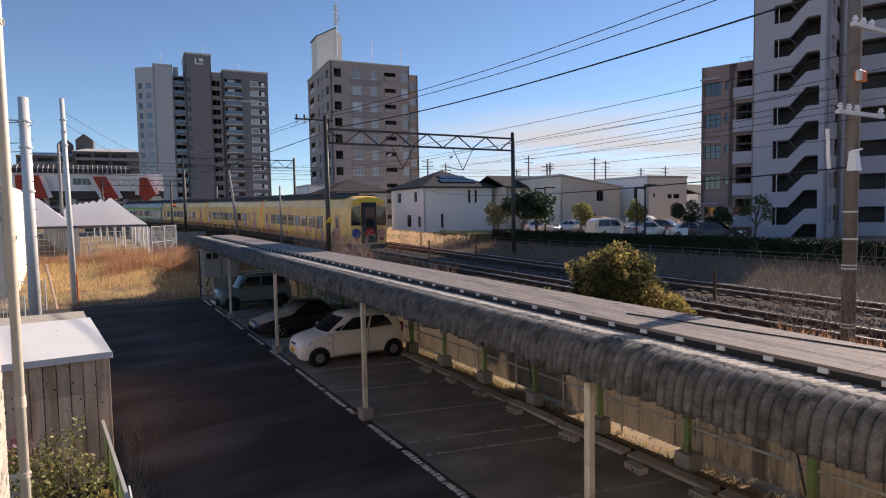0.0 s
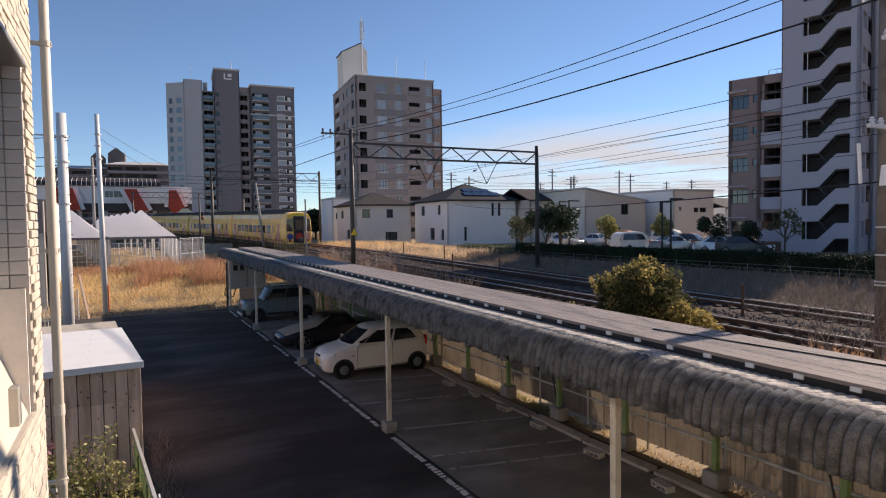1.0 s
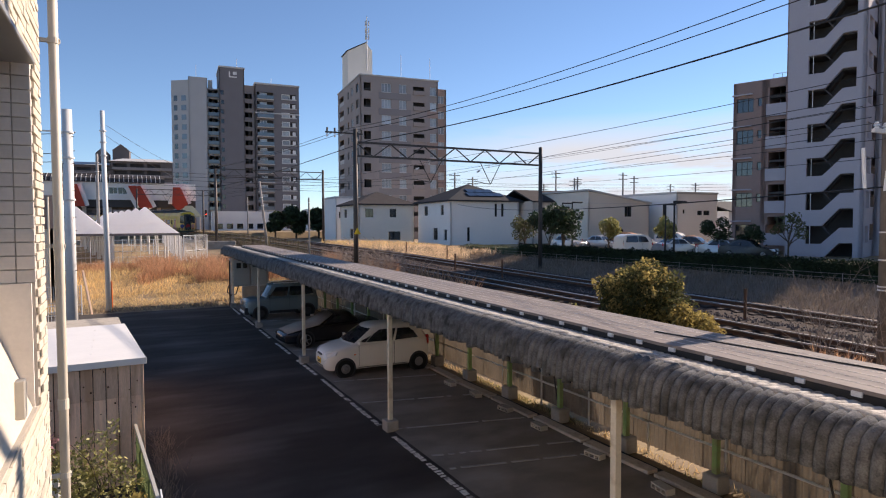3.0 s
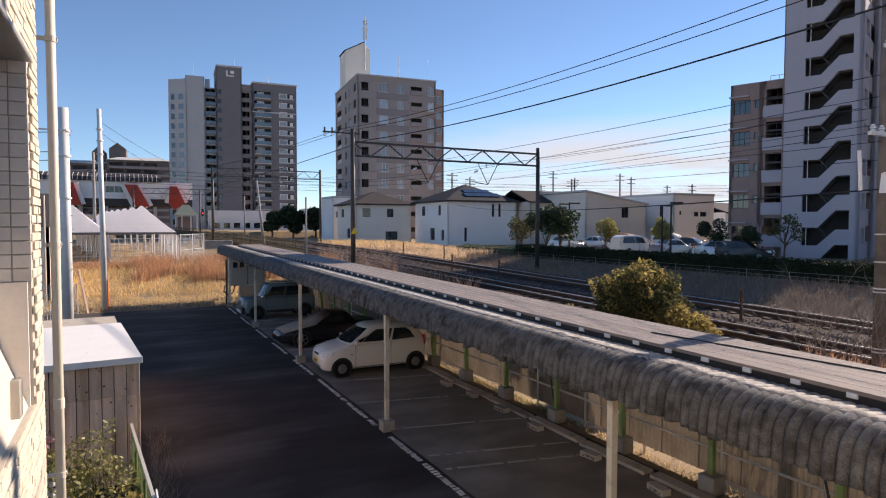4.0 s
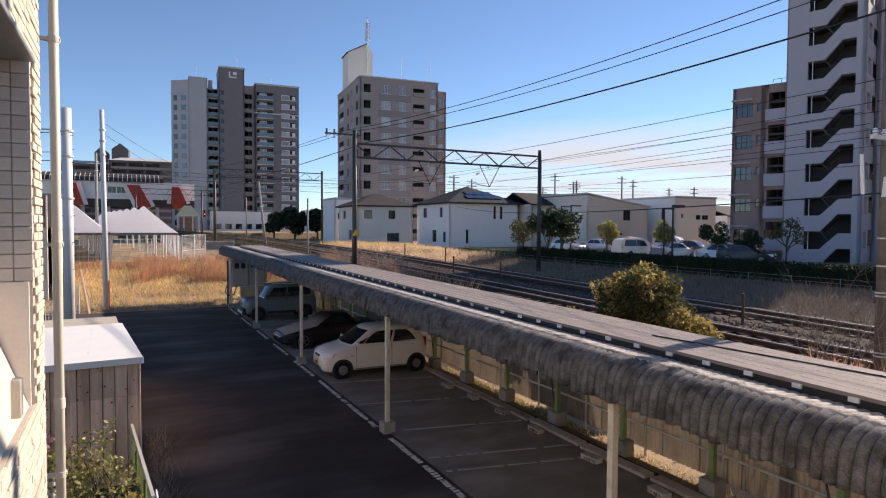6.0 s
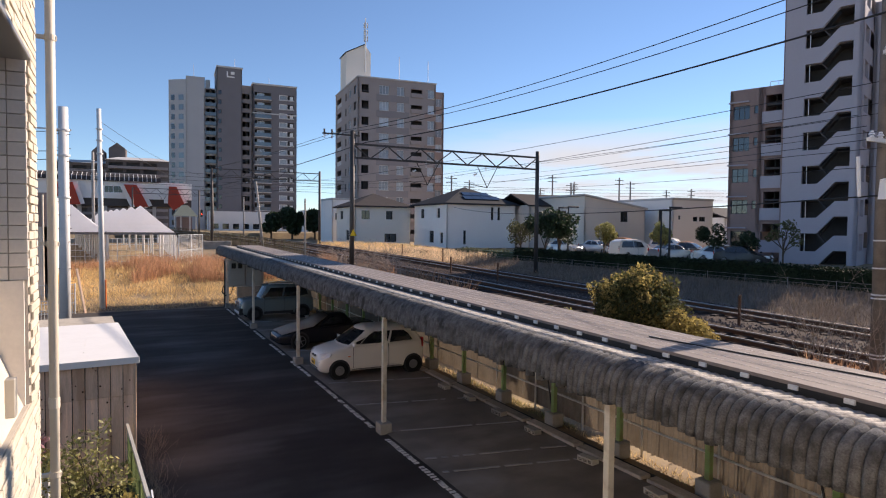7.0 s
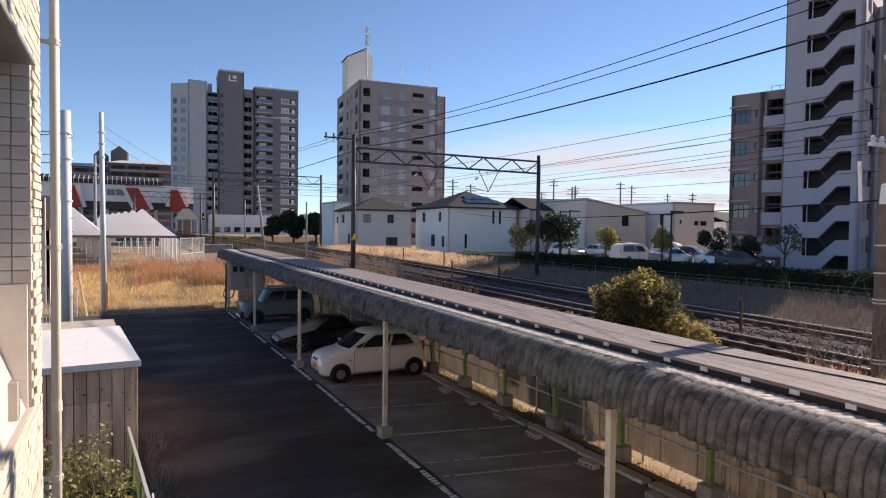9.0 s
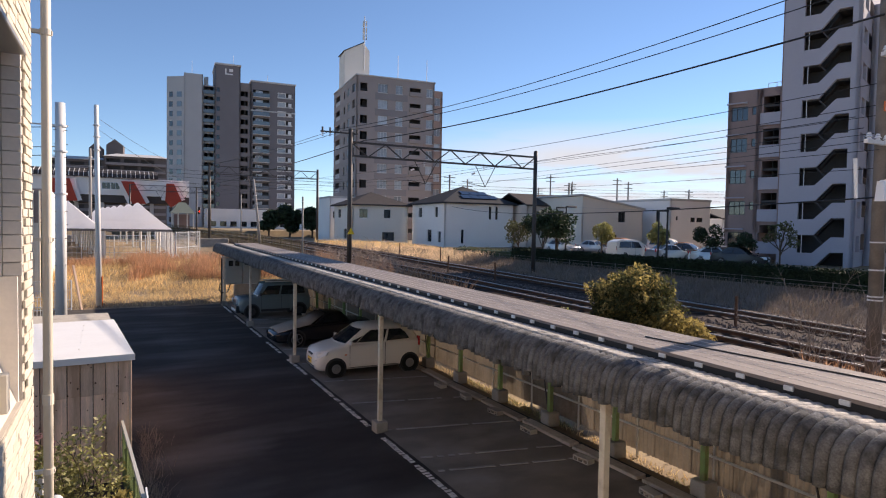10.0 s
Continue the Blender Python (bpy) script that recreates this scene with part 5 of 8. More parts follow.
# ---- the building from which one looks ----
def own_building():
    t = thing("wall_west", "sunlit cream tiled wall of the near building with a deep window recess", "wall", kind="structure")
    WX = -0.62                                   # backing plane; tiles stand proud of it
    bm = bmesh.new()
    rect_wall(bm, (WX, 5.74), (0, -1), 32.0, -0.1, 9.6, [(0.49, 3.0, 3.3, 5.78)], (1, 0), 0.3)
    part("backing", bm, "mortar", t)
    bm = bmesh.new()
    box(bm, -9.0, WX - 0.3, 5.6, 5.74, -0.1, 9.6)
    box(bm, -9.0, WX - 0.3, -26.1, -25.9, -0.1, 9.6)
    box(bm, -9.1, -9.0, -26, 5.74, -0.1, 9.6)
    box(bm, -9.1, WX + 0.02, -26.1, 5.9, 9.6, 9.85)
    part("outer_wall", bm, "cream_tile", t, "plain cream side walls and flat roof")
    bm = bmesh.new()
    box(bm, -1.2, -1.1, 1.5, 5.6, 3.9, 6.1)
    part("window_inner", bm, "dark_glass", t, "dark window glass in the recess")
    # face tiles
    pitch, tl = 0.066, 0.232
    bm = bmesh.new()
    box(bm, 0, 0.018, 0.003, tl - 0.004, 0.003, pitch - 0.006, bev=0.003)
    tile = part("tile", bm, "cream_tile", t)
    g = random.Random(1)
    V, F = [], []
    count = 0
    first = True
    for r in range(int(9.5 / pitch)):
        z = r * pitch
        if r % 2:
            b, a0, a1, c0, c1 = len(V), 5.72 - tl / 2 + 0.003, 5.716, z + 0.003, z + pitch - 0.006
            V += [(WX, a0, c0), (WX, a1, c0), (WX, a1, c1), (WX, a0, c1), (WX + 0.019, a0 + .003, c0 + .003), (WX + 0.019, a1 - .003, c0 + .003), (WX + 0.019, a1 - .003, c1 - .003), (WX + 0.019, a0 + .003, c1 - .003)]
            F += [(b + 4, b + 5, b + 6, b + 7), (b, b + 1, b + 5, b + 4), (b + 1, b + 2, b + 6, b + 5), (b + 2, b + 3, b + 7, b + 6), (b + 3, b, b + 4, b + 7)]
        for c in range(64):
            y = 5.72 - (c + 1) * tl - (r % 2) * tl / 2
            if y < -6:
                continue
            if 3.3 - 0.05 < z < 5.78 + 0.02 and 2.74 - 0.02 < y + tl and y < 5.25 - tl * 0.4:
                continue
            near = 3.9 < y and 2.2 < z < 6.2
            j = g.uniform(-0.004, 0.006)
            if near and count < 300:
                count += 1
                m = pose(WX + j, y, z)
                if first:
                    tile.matrix_basis = m
                    first = False
                else:
                    share("tile", tile, t, m)
            elif y > -4 and 0 < z < 8.5:
                b = len(V)
                x1 = WX + 0.018 + j
                a0, a1, c0, c1 = y + 0.003, y + tl - 0.004, z + 0.003, z + pitch - 0.006
                V += [(WX, a0, c0), (WX, a1, c0), (WX, a1, c1), (WX, a0, c1), (x1, a0 + .003, c0 + .003), (x1, a1 - .003, c0 + .003), (x1, a1 - .003, c1 - .003), (x1, a0 + .003, c1 - .003)]
                F += [(b + 4, b + 5, b + 6, b + 7), (b, b + 1, b + 5, b + 4), (b + 1, b + 2, b + 6, b + 5), (b + 2, b + 3, b + 7, b + 6), (b + 3, b, b + 4, b + 7)]
    o = raw("tiling", V, F, "cream_tile", t, "courses of small cream tiles")
    tagged(o, kind="stuff")
    # jamb tiles, facing the camera
    bm = bmesh.new()
    box(bm, 0.003, 0.117, -0.016, 0, 0.003, 0.094, bev=0.003)
    jt = part("jamb_tile", bm, "grey_tile", t, "grey tile of the window jamb")
    first = True
    for r in range(16):
        for c in range(3):
            m = pose(WX - 0.35 + 0.12 * c, 5.25, 4.2 + r * 0.0985)
            if first:
                jt.matrix_basis, first = m, False
            else:
                share("jamb_tile", jt, t, m)
    bm = bmesh.new()
    box(bm, WX - 0.4, WX + 0.05, 2.64, 5.13, 5.78, 5.74, bev=0.006)
    for y in np.arange(2.8, 5.0, 0.3):
        box(bm, WX - 0.3, WX + 0.04, y, y + 0.02, 5.755, 5.78)
    part("lintel", bm, "window_frame", t, "metal window head")
    bm = bmesh.new()
    prism(bm, [(WX - 0.35, 3.3), (WX - 0.01, 3.2), (WX - 0.01, 3.24), (WX - 0.35, 4.2)], "y", 2.76, 5.24)
    part("sill", bm, "cream_tile", t, "steep cream window apron")
    bm = bmesh.new()
    box(bm, WX - 0.34, WX - 0.02, 5.215, 5.25, 3.25, 4.2)
    part("jamb_panel", bm, "grey_tile", t, "plain grey lower jamb")
    bm = bmesh.new()
    box(bm, WX + 0.02, WX + 0.07, 4.08, 4.16, 3.52, 3.74, bev=0.005)
    part("vent_hood", bm, "cream_pipe", t, "small cream vent hood on the wall")
    d = thing("downpipe", "cream plastic downpipe running down beside the wall", "downpipe")
    bm = bmesh.new()
    rod(bm, (-0.55, 6.22, 0.05), (-0.55, 6.22, 9.4), 0.038, seg=16)
    part("pipe", bm, "cream_pipe", d, smooth=True)
    for z in (1.8, 3.0):
        bm = bmesh.new()
        rod(bm, (-0.55, 6.22, z), (-0.55, 6.22, z + 0.09), 0.044, seg=16)
        part("sleeve", bm, "cream_pipe", d)
    for z in (4.42, 6.18, 2.4):
        bm = bmesh.new()
        box(bm, -0.72, -0.5, 6.2, 6.24, z, z + 0.03)
        rod(bm, (-0.55, 6.22, z - 0.01), (-0.55, 6.22, z + 0.04), 0.046, seg=16)
        part("bracket", bm, "cream_pipe", d)


own_building()


# ---- shed and garden corner ----
def shed():
    t = thing("garden_shed", "board-clad wooden shed with a pale metal roof beside the car park", "shed", at=(0.16, 12.0, 0), rz=3.3)
    W_, L = 4.2, 5.4
    bm = bmesh.new()
    box(bm, -W_, -0.04, 0.05, L, 0, 2.0)
    part("frame", bm, "dark_frame", t, "dark inner walls")
    g = random.Random(3)
    n = 22
    for i in range(n):
        w = W_ / n
        for k, (z0, z1, y) in enumerate(((0.03, 1.62, 0.0), (1.6, 2.2, -0.02))):
            bm = bmesh.new()
            dy = 0.02 * (i % 2)
            box(bm, -w * (i + 1) + 0.006, -w * i - 0.006, y - 0.01 - dy, y + 0.015, z0, z1, bev=0.004)
            part("board", bm, "board", t)
    for i in range(60):
        x, z = -g.uniform(0.05, 2.6), g.uniform(0.4, 2.15)
        bm = bmesh.new()
        rod(bm, (x, -0.03 - 0.02 * (z > 1.6) - 0.003, z), (x, 0.0, z), g.uniform(0.008, 0.016), seg=8)
        part("knot", bm, "knot_brown", t)
    bm0 = None
    for i in range(26):
        m = pose(0.0, 0.1 + i * 0.205, 0.02)
        if bm0 is None:
            bm = bmesh.new()
            box(bm, -0.015, 0.012, 0.004, 0.2, 0, 2.02, bev=0.004)
            bm0 = part("board", bm, "board", t)
            bm0.matrix_basis = m
        else:
            share("board", bm0, t, m)
    bm = bmesh.new()
    box(bm, -0.03, 0.02, -0.03, 0.02, 0, 2.2, bev=0.004)
    part("corner_board", bm, "board", t)
    bm = bmesh.new()
    loft(bm, [[(-W_ - 0.1, -0.12, 2.24), (0.06, -0.12, 2.24), (0.06, -0.12, 2.27), (-W_ - 0.1, -0.12, 2.27)], [(-W_ - 0.1, L + 0.1, 2.07), (0.02, L + 0.1, 2.07), (0.02, L + 0.1, 2.1), (-W_ - 0.1, L + 0.1, 2.1)]])
    for i in range(1, 6):
        y = i * 0.9
        z = 2.272 - 0.17 * (y + 0.12) / (L + 0.22)
        for x in (-0.8, -1.9, -3.0):
            rod(bm, (x + 0.03 * i, y, z - 0.01), (x + 0.03 * i, y, z + 0.012), 0.012, seg=6)
    part("roof_sheet", bm, "shed_roof", t, "smooth pale metal roof sheet with screws")
    bm = bmesh.new()
    box(bm, -W_ - 0.1, 0.065, -0.135, -0.11, 2.17, 2.285, bev=0.004)
    part("fascia", bm, "shed_roof", t, "folded metal fascia")
    bm = bmesh.new()
    box(bm, -W_, -0.1, L + 0.15, L + 2.2, 0, 1.92)
    part("rear_lean_to", bm, "board", t)
    bm = bmesh.new()
    loft(bm, [[(-W_ - 0.1, L + 0.12, 1.98), (-0.02, L + 0.12, 1.98), (-0.02, L + 0.12, 2.01), (-W_ - 0.1, L + 0.12, 2.01)], [(-W_ - 0.1, L + 2.4, 1.94), (-0.02, L + 2.4, 1.94), (-0.02, L + 2.4, 1.97), (-W_ - 0.1, L + 2.4, 1.97)]])
    part("rear_roof", bm, "plank_pale", t, "dusty beige lean-to roof")


shed()


def garden():
    f = thing("mesh_fence", "green wire mesh fence with a weathered wooden top rail", "fence")
    a, b = Vector((0.03, 12.0, 1.06)), Vector((0.30, 8.2, 1.0))
    bm = bmesh.new()
    beam(bm, a, b, 0.045, 0.07)
    part("top_rail", bm, "rail_tube", f, "grey weathered wooden rail")
    bm = bmesh.new()
    for i in range(39):
        p = a.lerp(b, i / 38)
        rod(bm, (p.x, p.y, 0.02), p, 0.004, seg=4)
    for z in (0.1, 0.3, 0.5, 0.7, 0.9):
        rod(bm, (a.x, a.y, z), (b.x, b.y, z), 0.004, seg=4)
    tagged(part("mesh", bm, "green_fence", f, "green wire mesh"), kind="stuff")
    for i in range(4):
        p = a.lerp(b, i / 3)
        bm = bmesh.new()
        rod(bm, (p.x - 0.03, p.y, 0), (p.x - 0.03, p.y, 1.0), 0.02, seg=8)
        part("post", bm, "green_fence", f)
    bm = bmesh.new()
    loft(bm, [[(0.29, 8.75, 0.35), (0.31, 8.2, 0.3), (0.31, 8.2, 1.05), (0.29, 8.75, 1.12)], [(0.31, 8.75, 0.35), (0.33, 8.2, 0.3), (0.33, 8.2, 1.05), (0.31, 8.75, 1.12)]])
    tagged(link_mesh("sign_board", bm, "sign_white"), "blank white board leaning on the mesh fence", "board")
    s = thing("garden_shrub", "leafy green shrub with some yellow leaves in front of the shed", "shrub", at=(-0.62, 10.3, 0))
    bm = bmesh.new()
    twigs(bm, (0, 0, 0), 1.7, 0.28, 7, 2, 0.014, 5, random.Random(5))
    part("stem", bm, "bark", s)
    leaf_cloud("foliage", [(-0.3, 0, 0.75, 0.5, 0.45, 0.55), (0.25, 0.1, 0.65, 0.5, 0.4, 0.45), (0.1, 0, 1.25, 0.28, 0.25, 0.35), (0.35, 0.0, 1.55, 0.13, 0.13, 0.2)], 2400, 0.036, "leaf_green", s)
    s = thing("garden_shrub", "low yellowing shrub at the foot of the fence", "shrub", at=(0.02, 9.7, 0))
    bm = bmesh.new()
    twigs(bm, (0, 0, 0), 0.6, 0.4, 6, 2, 0.008, 4, random.Random(6))
    part("stem", bm, "bark", s)
    leaf_cloud("foliage", [(0, 0, 0.4, 0.25, 0.5, 0.3)], 350, 0.045, "leaf_gold", s)
    p = thing("potted_flowers", "pots of pink and white flowers beside the shed wall", "flower pot", at=(-1.15, 11.3, 0))
    bm = bmesh.new()
    rod(bm, (0, 0, 0), (0, 0, 0.7), 0.14, 0.2, 14)
    part("pot", bm, "porcelain", p, "tall white pot")
    leaf_cloud("blossom", [(0, 0, 1.0, 0.25, 0.22, 0.3)], 160, 0.04, "flower", p)
    leaf_cloud("leaves", [(0, 0, 0.85, 0.22, 0.2, 0.2)], 160, 0.05, "leaf_green", p)
    bm = bmesh.new()
    bmesh.ops.create_uvsphere(bm, u_segments=16, v_segments=10, radius=0.085, matrix=pose(-0.72, 9.0, 1.02))
    rod(bm, (-0.72, 9.0, 0), (-0.72, 9.0, 0.95), 0.012, seg=6)
    tagged(link_mesh("garden_lamp", bm, "galv", smooth=True), "grey ball on a thin garden stake", "garden lamp")
    # dry weeds along the lot's edge
    pts = [(0.35 + abs(rng.normal(0, 0.18)), y, 0.01) for y in rng.uniform(7.5, 14.5, 900)]
    blades("edge_weeds", pts, 0.06, 0.36, 0.003, "twig_pale", "dry grey weeds along the edge of the asphalt", "weeds", 0.5)


garden()


# ---- poles on this side ----
def round_pole(name, label, x, y, z0, z1, r0, r1, material, lean=(0, 0), bands=(), group=""):
    t = thing(name, label, "pole", group, at=(x, y, 0))
    bm = bmesh.new()
    rod(bm, (0, 0, z0), (lean[0], lean[1], z1), r0, r1, 18)
    part("shaft", bm, material, t, smooth=True)
    for z in bands:
        k = (z - z0) / (z1 - z0)
        bm = bmesh.new()
        rod(bm, (lean[0] * k, lean[1] * k, z), (lean[0] * k, lean[1] * k, z + 0.06), r0 * 1.12, seg=16)
        part("band", bm, "galv", t, "steel band")
    return t


p1 = round_pole("steel_pole", "thick galvanised steel pole with step bolts", -1.87, 25.7, 0, 8.75, 0.19, 0.16, "galv", bands=(7.9, 7.0, 5.5))
bm = bmesh.new()
for i in range(12):
    z = 2.5 + i * 0.48
    rod(bm, (-0.2, -0.1 if i % 2 else 0.1, z), (0.22, -0.1 if i % 2 else 0.1, z), 0.012, seg=5)
part("step_bolt", bm, "dark_steel", p1)
bm = bmesh.new()
beam(bm, (-1.5, 0, 7.95), (0.25, 0, 7.95), 0.05, 0.05)
rod(bm, (-0.9, -0.05, 7.2), (-1.6, -0.05, 7.25), 0.03, seg=6)
part("side_arm", bm, "galv", p1)
p2 = round_pole("steel_pole", "slim pale steel pole at the edge of the lot", -1.0, 37.4, 0, 10.7, 0.15, 0.11, "galv", lean=(-0.1, 0), bands=(9.6, 9.0, 8.3))
bm = bmesh.new()
rod(bm, (0.16, -0.05, 0), (0.15, -0.05, 1.6), 0.035, seg=8)
part("cable_guard", bm, "orange", p2, "orange cable guard at the foot")
round_pole("concrete_pole", "thin concrete utility pole beyond the dry grass", -2.6, 70.0, 0.9, 11.7, 0.17, 0.12, "pole_concrete", bands=(10.8, 9.9))
round_pole("concrete_pole", "leaning concrete pole beside the railway", 12.1, 60.5, 1.6, 8.8, 0.14, 0.1, "pole_concrete", lean=(-0.75, 0), bands=(7.2, 6.4))
round_pole("concrete_pole", "concrete pole beside the railway", 10.2, 84.0, 2.2, 10.6, 0.16, 0.12, "pole_concrete", bands=(9.8,))
round_pole("concrete_pole", "thin concrete pole beside the railway", 11.9, 44.6, 1.4, 6.6, 0.07, 0.06, "pole_concrete", bands=(6.2,))
round_pole("concrete_pole", "slim pole behind the green railing", 15.2, 90.0, 2.3, 8.6, 0.1, 0.08, "pole_concrete")
round_pole("signal_mast", "dark signal mast by the track", 7.9, 76.5, 1.6, 8.6, 0.11, 0.09, "dark_steel")
s_ = thing("rail_signal", "black railway signal head showing a red light", "railway signal", at=(8.15, 76.3, 5.5))
bm = bmesh.new()
box(bm, -0.13, 0.13, -0.1, 0.1, 0, 0.85, bev=0.03)
part("head", bm, "black", s_)
bm = bmesh.new()
rod(bm, (0, -0.13, 0.35), (0, -0.1, 0.35), 0.05, seg=14)
part("lamp", bm, "signal_red", s_, "glowing red lamp")


# ---- right-hand utility pole and its lines ----
def utility_pole():
    t = thing("utility_pole", "thick concrete utility pole with crossarms, insulators and an orange band", "utility pole", at=(13.28, 6.66, -0.28))
    bm = bmesh.new()
    rod(bm, (0.05, 0, 0.9), (-0.02, 0, 13.5), 0.13, 0.10, 24)
    part("shaft", bm, "pole_aged", t, smooth=True)
    for z in (2.35, 2.42, 3.55, 3.62, 4.15, 4.7):
        bm = bmesh.new()
        rod(bm, (0.03, 0, z), (0.03, 0, z + 0.03), 0.134, seg=24)
        part("band", bm, "galv", t, "steel band")
    bm = bmesh.new()
    rod(bm, (0.13, -0.09, 1.2), (0.08, -0.09, 13.0), 0.018, seg=8)
    part("cable_pipe", bm, "pole_concrete", t, "pale cable pipe along the pole")
    for z, x0, x1 in ((6.62, -0.95, 0.75), (8.3, -0.5, 1.8)):
        bm = bmesh.new()
        beam(bm, (x0, -0.22, z), (x1, -0.22, z), 0.075, 0.075)
        arm = part("crossarm", bm, "galv", t, "galvanised steel crossarm")
        for x in (x0 + 0.1, x0 + 0.4, x0 + 0.7, x1 - 0.1):
            bm = bmesh.new()
            for k, r in enumerate((0.05, 0.062, 0.042)):
                rod(bm, (x, -0.22, z + 0.04 + 0.045 * k), (x, -0.22, z + 0.075 + 0.045 * k), r, r * 0.7, 10)
            part("insulator", bm, "porcelain", arm, "white porcelain insulator")
    bm = bmesh.new()
    box(bm, -0.16, 0.14, -0.2, -0.1, 7.27, 7.47, bev=0.01)
    part("marker", bm, "orange", t, "orange marker plate")
    bm = bmesh.new()
    box(bm, -0.26, -0.16, -0.26, -0.18, 7.26, 7.46, bev=0.01)
    part("marker_box", bm, "galv", t)
    bm = bmesh.new()
    beam(bm, (0.0, -0.2, 5.95), (-0.75, -0.35, 5.85), 0.03, 0.03)
    part("lamp_arm", bm, "galv", t)
    bm = bmesh.new()
    loft(bm, [[(-0.7, -0.45, 5.5), (-0.5, -0.45, 5.5), (-0.5, -0.28, 5.5), (-0.7, -0.28, 5.5)], [(-0.68, -0.42, 5.85), (-0.56, -0.42, 5.9), (-0.56, -0.3, 5.9), (-0.68, -0.3, 5.85)]])
    part("street_light", bm, "porcelain", t, "white lantern head")
    bm = bmesh.new()
    rod(bm, (-1.05, -0.1, 6.3), (-0.97, -0.1, 5.55), 0.035, seg=8)
    part("fuse_tube", bm, "porcelain", t, "hanging white fuse tube")


utility_pole()
PX, PY = 13.1, 6.6
for z, ex, ez in ((9.80, 9.85, 9.5), (9.52, 10.25, 9.46)):
    wire("power_line", (PX, PY, z), (ex, 30.6, ez), 0.42, 0.012, "thin dark power line to the gantry mast", "power lines")
    wire("power_line", (ex, 30.6, ez), (8.0, 74, 11.0), 0.3, 0.012, "thin dark power line to the gantry mast", "power lines")
wire("thick_cable", (PX, PY, 8.86), (11.4, 30.6, 9.05), 0.3, 0.022, "thick dark cable to the gantry mast", "power lines")
wire("thick_cable", (11.4, 30.6, 9.05), (8.6, 74, 8.8), 0.25, 0.022, "thick dark cable to the gantry mast", "power lines")
for x, z, e in ((-0.85, 6.8, (48, 90, 14.4)), (-0.55, 6.62, (48, 88, 13.2)), (-0.3, 6.4, (50, 86, 12.4)), (0.0, 6.25, (46, 92, 12.6)), (0.1, 5.9, (46, 90, 11.4))):
    wire("power_line", (PX + x, PY, z), e, 0.55, 0.007, "thin dark power line crossing the railway", "power lines", 24)
wire("thick_cable", (PX, PY, 5.32), (34, 62.0, 6.9), 0.55, 0.018, "sagging dark telephone cable", "power lines", 24)
for y0 in (31, 60):
    wire("power_line", (-1.0, 37.4, 10.0 - (y0 - 31) * 0.02), (9.0, 74, 10.0 - (y0 - 31) * 0.05), 0.6, 0.01, "thin dark power line across the grass", "power lines")
for z in (7.9, 7.2, 6.9):
    wire("power_line", (-1.9, 25.7, z), (-30, 40, z + 1.0), 0.5, 0.014, "dark power line from the steel pole", "power lines")


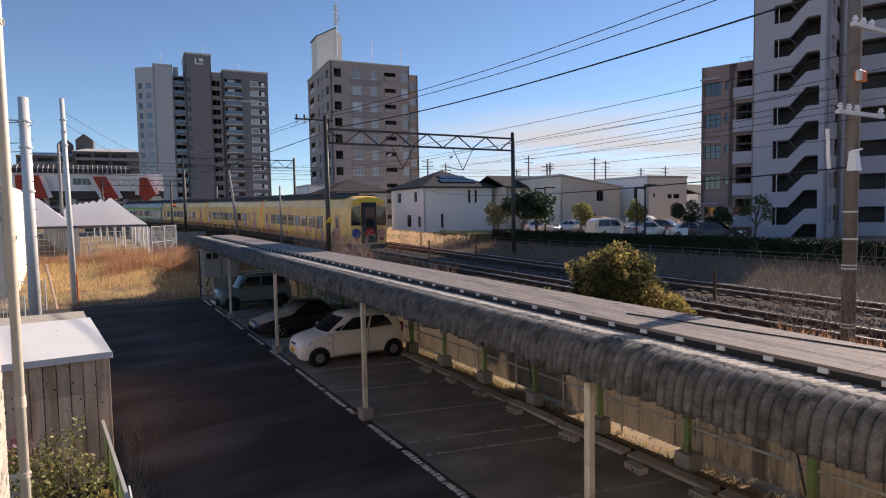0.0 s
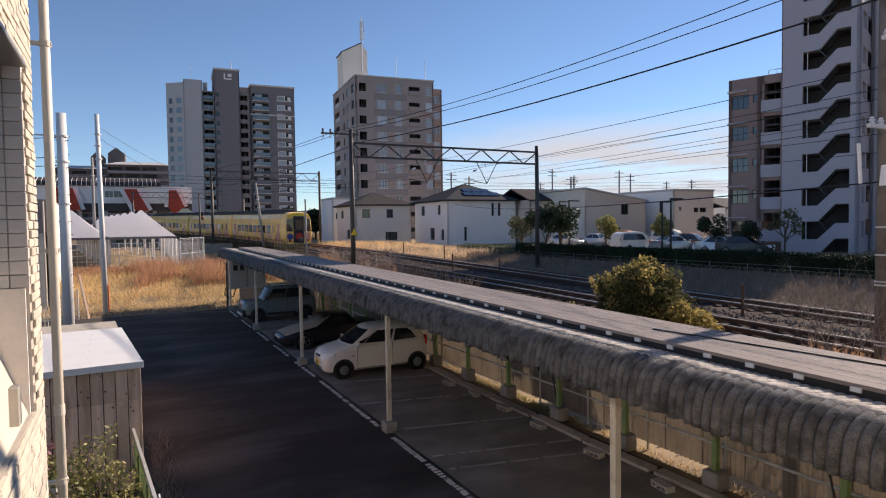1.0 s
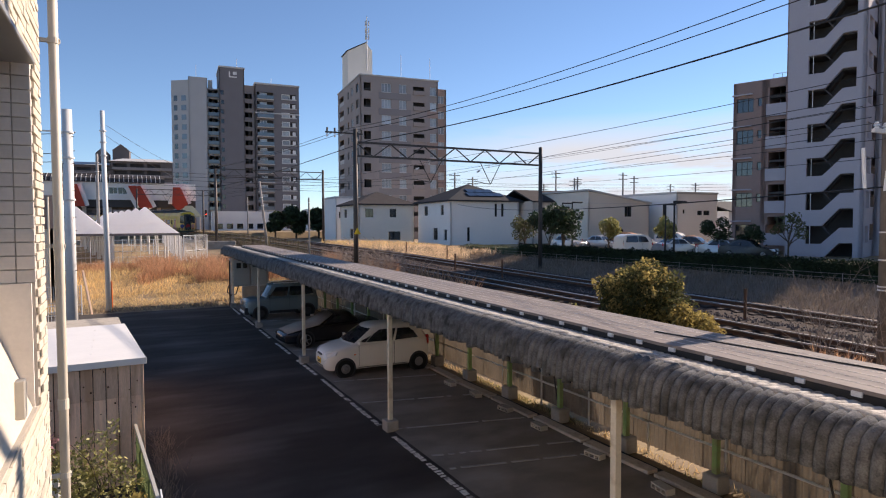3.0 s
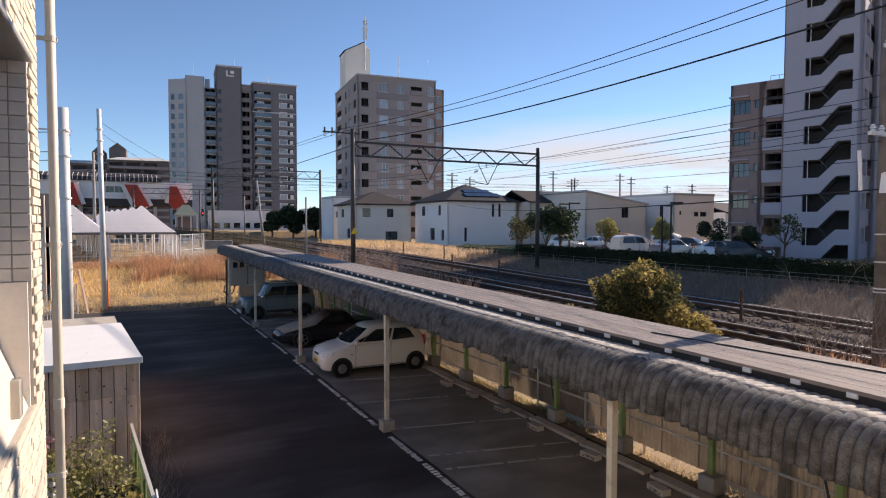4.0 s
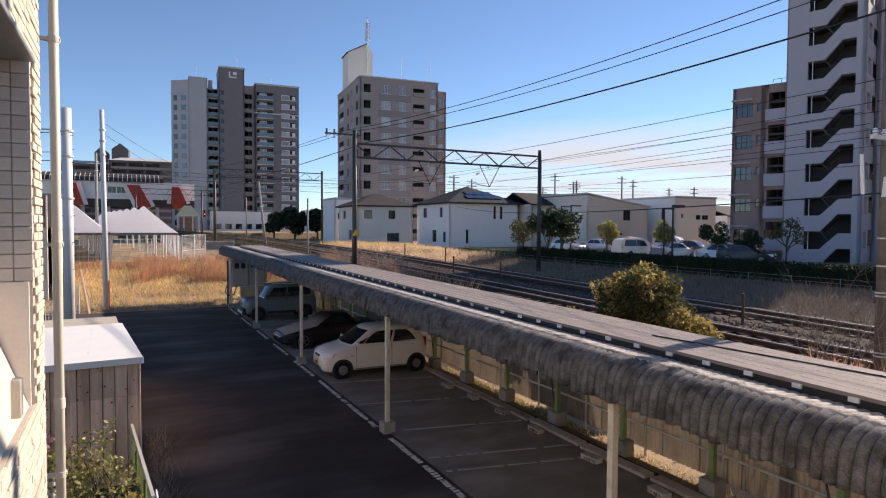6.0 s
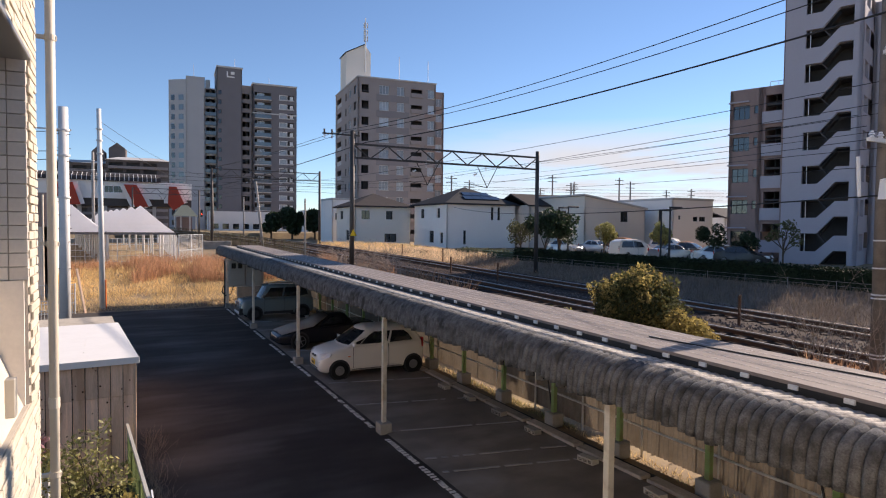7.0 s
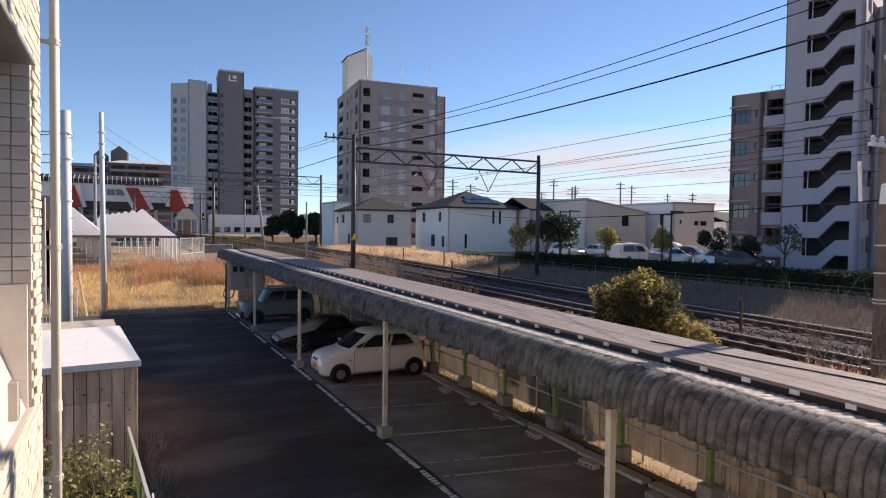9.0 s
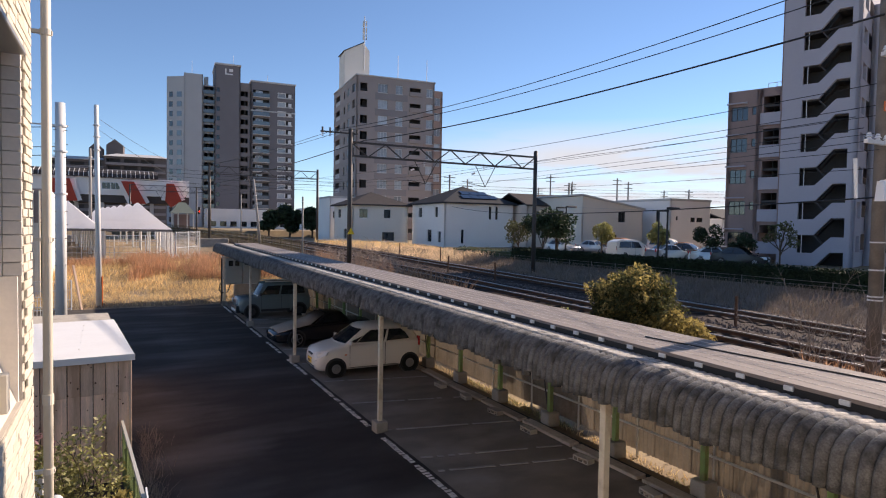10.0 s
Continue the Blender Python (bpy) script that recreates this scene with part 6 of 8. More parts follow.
# ---- cars ----
def car(at, rz, paint, outline, belt, roof_z, width, wheels, wheel_r, side_glass, front_glass, rear_glass, label, plate="plate_yellow", lamps=True, group=""):
    """A car along local +x (nose at x = 0, tail at +x), standing on z = 0, middle at y = 0."""
    t = thing("car", label, "car", group, at=at, rz=rz)

    def half(z):
        if z <= belt:
            return width / 2 - 0.035 * max(0, (0.45 - z)) - 0.02 * max(0.0, (z - 0.65))
        return width / 2 - 0.02 * (belt - 0.65) - (z - belt) / (roof_z - belt) * 0.17 * (width / 1.48)
    bm = bmesh.new()
    cols = 6
    n = len(outline)
    grid = []
    for x, z in outline:
        h = half(z)
        row = []
        for c in range(cols + 1):
            k = c / cols * 2 - 1
            crown = (1 - k * k)
            nose = 0.10 * crown * (1 if x < 0.35 else 0) + 0.06 * crown * (-1 if x > max(p[0] for p in outline) - 0.3 else 0)
            lift = 0.035 * crown if z > 0.62 else 0
            row.append(bm.verts.new((x + 0.1 * (x < 0.35) - nose, k * h, z + lift)))
        grid.append(row)
    for i in range(n):
        a, b = grid[i], grid[(i + 1) % n]
        for c in range(cols):
            bm.faces.new((a[c], a[c + 1], b[c + 1], b[c]))
    for c in (0, cols):
        f = bm.faces.new([g_[c] for g_ in grid])
        bmesh.ops.triangulate(bm, faces=[f])
    body = part("body", bm, paint, t)
    body.data.shade_smooth()
    body.data.set_sharp_from_angle(angle=radians(38))
    bv = body.modifiers.new("bevel", "BEVEL")
    bv.width, bv.segments, bv.limit_method, bv.angle_limit = 0.025, 2, "ANGLE", radians(35)
    for sx_ in (-1, 1):
        for k, poly in enumerate(side_glass):
            bm = bmesh.new()
            a = [bm.verts.new((x, sx_ * (half(z) + 0.004), z)) for x, z in poly]
            b = [bm.verts.new((x, sx_ * (half(z) - 0.03), z)) for x, z in poly]
            bm.faces.new(a); bm.faces.new(b[::-1])
            for i in range(len(a)):
                bm.faces.new((a[i], a[(i + 1) % len(a)], b[(i + 1) % len(a)], b[i]))
            part("side_window", bm, "dark_glass", t, "dark tinted side window")
    for nm, gl in (("windscreen", front_glass), ("rear_window", rear_glass)):
        if not gl:
            continue
        (xa, za), (xb, zb) = gl
        d = Vector((xb - xa, 0, zb - za)).normalized()
        nv = Vector((-d.z, 0, d.x)) * (1 if nm == "windscreen" else -1) * 0.012
        if nv.z < 0:
            nv = -nv
        bm = bmesh.new()
        rings = []
        for x, z, s in ((xa, za, 0.94), (xb, zb, 0.92)):
            h = half(z) * s
            rings.append([(x + nv.x * q, k * h, z + nv.z * q + 0.035 * (1 - k * k)) for q in (1, -1) for k in ((-1, -0.5, 0, 0.5, 1) if q == 1 else (1, 0.5, 0, -0.5, -1))])
        loft(bm, rings)
        part(nm, bm, "dark_glass", t, "dark glass")
    for x in wheels:
        for sx_ in (-1, 1):
            y = sx_ * (width / 2 - 0.09)
            bm = bmesh.new()
            rod(bm, (x, y - 0.1 * sx_, wheel_r), (x, y + 0.075 * sx_, wheel_r), wheel_r * 1.17, seg=28)
            w0 = part("wheel_well", bm, "trim_black", t, "dark wheel arch")
            bm = bmesh.new()
            rod(bm, (x, y - 0.08 * sx_, wheel_r), (x, y + 0.085 * sx_, wheel_r), wheel_r, seg=28)
            w0 = part("tyre", bm, "rubber", t, "black rubber tyre")
            bm = bmesh.new()
            rod(bm, (x, y + 0.07 * sx_, wheel_r), (x, y + 0.092 * sx_, wheel_r), wheel_r * 0.66, wheel_r * 0.6, 24)
            part("rim", bm, "hub", w0, "grey wheel rim")
            bm = bmesh.new()
            for k in range(6):
                a = k * math.pi / 3
                rod(bm, (x + 0.4 * wheel_r * math.cos(a), y + 0.088 * sx_, wheel_r + 0.4 * wheel_r * math.sin(a)), (x + 0.4 * wheel_r * math.cos(a), y + 0.096 * sx_, wheel_r + 0.4 * wheel_r * math.sin(a)), wheel_r * 0.12, seg=8)
            rod(bm, (x, y + 0.088 * sx_, wheel_r), (x, y + 0.1 * sx_, wheel_r), wheel_r * 0.16, seg=12)
            part("hub_cap", bm, "trim_black", w0)
    x_end = max(p[0] for p in outline)
    if lamps:
        nose_z = 0.62
        for sx_ in (-1, 1):
            bm = bmesh.new()
            y0, y1 = sx_ * (width / 2 - 0.34), sx_ * (width / 2 - 0.005)
            loft(bm, [[(0.0, y0, 0.56), (0.08, y1, 0.6), (0.22, y1, 0.79), (0.07, y0, 0.76)], [(0.3, y0, 0.56), (0.4, y1 - 0.02 * sx_, 0.6), (0.5, y1 - 0.02 * sx_, 0.72), (0.4, y0, 0.7)]])
            part("headlight", bm, "lens", t, "clear headlight")
            bm = bmesh.new()
            box(bm, x_end - 0.07, x_end + 0.005, sx_ * (width / 2 - 0.16), sx_ * (width / 2 - 0.045), 0.78, 1.05, bev=0.02)
            part("tail_light", bm, "lamp_red", t, "red tail light")
            bm = bmesh.new()
            box(bm, 1.0, 1.1, sx_ * (width / 2 - 0.06), sx_ * (width / 2 + 0.14), belt, belt + 0.13, bev=0.03)
            part("mirror", bm, paint, t, "door mirror")
            for x in (1.95,):
                bm = bmesh.new()
                box(bm, x, x + 0.14, sx_ * (width / 2 - 0.02), sx_ * (width / 2 + 0.012), belt - 0.1, belt - 0.07)
                part("door_handle", bm, paint, t)
            for x in (1.15, 2.2):
                bm = bmesh.new()
                box(bm, x, x + 0.008, sx_ * (width / 2 - 0.02), sx_ * (width / 2 - 0.008), 0.3, belt - 0.02)
                part("door_gap", bm, "trim_black", t)
        bm = bmesh.new()
        box(bm, -0.012, 0.08, -0.34, 0.34, 0.56, 0.62, bev=0.01)
        box(bm, -0.012, 0.08, -0.4, 0.4, 0.2, 0.32, bev=0.01)
        part("grille", bm, "trim_black", t)
        bm = bmesh.new()
        box(bm, -0.025, 0.0, -0.165, 0.165, 0.36, 0.52, bev=0.004)
        pl = part("number_plate", bm, plate, t, "yellow number plate")
        bm = bmesh.new()
        for y in (-0.1, -0.03, 0.04, 0.11):
            box(bm, -0.029, -0.025, y - 0.02, y + 0.02, 0.39, 0.46)
        part("plate_bars", bm, "trim_black", pl)
    return t


def station_value(table, x):
    return float(np.interp(x, [p[0] for p in table], [p[1] for p in table]))


def near_car(at, rz, paint, label, L, W_, top, plan, zb, cabin, wheels, wheel_r, panes, glass="dark_glass", rim="hub", spokes=False, rim_r=0.6):
    """A car along local +x (nose at x = 0): a smooth lofted body with a glazed cabin frustum on it.
    cabin: belt z, roof z, belt (front middle, front corner, rear), half width there, roof (front middle, front corner, rear), half width there."""
    t = thing("car", label, "car", at=at, rz=rz)
    xs = sorted({0.0, 0.03, 0.1, 0.22, 0.4, 0.6, 0.85, 1.1, *np.arange(1.4, L - 0.5, 0.35).round(2), L - 0.42, L - 0.2, L - 0.08, L - 0.02, L})
    rings = []
    for x in xs:
        w, zt = station_value(plan, x) * W_ / 2, station_value(top, x)
        end = min(1.0, x / 0.12, (L - x) / 0.12)
        lo = zb + 0.10 * (1 - end)
        half = [(0.55, lo), (0.9, lo + 0.01), (0.985, lo + 0.1), (1.0, 0.42), (1.0, 0.56), (0.985, zt - 0.16), (0.955, zt - 0.05), (0.88, zt), (0.5, zt + 0.025), (0.0, zt + 0.035)]
        ring = [(x, -w * a, z) for a, z in half] + [(x, w * a, z) for a, z in half[-2::-1]]
        rings.append(ring)
    bm = bmesh.new()
    loft(bm, rings)
    body = part("body", bm, paint, t, smooth=True)
    sub = body.modifiers.new("round", "SUBSURF")
    sub.levels = sub.render_levels = 1
    zb_, zr, (fm, fc, re), hw, (rfm, rfc, rre), rw = cabin
    low = [(fm, 0.0), (fm + (fc - fm) * 0.3, hw * 0.55), (fc, hw), (re - 0.1, hw), (re, hw * 0.8), (re + 0.02, 0)]
    high = [(rfm, 0.0), (rfm + (rfc - rfm) * 0.3, rw * 0.55), (rfc, rw), (rre - 0.1, rw), (rre, rw * 0.8), (rre + 0.02, 0)]

    def loop(pts, z, crown=0.0, bulge=0.0):
        full = [(x, y) for x, y in pts] + [(x, -y) for x, y in pts[-2:0:-1]]
        return [(x, y, z + crown * (1 - (y / hw) ** 2)) for x, y in full]
    bm = bmesh.new()
    mid = [((a[0] + b[0]) / 2, (a[1] + b[1]) / 2 * 1.025) for a, b in zip(low, high)]
    cx = (rfm + rre) / 2
    inner = [(cx + (x - cx) * 0.82, y * 0.8) for x, y in high]
    inner2 = [(cx + (x - cx) * 0.4, y * 0.4) for x, y in high]
    loft(bm, [loop(low, zb_ - 0.04), loop(mid, zb_ - 0.04 + (zr + 0.02 - zb_) / 2), loop(high, zr - 0.02, 0.02), loop(inner, zr + 0.025, 0.03), loop(inner2, zr + 0.04, 0.03)])
    cab = part("cabin", bm, paint, t, "cabin shell with pillars and roof", True)
    cab.data.set_sharp_from_angle(angle=radians(60))

    def side_point(u, v, sgn, out):
        """u along the side from the front corner to the rear, v from belt to roof."""
        xl, xh = fc + (re - 0.1 - fc) * u, rfc + (rre - 0.1 - rfc) * u
        y = hw + (rw - hw) * v + 0.0125 * (hw + rw) * (1 - abs(2 * v - 1))
        return (xl + (xh - xl) * v, sgn * (y + out), zb_ - 0.04 + (zr + 0.02 - zb_) * v)
    for sgn in (-1, 1):
        for poly in panes:
            bm = bmesh.new()
            pts = []
            for (u0, v0), (u1, v1) in zip(poly, poly[1:] + poly[:1]):
                for q in (0.0, 0.5):
                    pts.append((u0 + (u1 - u0) * q, v0 + (v1 - v0) * q))
            loft(bm, [[side_point(u, v, sgn, 0.010) for u, v in pts], [side_point(u, v, sgn, -0.02) for u, v in pts]])
            part("side_window", bm, glass, t, "dark side window")
    for nm, e0, e1, lab in (("windscreen", 0, 1, "dark windscreen"), ("rear_window", 1, 0, "dark rear window")):
        bm = bmesh.new()
        grid = []
        for off in (0.012, -0.015):
            for v in ((0.1, 0.5, 0.93) if off > 0 else (0.93, 0.5, 0.1)):
                row = []
                for a in (-0.93, -0.55, 0.0, 0.55, 0.93):
                    if nm == "windscreen":
                        xl, xh = np.interp(abs(a), [0, 0.55, 1], [p[0] for p in low[:3]]), np.interp(abs(a), [0, 0.55, 1], [p[0] for p in high[:3]])
                        x = xl + (xh - xl) * v - off
                    else:
                        x = re + (rre - re) * v + off + 0.02 * (1 - abs(a)) - 0.012 * (abs(a) > 0.9)
                        a *= 0.84
                    y = (hw + (rw - hw) * v) * a * (1 + 0.025 * (1 - abs(2 * v - 1)))
                    row.append((float(x), y, zb_ - 0.04 + (zr + 0.02 - zb_) * v + off * 0.8))
                grid.append(row)
        loft(bm, [list(c) for c in zip(*grid)])
        part(nm, bm, glass, t, lab, False)
    for x in wheels:
        for sgn in (-1, 1):
            y = sgn * W_ / 2
            bm = bmesh.new()
            rod(bm, (x, y - 0.2 * sgn, wheel_r + 0.01), (x, y + 0.006 * sgn, wheel_r + 0.01), wheel_r * 1.16, seg=32)
            part("wheel_arch", bm, "trim_black", t, "dark wheel arch")
            bm = bmesh.new()
            rings = []
            for off, r in ((-0.14, 0.9), (-0.12, 1.0), (-0.01, 1.0), (0.012, 0.93), (0.014, rim_r + 0.02)):
                rings.append([(x + wheel_r * r * math.cos(a * math.pi / 16), y + off * sgn, wheel_r + wheel_r * r * math.sin(a * math.pi / 16)) for a in range(32)])
            loft(bm, rings)
            ty = part("tyre", bm, "rubber", t, "black rubber tyre", True)
            ty.data.set_sharp_from_angle(angle=radians(40))
            bm = bmesh.new()
            if spokes:
                for k in range(5):
                    a = k * 2 * math.pi / 5 + 0.3
                    c, d = math.cos(a) * wheel_r, math.sin(a) * wheel_r
                    beam(bm, (x + 0.1 * c, y + 0.02 * sgn, wheel_r + 0.1 * d), (x + rim_r * c, y + 0.018 * sgn, wheel_r + rim_r * d), 0.045, 0.02)
                for a in range(24):
                    p, q = a * math.pi / 12, (a + 1) * math.pi / 12
                    beam(bm, (x + rim_r * wheel_r * math.cos(p), y + 0.018 * sgn, wheel_r + rim_r * wheel_r * math.sin(p)), (x + rim_r * wheel_r * math.cos(q), y + 0.018 * sgn, wheel_r + rim_r * wheel_r * math.sin(q)), 0.02, 0.02)
                rod(bm, (x, y + 0.005 * sgn, wheel_r), (x, y + 0.03 * sgn, wheel_r), wheel_r * 0.17, seg=14)
            else:
                rod(bm, (x, y + 0.006 * sgn, wheel_r), (x, y + 0.019 * sgn, wheel_r), wheel_r * rim_r, wheel_r * rim_r * 0.9, 28)
                rod(bm, (x, y + 0.018 * sgn, wheel_r), (x, y + 0.034 * sgn, wheel_r), wheel_r * 0.3, wheel_r * 0.24, 20)
            part("rim", bm, rim, ty, "grey wheel rim")
    return t


def side_cut(parent, name, x0, x1, z0, z1, W_, material, out=0.004, label=""):
    """A thin piece let into each side of a car."""
    for sgn in (-1, 1):
        bm = bmesh.new()
        box(bm, x0, x1, sgn * (W_ / 2 - 0.03), sgn * (W_ / 2 + out), z0, z1)
        part(name, bm, material, parent, label)


def front_piece(parent, name, y0, y1, z0, z1, x, depth, material, label="", bev=0.01):
    bm = bmesh.new()
    box(bm, x, x + depth, y0, y1, z0, z1, bev=bev)
    return part(name, bm, material, parent, label)


def plate(parent, x, z, material, label):
    pl = front_piece(parent, "number_plate", -0.165, 0.165, z, z + 0.16, x, 0.03, material, label, 0.004)
    bm = bmesh.new()
    for y in (-0.1, -0.03, 0.04, 0.11):
        box(bm, x - 0.004, x, y - 0.02, y + 0.02, z + 0.03, z + 0.1)
    part("plate_bars", bm, "trim_black", pl)


# white hatchback
HW = 1.475
hb = near_car((5.10, 18.12, 0.02), -0.8, "car_white", "small white hatchback parked under the carport", 3.40, HW,
              [(0, 0.60), (0.03, 0.66), (0.1, 0.74), (0.22, 0.81), (0.4, 0.87), (0.6, 0.92), (0.85, 0.965), (1.1, 0.97), (2.2, 1.0), (3.0, 1.03), (3.3, 1.03), (3.38, 0.98), (3.4, 0.9)],
              [(0, 0.62), (0.03, 0.74), (0.1, 0.86), (0.22, 0.93), (0.4, 0.97), (0.7, 1.0), (2.9, 1.0), (3.2, 0.965), (3.36, 0.88), (3.4, 0.8)], 0.19,
              (1.0, 1.44, (0.70, 0.86, 3.36), 0.685, (1.38, 1.52, 3.10), 0.55), (0.60, 2.99), 0.275,
              [[(0.02, 0.16), (0.13, 0.12), (0.13, 0.52)], [(0.145, 0.12), (0.52, 0.1), (0.52, 0.86), (0.19, 0.86), (0.145, 0.62)], [(0.56, 0.1), (0.90, 0.16), (0.87, 0.6), (0.80, 0.84), (0.56, 0.86)]], rim_r=0.55)
side_cut(hb, "door_gap", 1.02, 1.028, 0.32, 0.95, HW, "trim_black", 0.002)
side_cut(hb, "door_gap", 2.16, 2.168, 0.3, 0.98, HW, "trim_black", 0.002)
side_cut(hb, "door_handle", 1.94, 2.08, 0.86, 0.89, HW, "car_white", 0.02)
side_cut(hb, "sill_gap", 1.0, 2.6, 0.27, 0.278, HW, "trim_black", 0.002)
side_cut(hb, "side_marker", 0.86, 0.93, 0.66, 0.69, HW, "orange", 0.006, "amber side repeater")
for sgn in (-1, 1):
    bm = bmesh.new()
    loft(bm, [[(-0.005, sgn * 0.38, 0.60), (0.06, sgn * 0.60, 0.61), (0.28, sgn * 0.735, 0.70), (0.34, sgn * 0.725, 0.80), (0.16, sgn * 0.58, 0.81), (0.05, sgn * 0.42, 0.76)],
              [(0.15, sgn * 0.38, 0.62), (0.2, sgn * 0.56, 0.63), (0.38, sgn * 0.66, 0.70), (0.42, sgn * 0.65, 0.78), (0.28, sgn * 0.54, 0.78), (0.2, sgn * 0.42, 0.72)]])
    part("headlight", bm, "lens", hb, "clear headlight")
    bm = bmesh.new()
    loft(bm, [[(0.98, sgn * 0.72, 0.98), (1.0, sgn * 0.86, 0.99), (1.0, sgn * 0.88, 1.09), (0.98, sgn * 0.74, 1.08)], [(1.08, sgn * 0.72, 0.98), (1.06, sgn * 0.86, 0.99), (1.06, sgn * 0.88, 1.09), (1.08, sgn * 0.74, 1.08)]])
    part("mirror", bm, "car_white", hb, "white door mirror")
    bm = bmesh.new()
    box(bm, 3.31, 3.385, sgn * 0.52, sgn * 0.665, 0.78, 1.08, bev=0.02)
    part("tail_light", bm, "lamp_red", hb, "red tail light")
front_piece(hb, "grille", -0.2, 0.2, 0.645, 0.695, -0.005, 0.06, "trim_black", "narrow black grille")
for z in (0.27, 0.33):
    front_piece(hb, "lower_intake", -0.40, 0.40, z, z + 0.035, -0.012, 0.1, "trim_black", "black bumper intake")
plate(hb, -0.02, 0.40, "plate_yellow", "yellow number plate")
# boxy teal car
SW = 1.475
suv = near_car((4.9, 30.7, 0.02), 1.0, "car_teal", "boxy dull teal kei car parked under the carport", 3.55, SW,
               [(0, 0.84), (0.03, 0.92), (0.1, 0.98), (0.22, 1.01), (0.6, 1.04), (0.85, 1.05), (2.5, 1.08), (3.4, 1.08), (3.55, 1.0)],
               [(0, 0.8), (0.03, 0.9), (0.1, 0.96), (0.3, 1.0), (3.3, 1.0), (3.5, 0.95), (3.55, 0.88)], 0.26,
               (1.08, 1.66, (0.86, 0.95, 3.5), 0.70, (1.2, 1.28, 3.38), 0.62), (0.68, 2.98), 0.32,
               [[(0.05, 0.14), (0.40, 0.12), (0.40, 0.84), (0.10, 0.84)], [(0.44, 0.12), (0.74, 0.12), (0.74, 0.84), (0.44, 0.84)], [(0.78, 0.14), (0.95, 0.2), (0.94, 0.8), (0.78, 0.84)]], rim="trim_black", spokes=False)
front_piece(suv, "bumper_guard", -0.70, 0.70, 0.28, 0.62, -0.05, 0.2, "trim_black", "black plastic bumper", 0.03)
front_piece(suv, "skid_plate", -0.5, 0.5, 0.34, 0.46, -0.07, 0.1, "porcelain", "pale bumper insert")
front_piece(suv, "front_grille", -0.42, 0.42, 0.74, 0.86, -0.02, 0.1, "trim_black")
side_cut(suv, "side_cladding", 1.1, 2.5, 0.3, 0.42, SW, "trim_black", 0.012, "black side cladding")
side_cut(suv, "door_gap", 1.12, 1.128, 0.42, 1.05, SW, "trim_black", 0.002)
side_cut(suv, "door_gap", 2.08, 2.088, 0.42, 1.05, SW, "trim_black", 0.002)
for y in (-0.54, 0.54):
    bm = bmesh.new()
    rod(bm, (-0.02, y, 0.80), (0.1, y, 0.80), 0.1, seg=20)
    part("round_headlight", bm, "lens", suv, "round clear headlight")
    bm = bmesh.new()
    beam(bm, (1.35, y, 1.73), (3.25, y, 1.73), 0.035, 0.05)
    part("roof_rail", bm, "galv", suv, "pale roof rail")
    bm = bmesh.new()
    box(bm, 1.02, 1.12, math.copysign(0.72, y), math.copysign(0.9, y), 1.06, 1.22, bev=0.03)
    part("mirror", bm, "trim_black", suv, "black door mirror")
# low sports car
RW = 1.67
rc = near_car((4.95, 23.1, 0.02), 2.0, "car_dark", "low black sports car with a dusty cover over its bonnet", 3.95, RW,
              [(0, 0.42), (0.03, 0.46), (0.1, 0.52), (0.22, 0.56), (0.6, 0.66), (1.1, 0.76), (1.6, 0.80), (2.6, 0.84), (3.3, 0.86), (3.85, 0.82), (3.95, 0.7)],
              [(0, 0.6), (0.03, 0.72), (0.1, 0.84), (0.3, 0.94), (0.7, 1.0), (3.3, 1.0), (3.7, 0.95), (3.95, 0.8)], 0.16,
              (0.83, 1.17, (1.34, 1.5, 3.05), 0.70, (1.92, 2.02, 2.7), 0.55), (0.80, 3.1), 0.30,
              [[(0.06, 0.2), (0.75, 0.14), (0.68, 0.84), (0.14, 0.84)]], rim="hub", spokes=True, rim_r=0.68)
bm = bmesh.new()
loft(bm, [[(0.16, -0.66, 0.56), (0.12, 0.0, 0.60), (0.16, 0.66, 0.56), (0.18, 0.66, 0.585), (0.14, 0, 0.625), (0.18, -0.66, 0.585)], [(0.75, -0.74, 0.70), (0.75, 0.0, 0.745), (0.75, 0.74, 0.70), (0.75, 0.73, 0.73), (0.75, 0, 0.775), (0.75, -0.73, 0.73)],
          [(1.35, -0.72, 0.80), (1.35, 0.0, 0.85), (1.35, 0.72, 0.80), (1.35, 0.71, 0.84), (1.35, 0, 0.885), (1.35, -0.71, 0.84)], [(1.93, -0.56, 1.16), (1.88, 0, 1.2), (1.93, 0.56, 1.16), (1.94, 0.55, 1.19), (1.89, 0, 1.23), (1.94, -0.55, 1.19)]])
part("bonnet_cover", bm, "car_tan", rc, "dusty tan cover over bonnet and windscreen", True)


def arch(x, r, z=0.2, n=7):
    return [(x + r * math.cos(a), z + r * math.sin(a)) for a in [math.pi * i / n for i in range(n + 1)]]


sedan = [(0.02, 0.25), (0.0, 0.5), (0.15, 0.7), (1.0, 0.86), (1.35, 0.92), (1.9, 1.38), (2.4, 1.48), (3.0, 1.46), (3.7, 1.02), (4.2, 0.95), (4.35, 0.6), (4.3, 0.26)] + arch(3.45, 0.33, 0.22) + [(2.2, 0.2)] + arch(0.85, 0.33, 0.22)
van = [(0.02, 0.25), (0.0, 0.6), (0.25, 0.95), (0.9, 1.08), (1.5, 1.7), (2.0, 1.82), (3.9, 1.82), (4.3, 1.6), (4.4, 0.9), (4.35, 0.28)] + arch(3.5, 0.33, 0.22) + [(2.2, 0.22)] + arch(0.85, 0.33, 0.22)
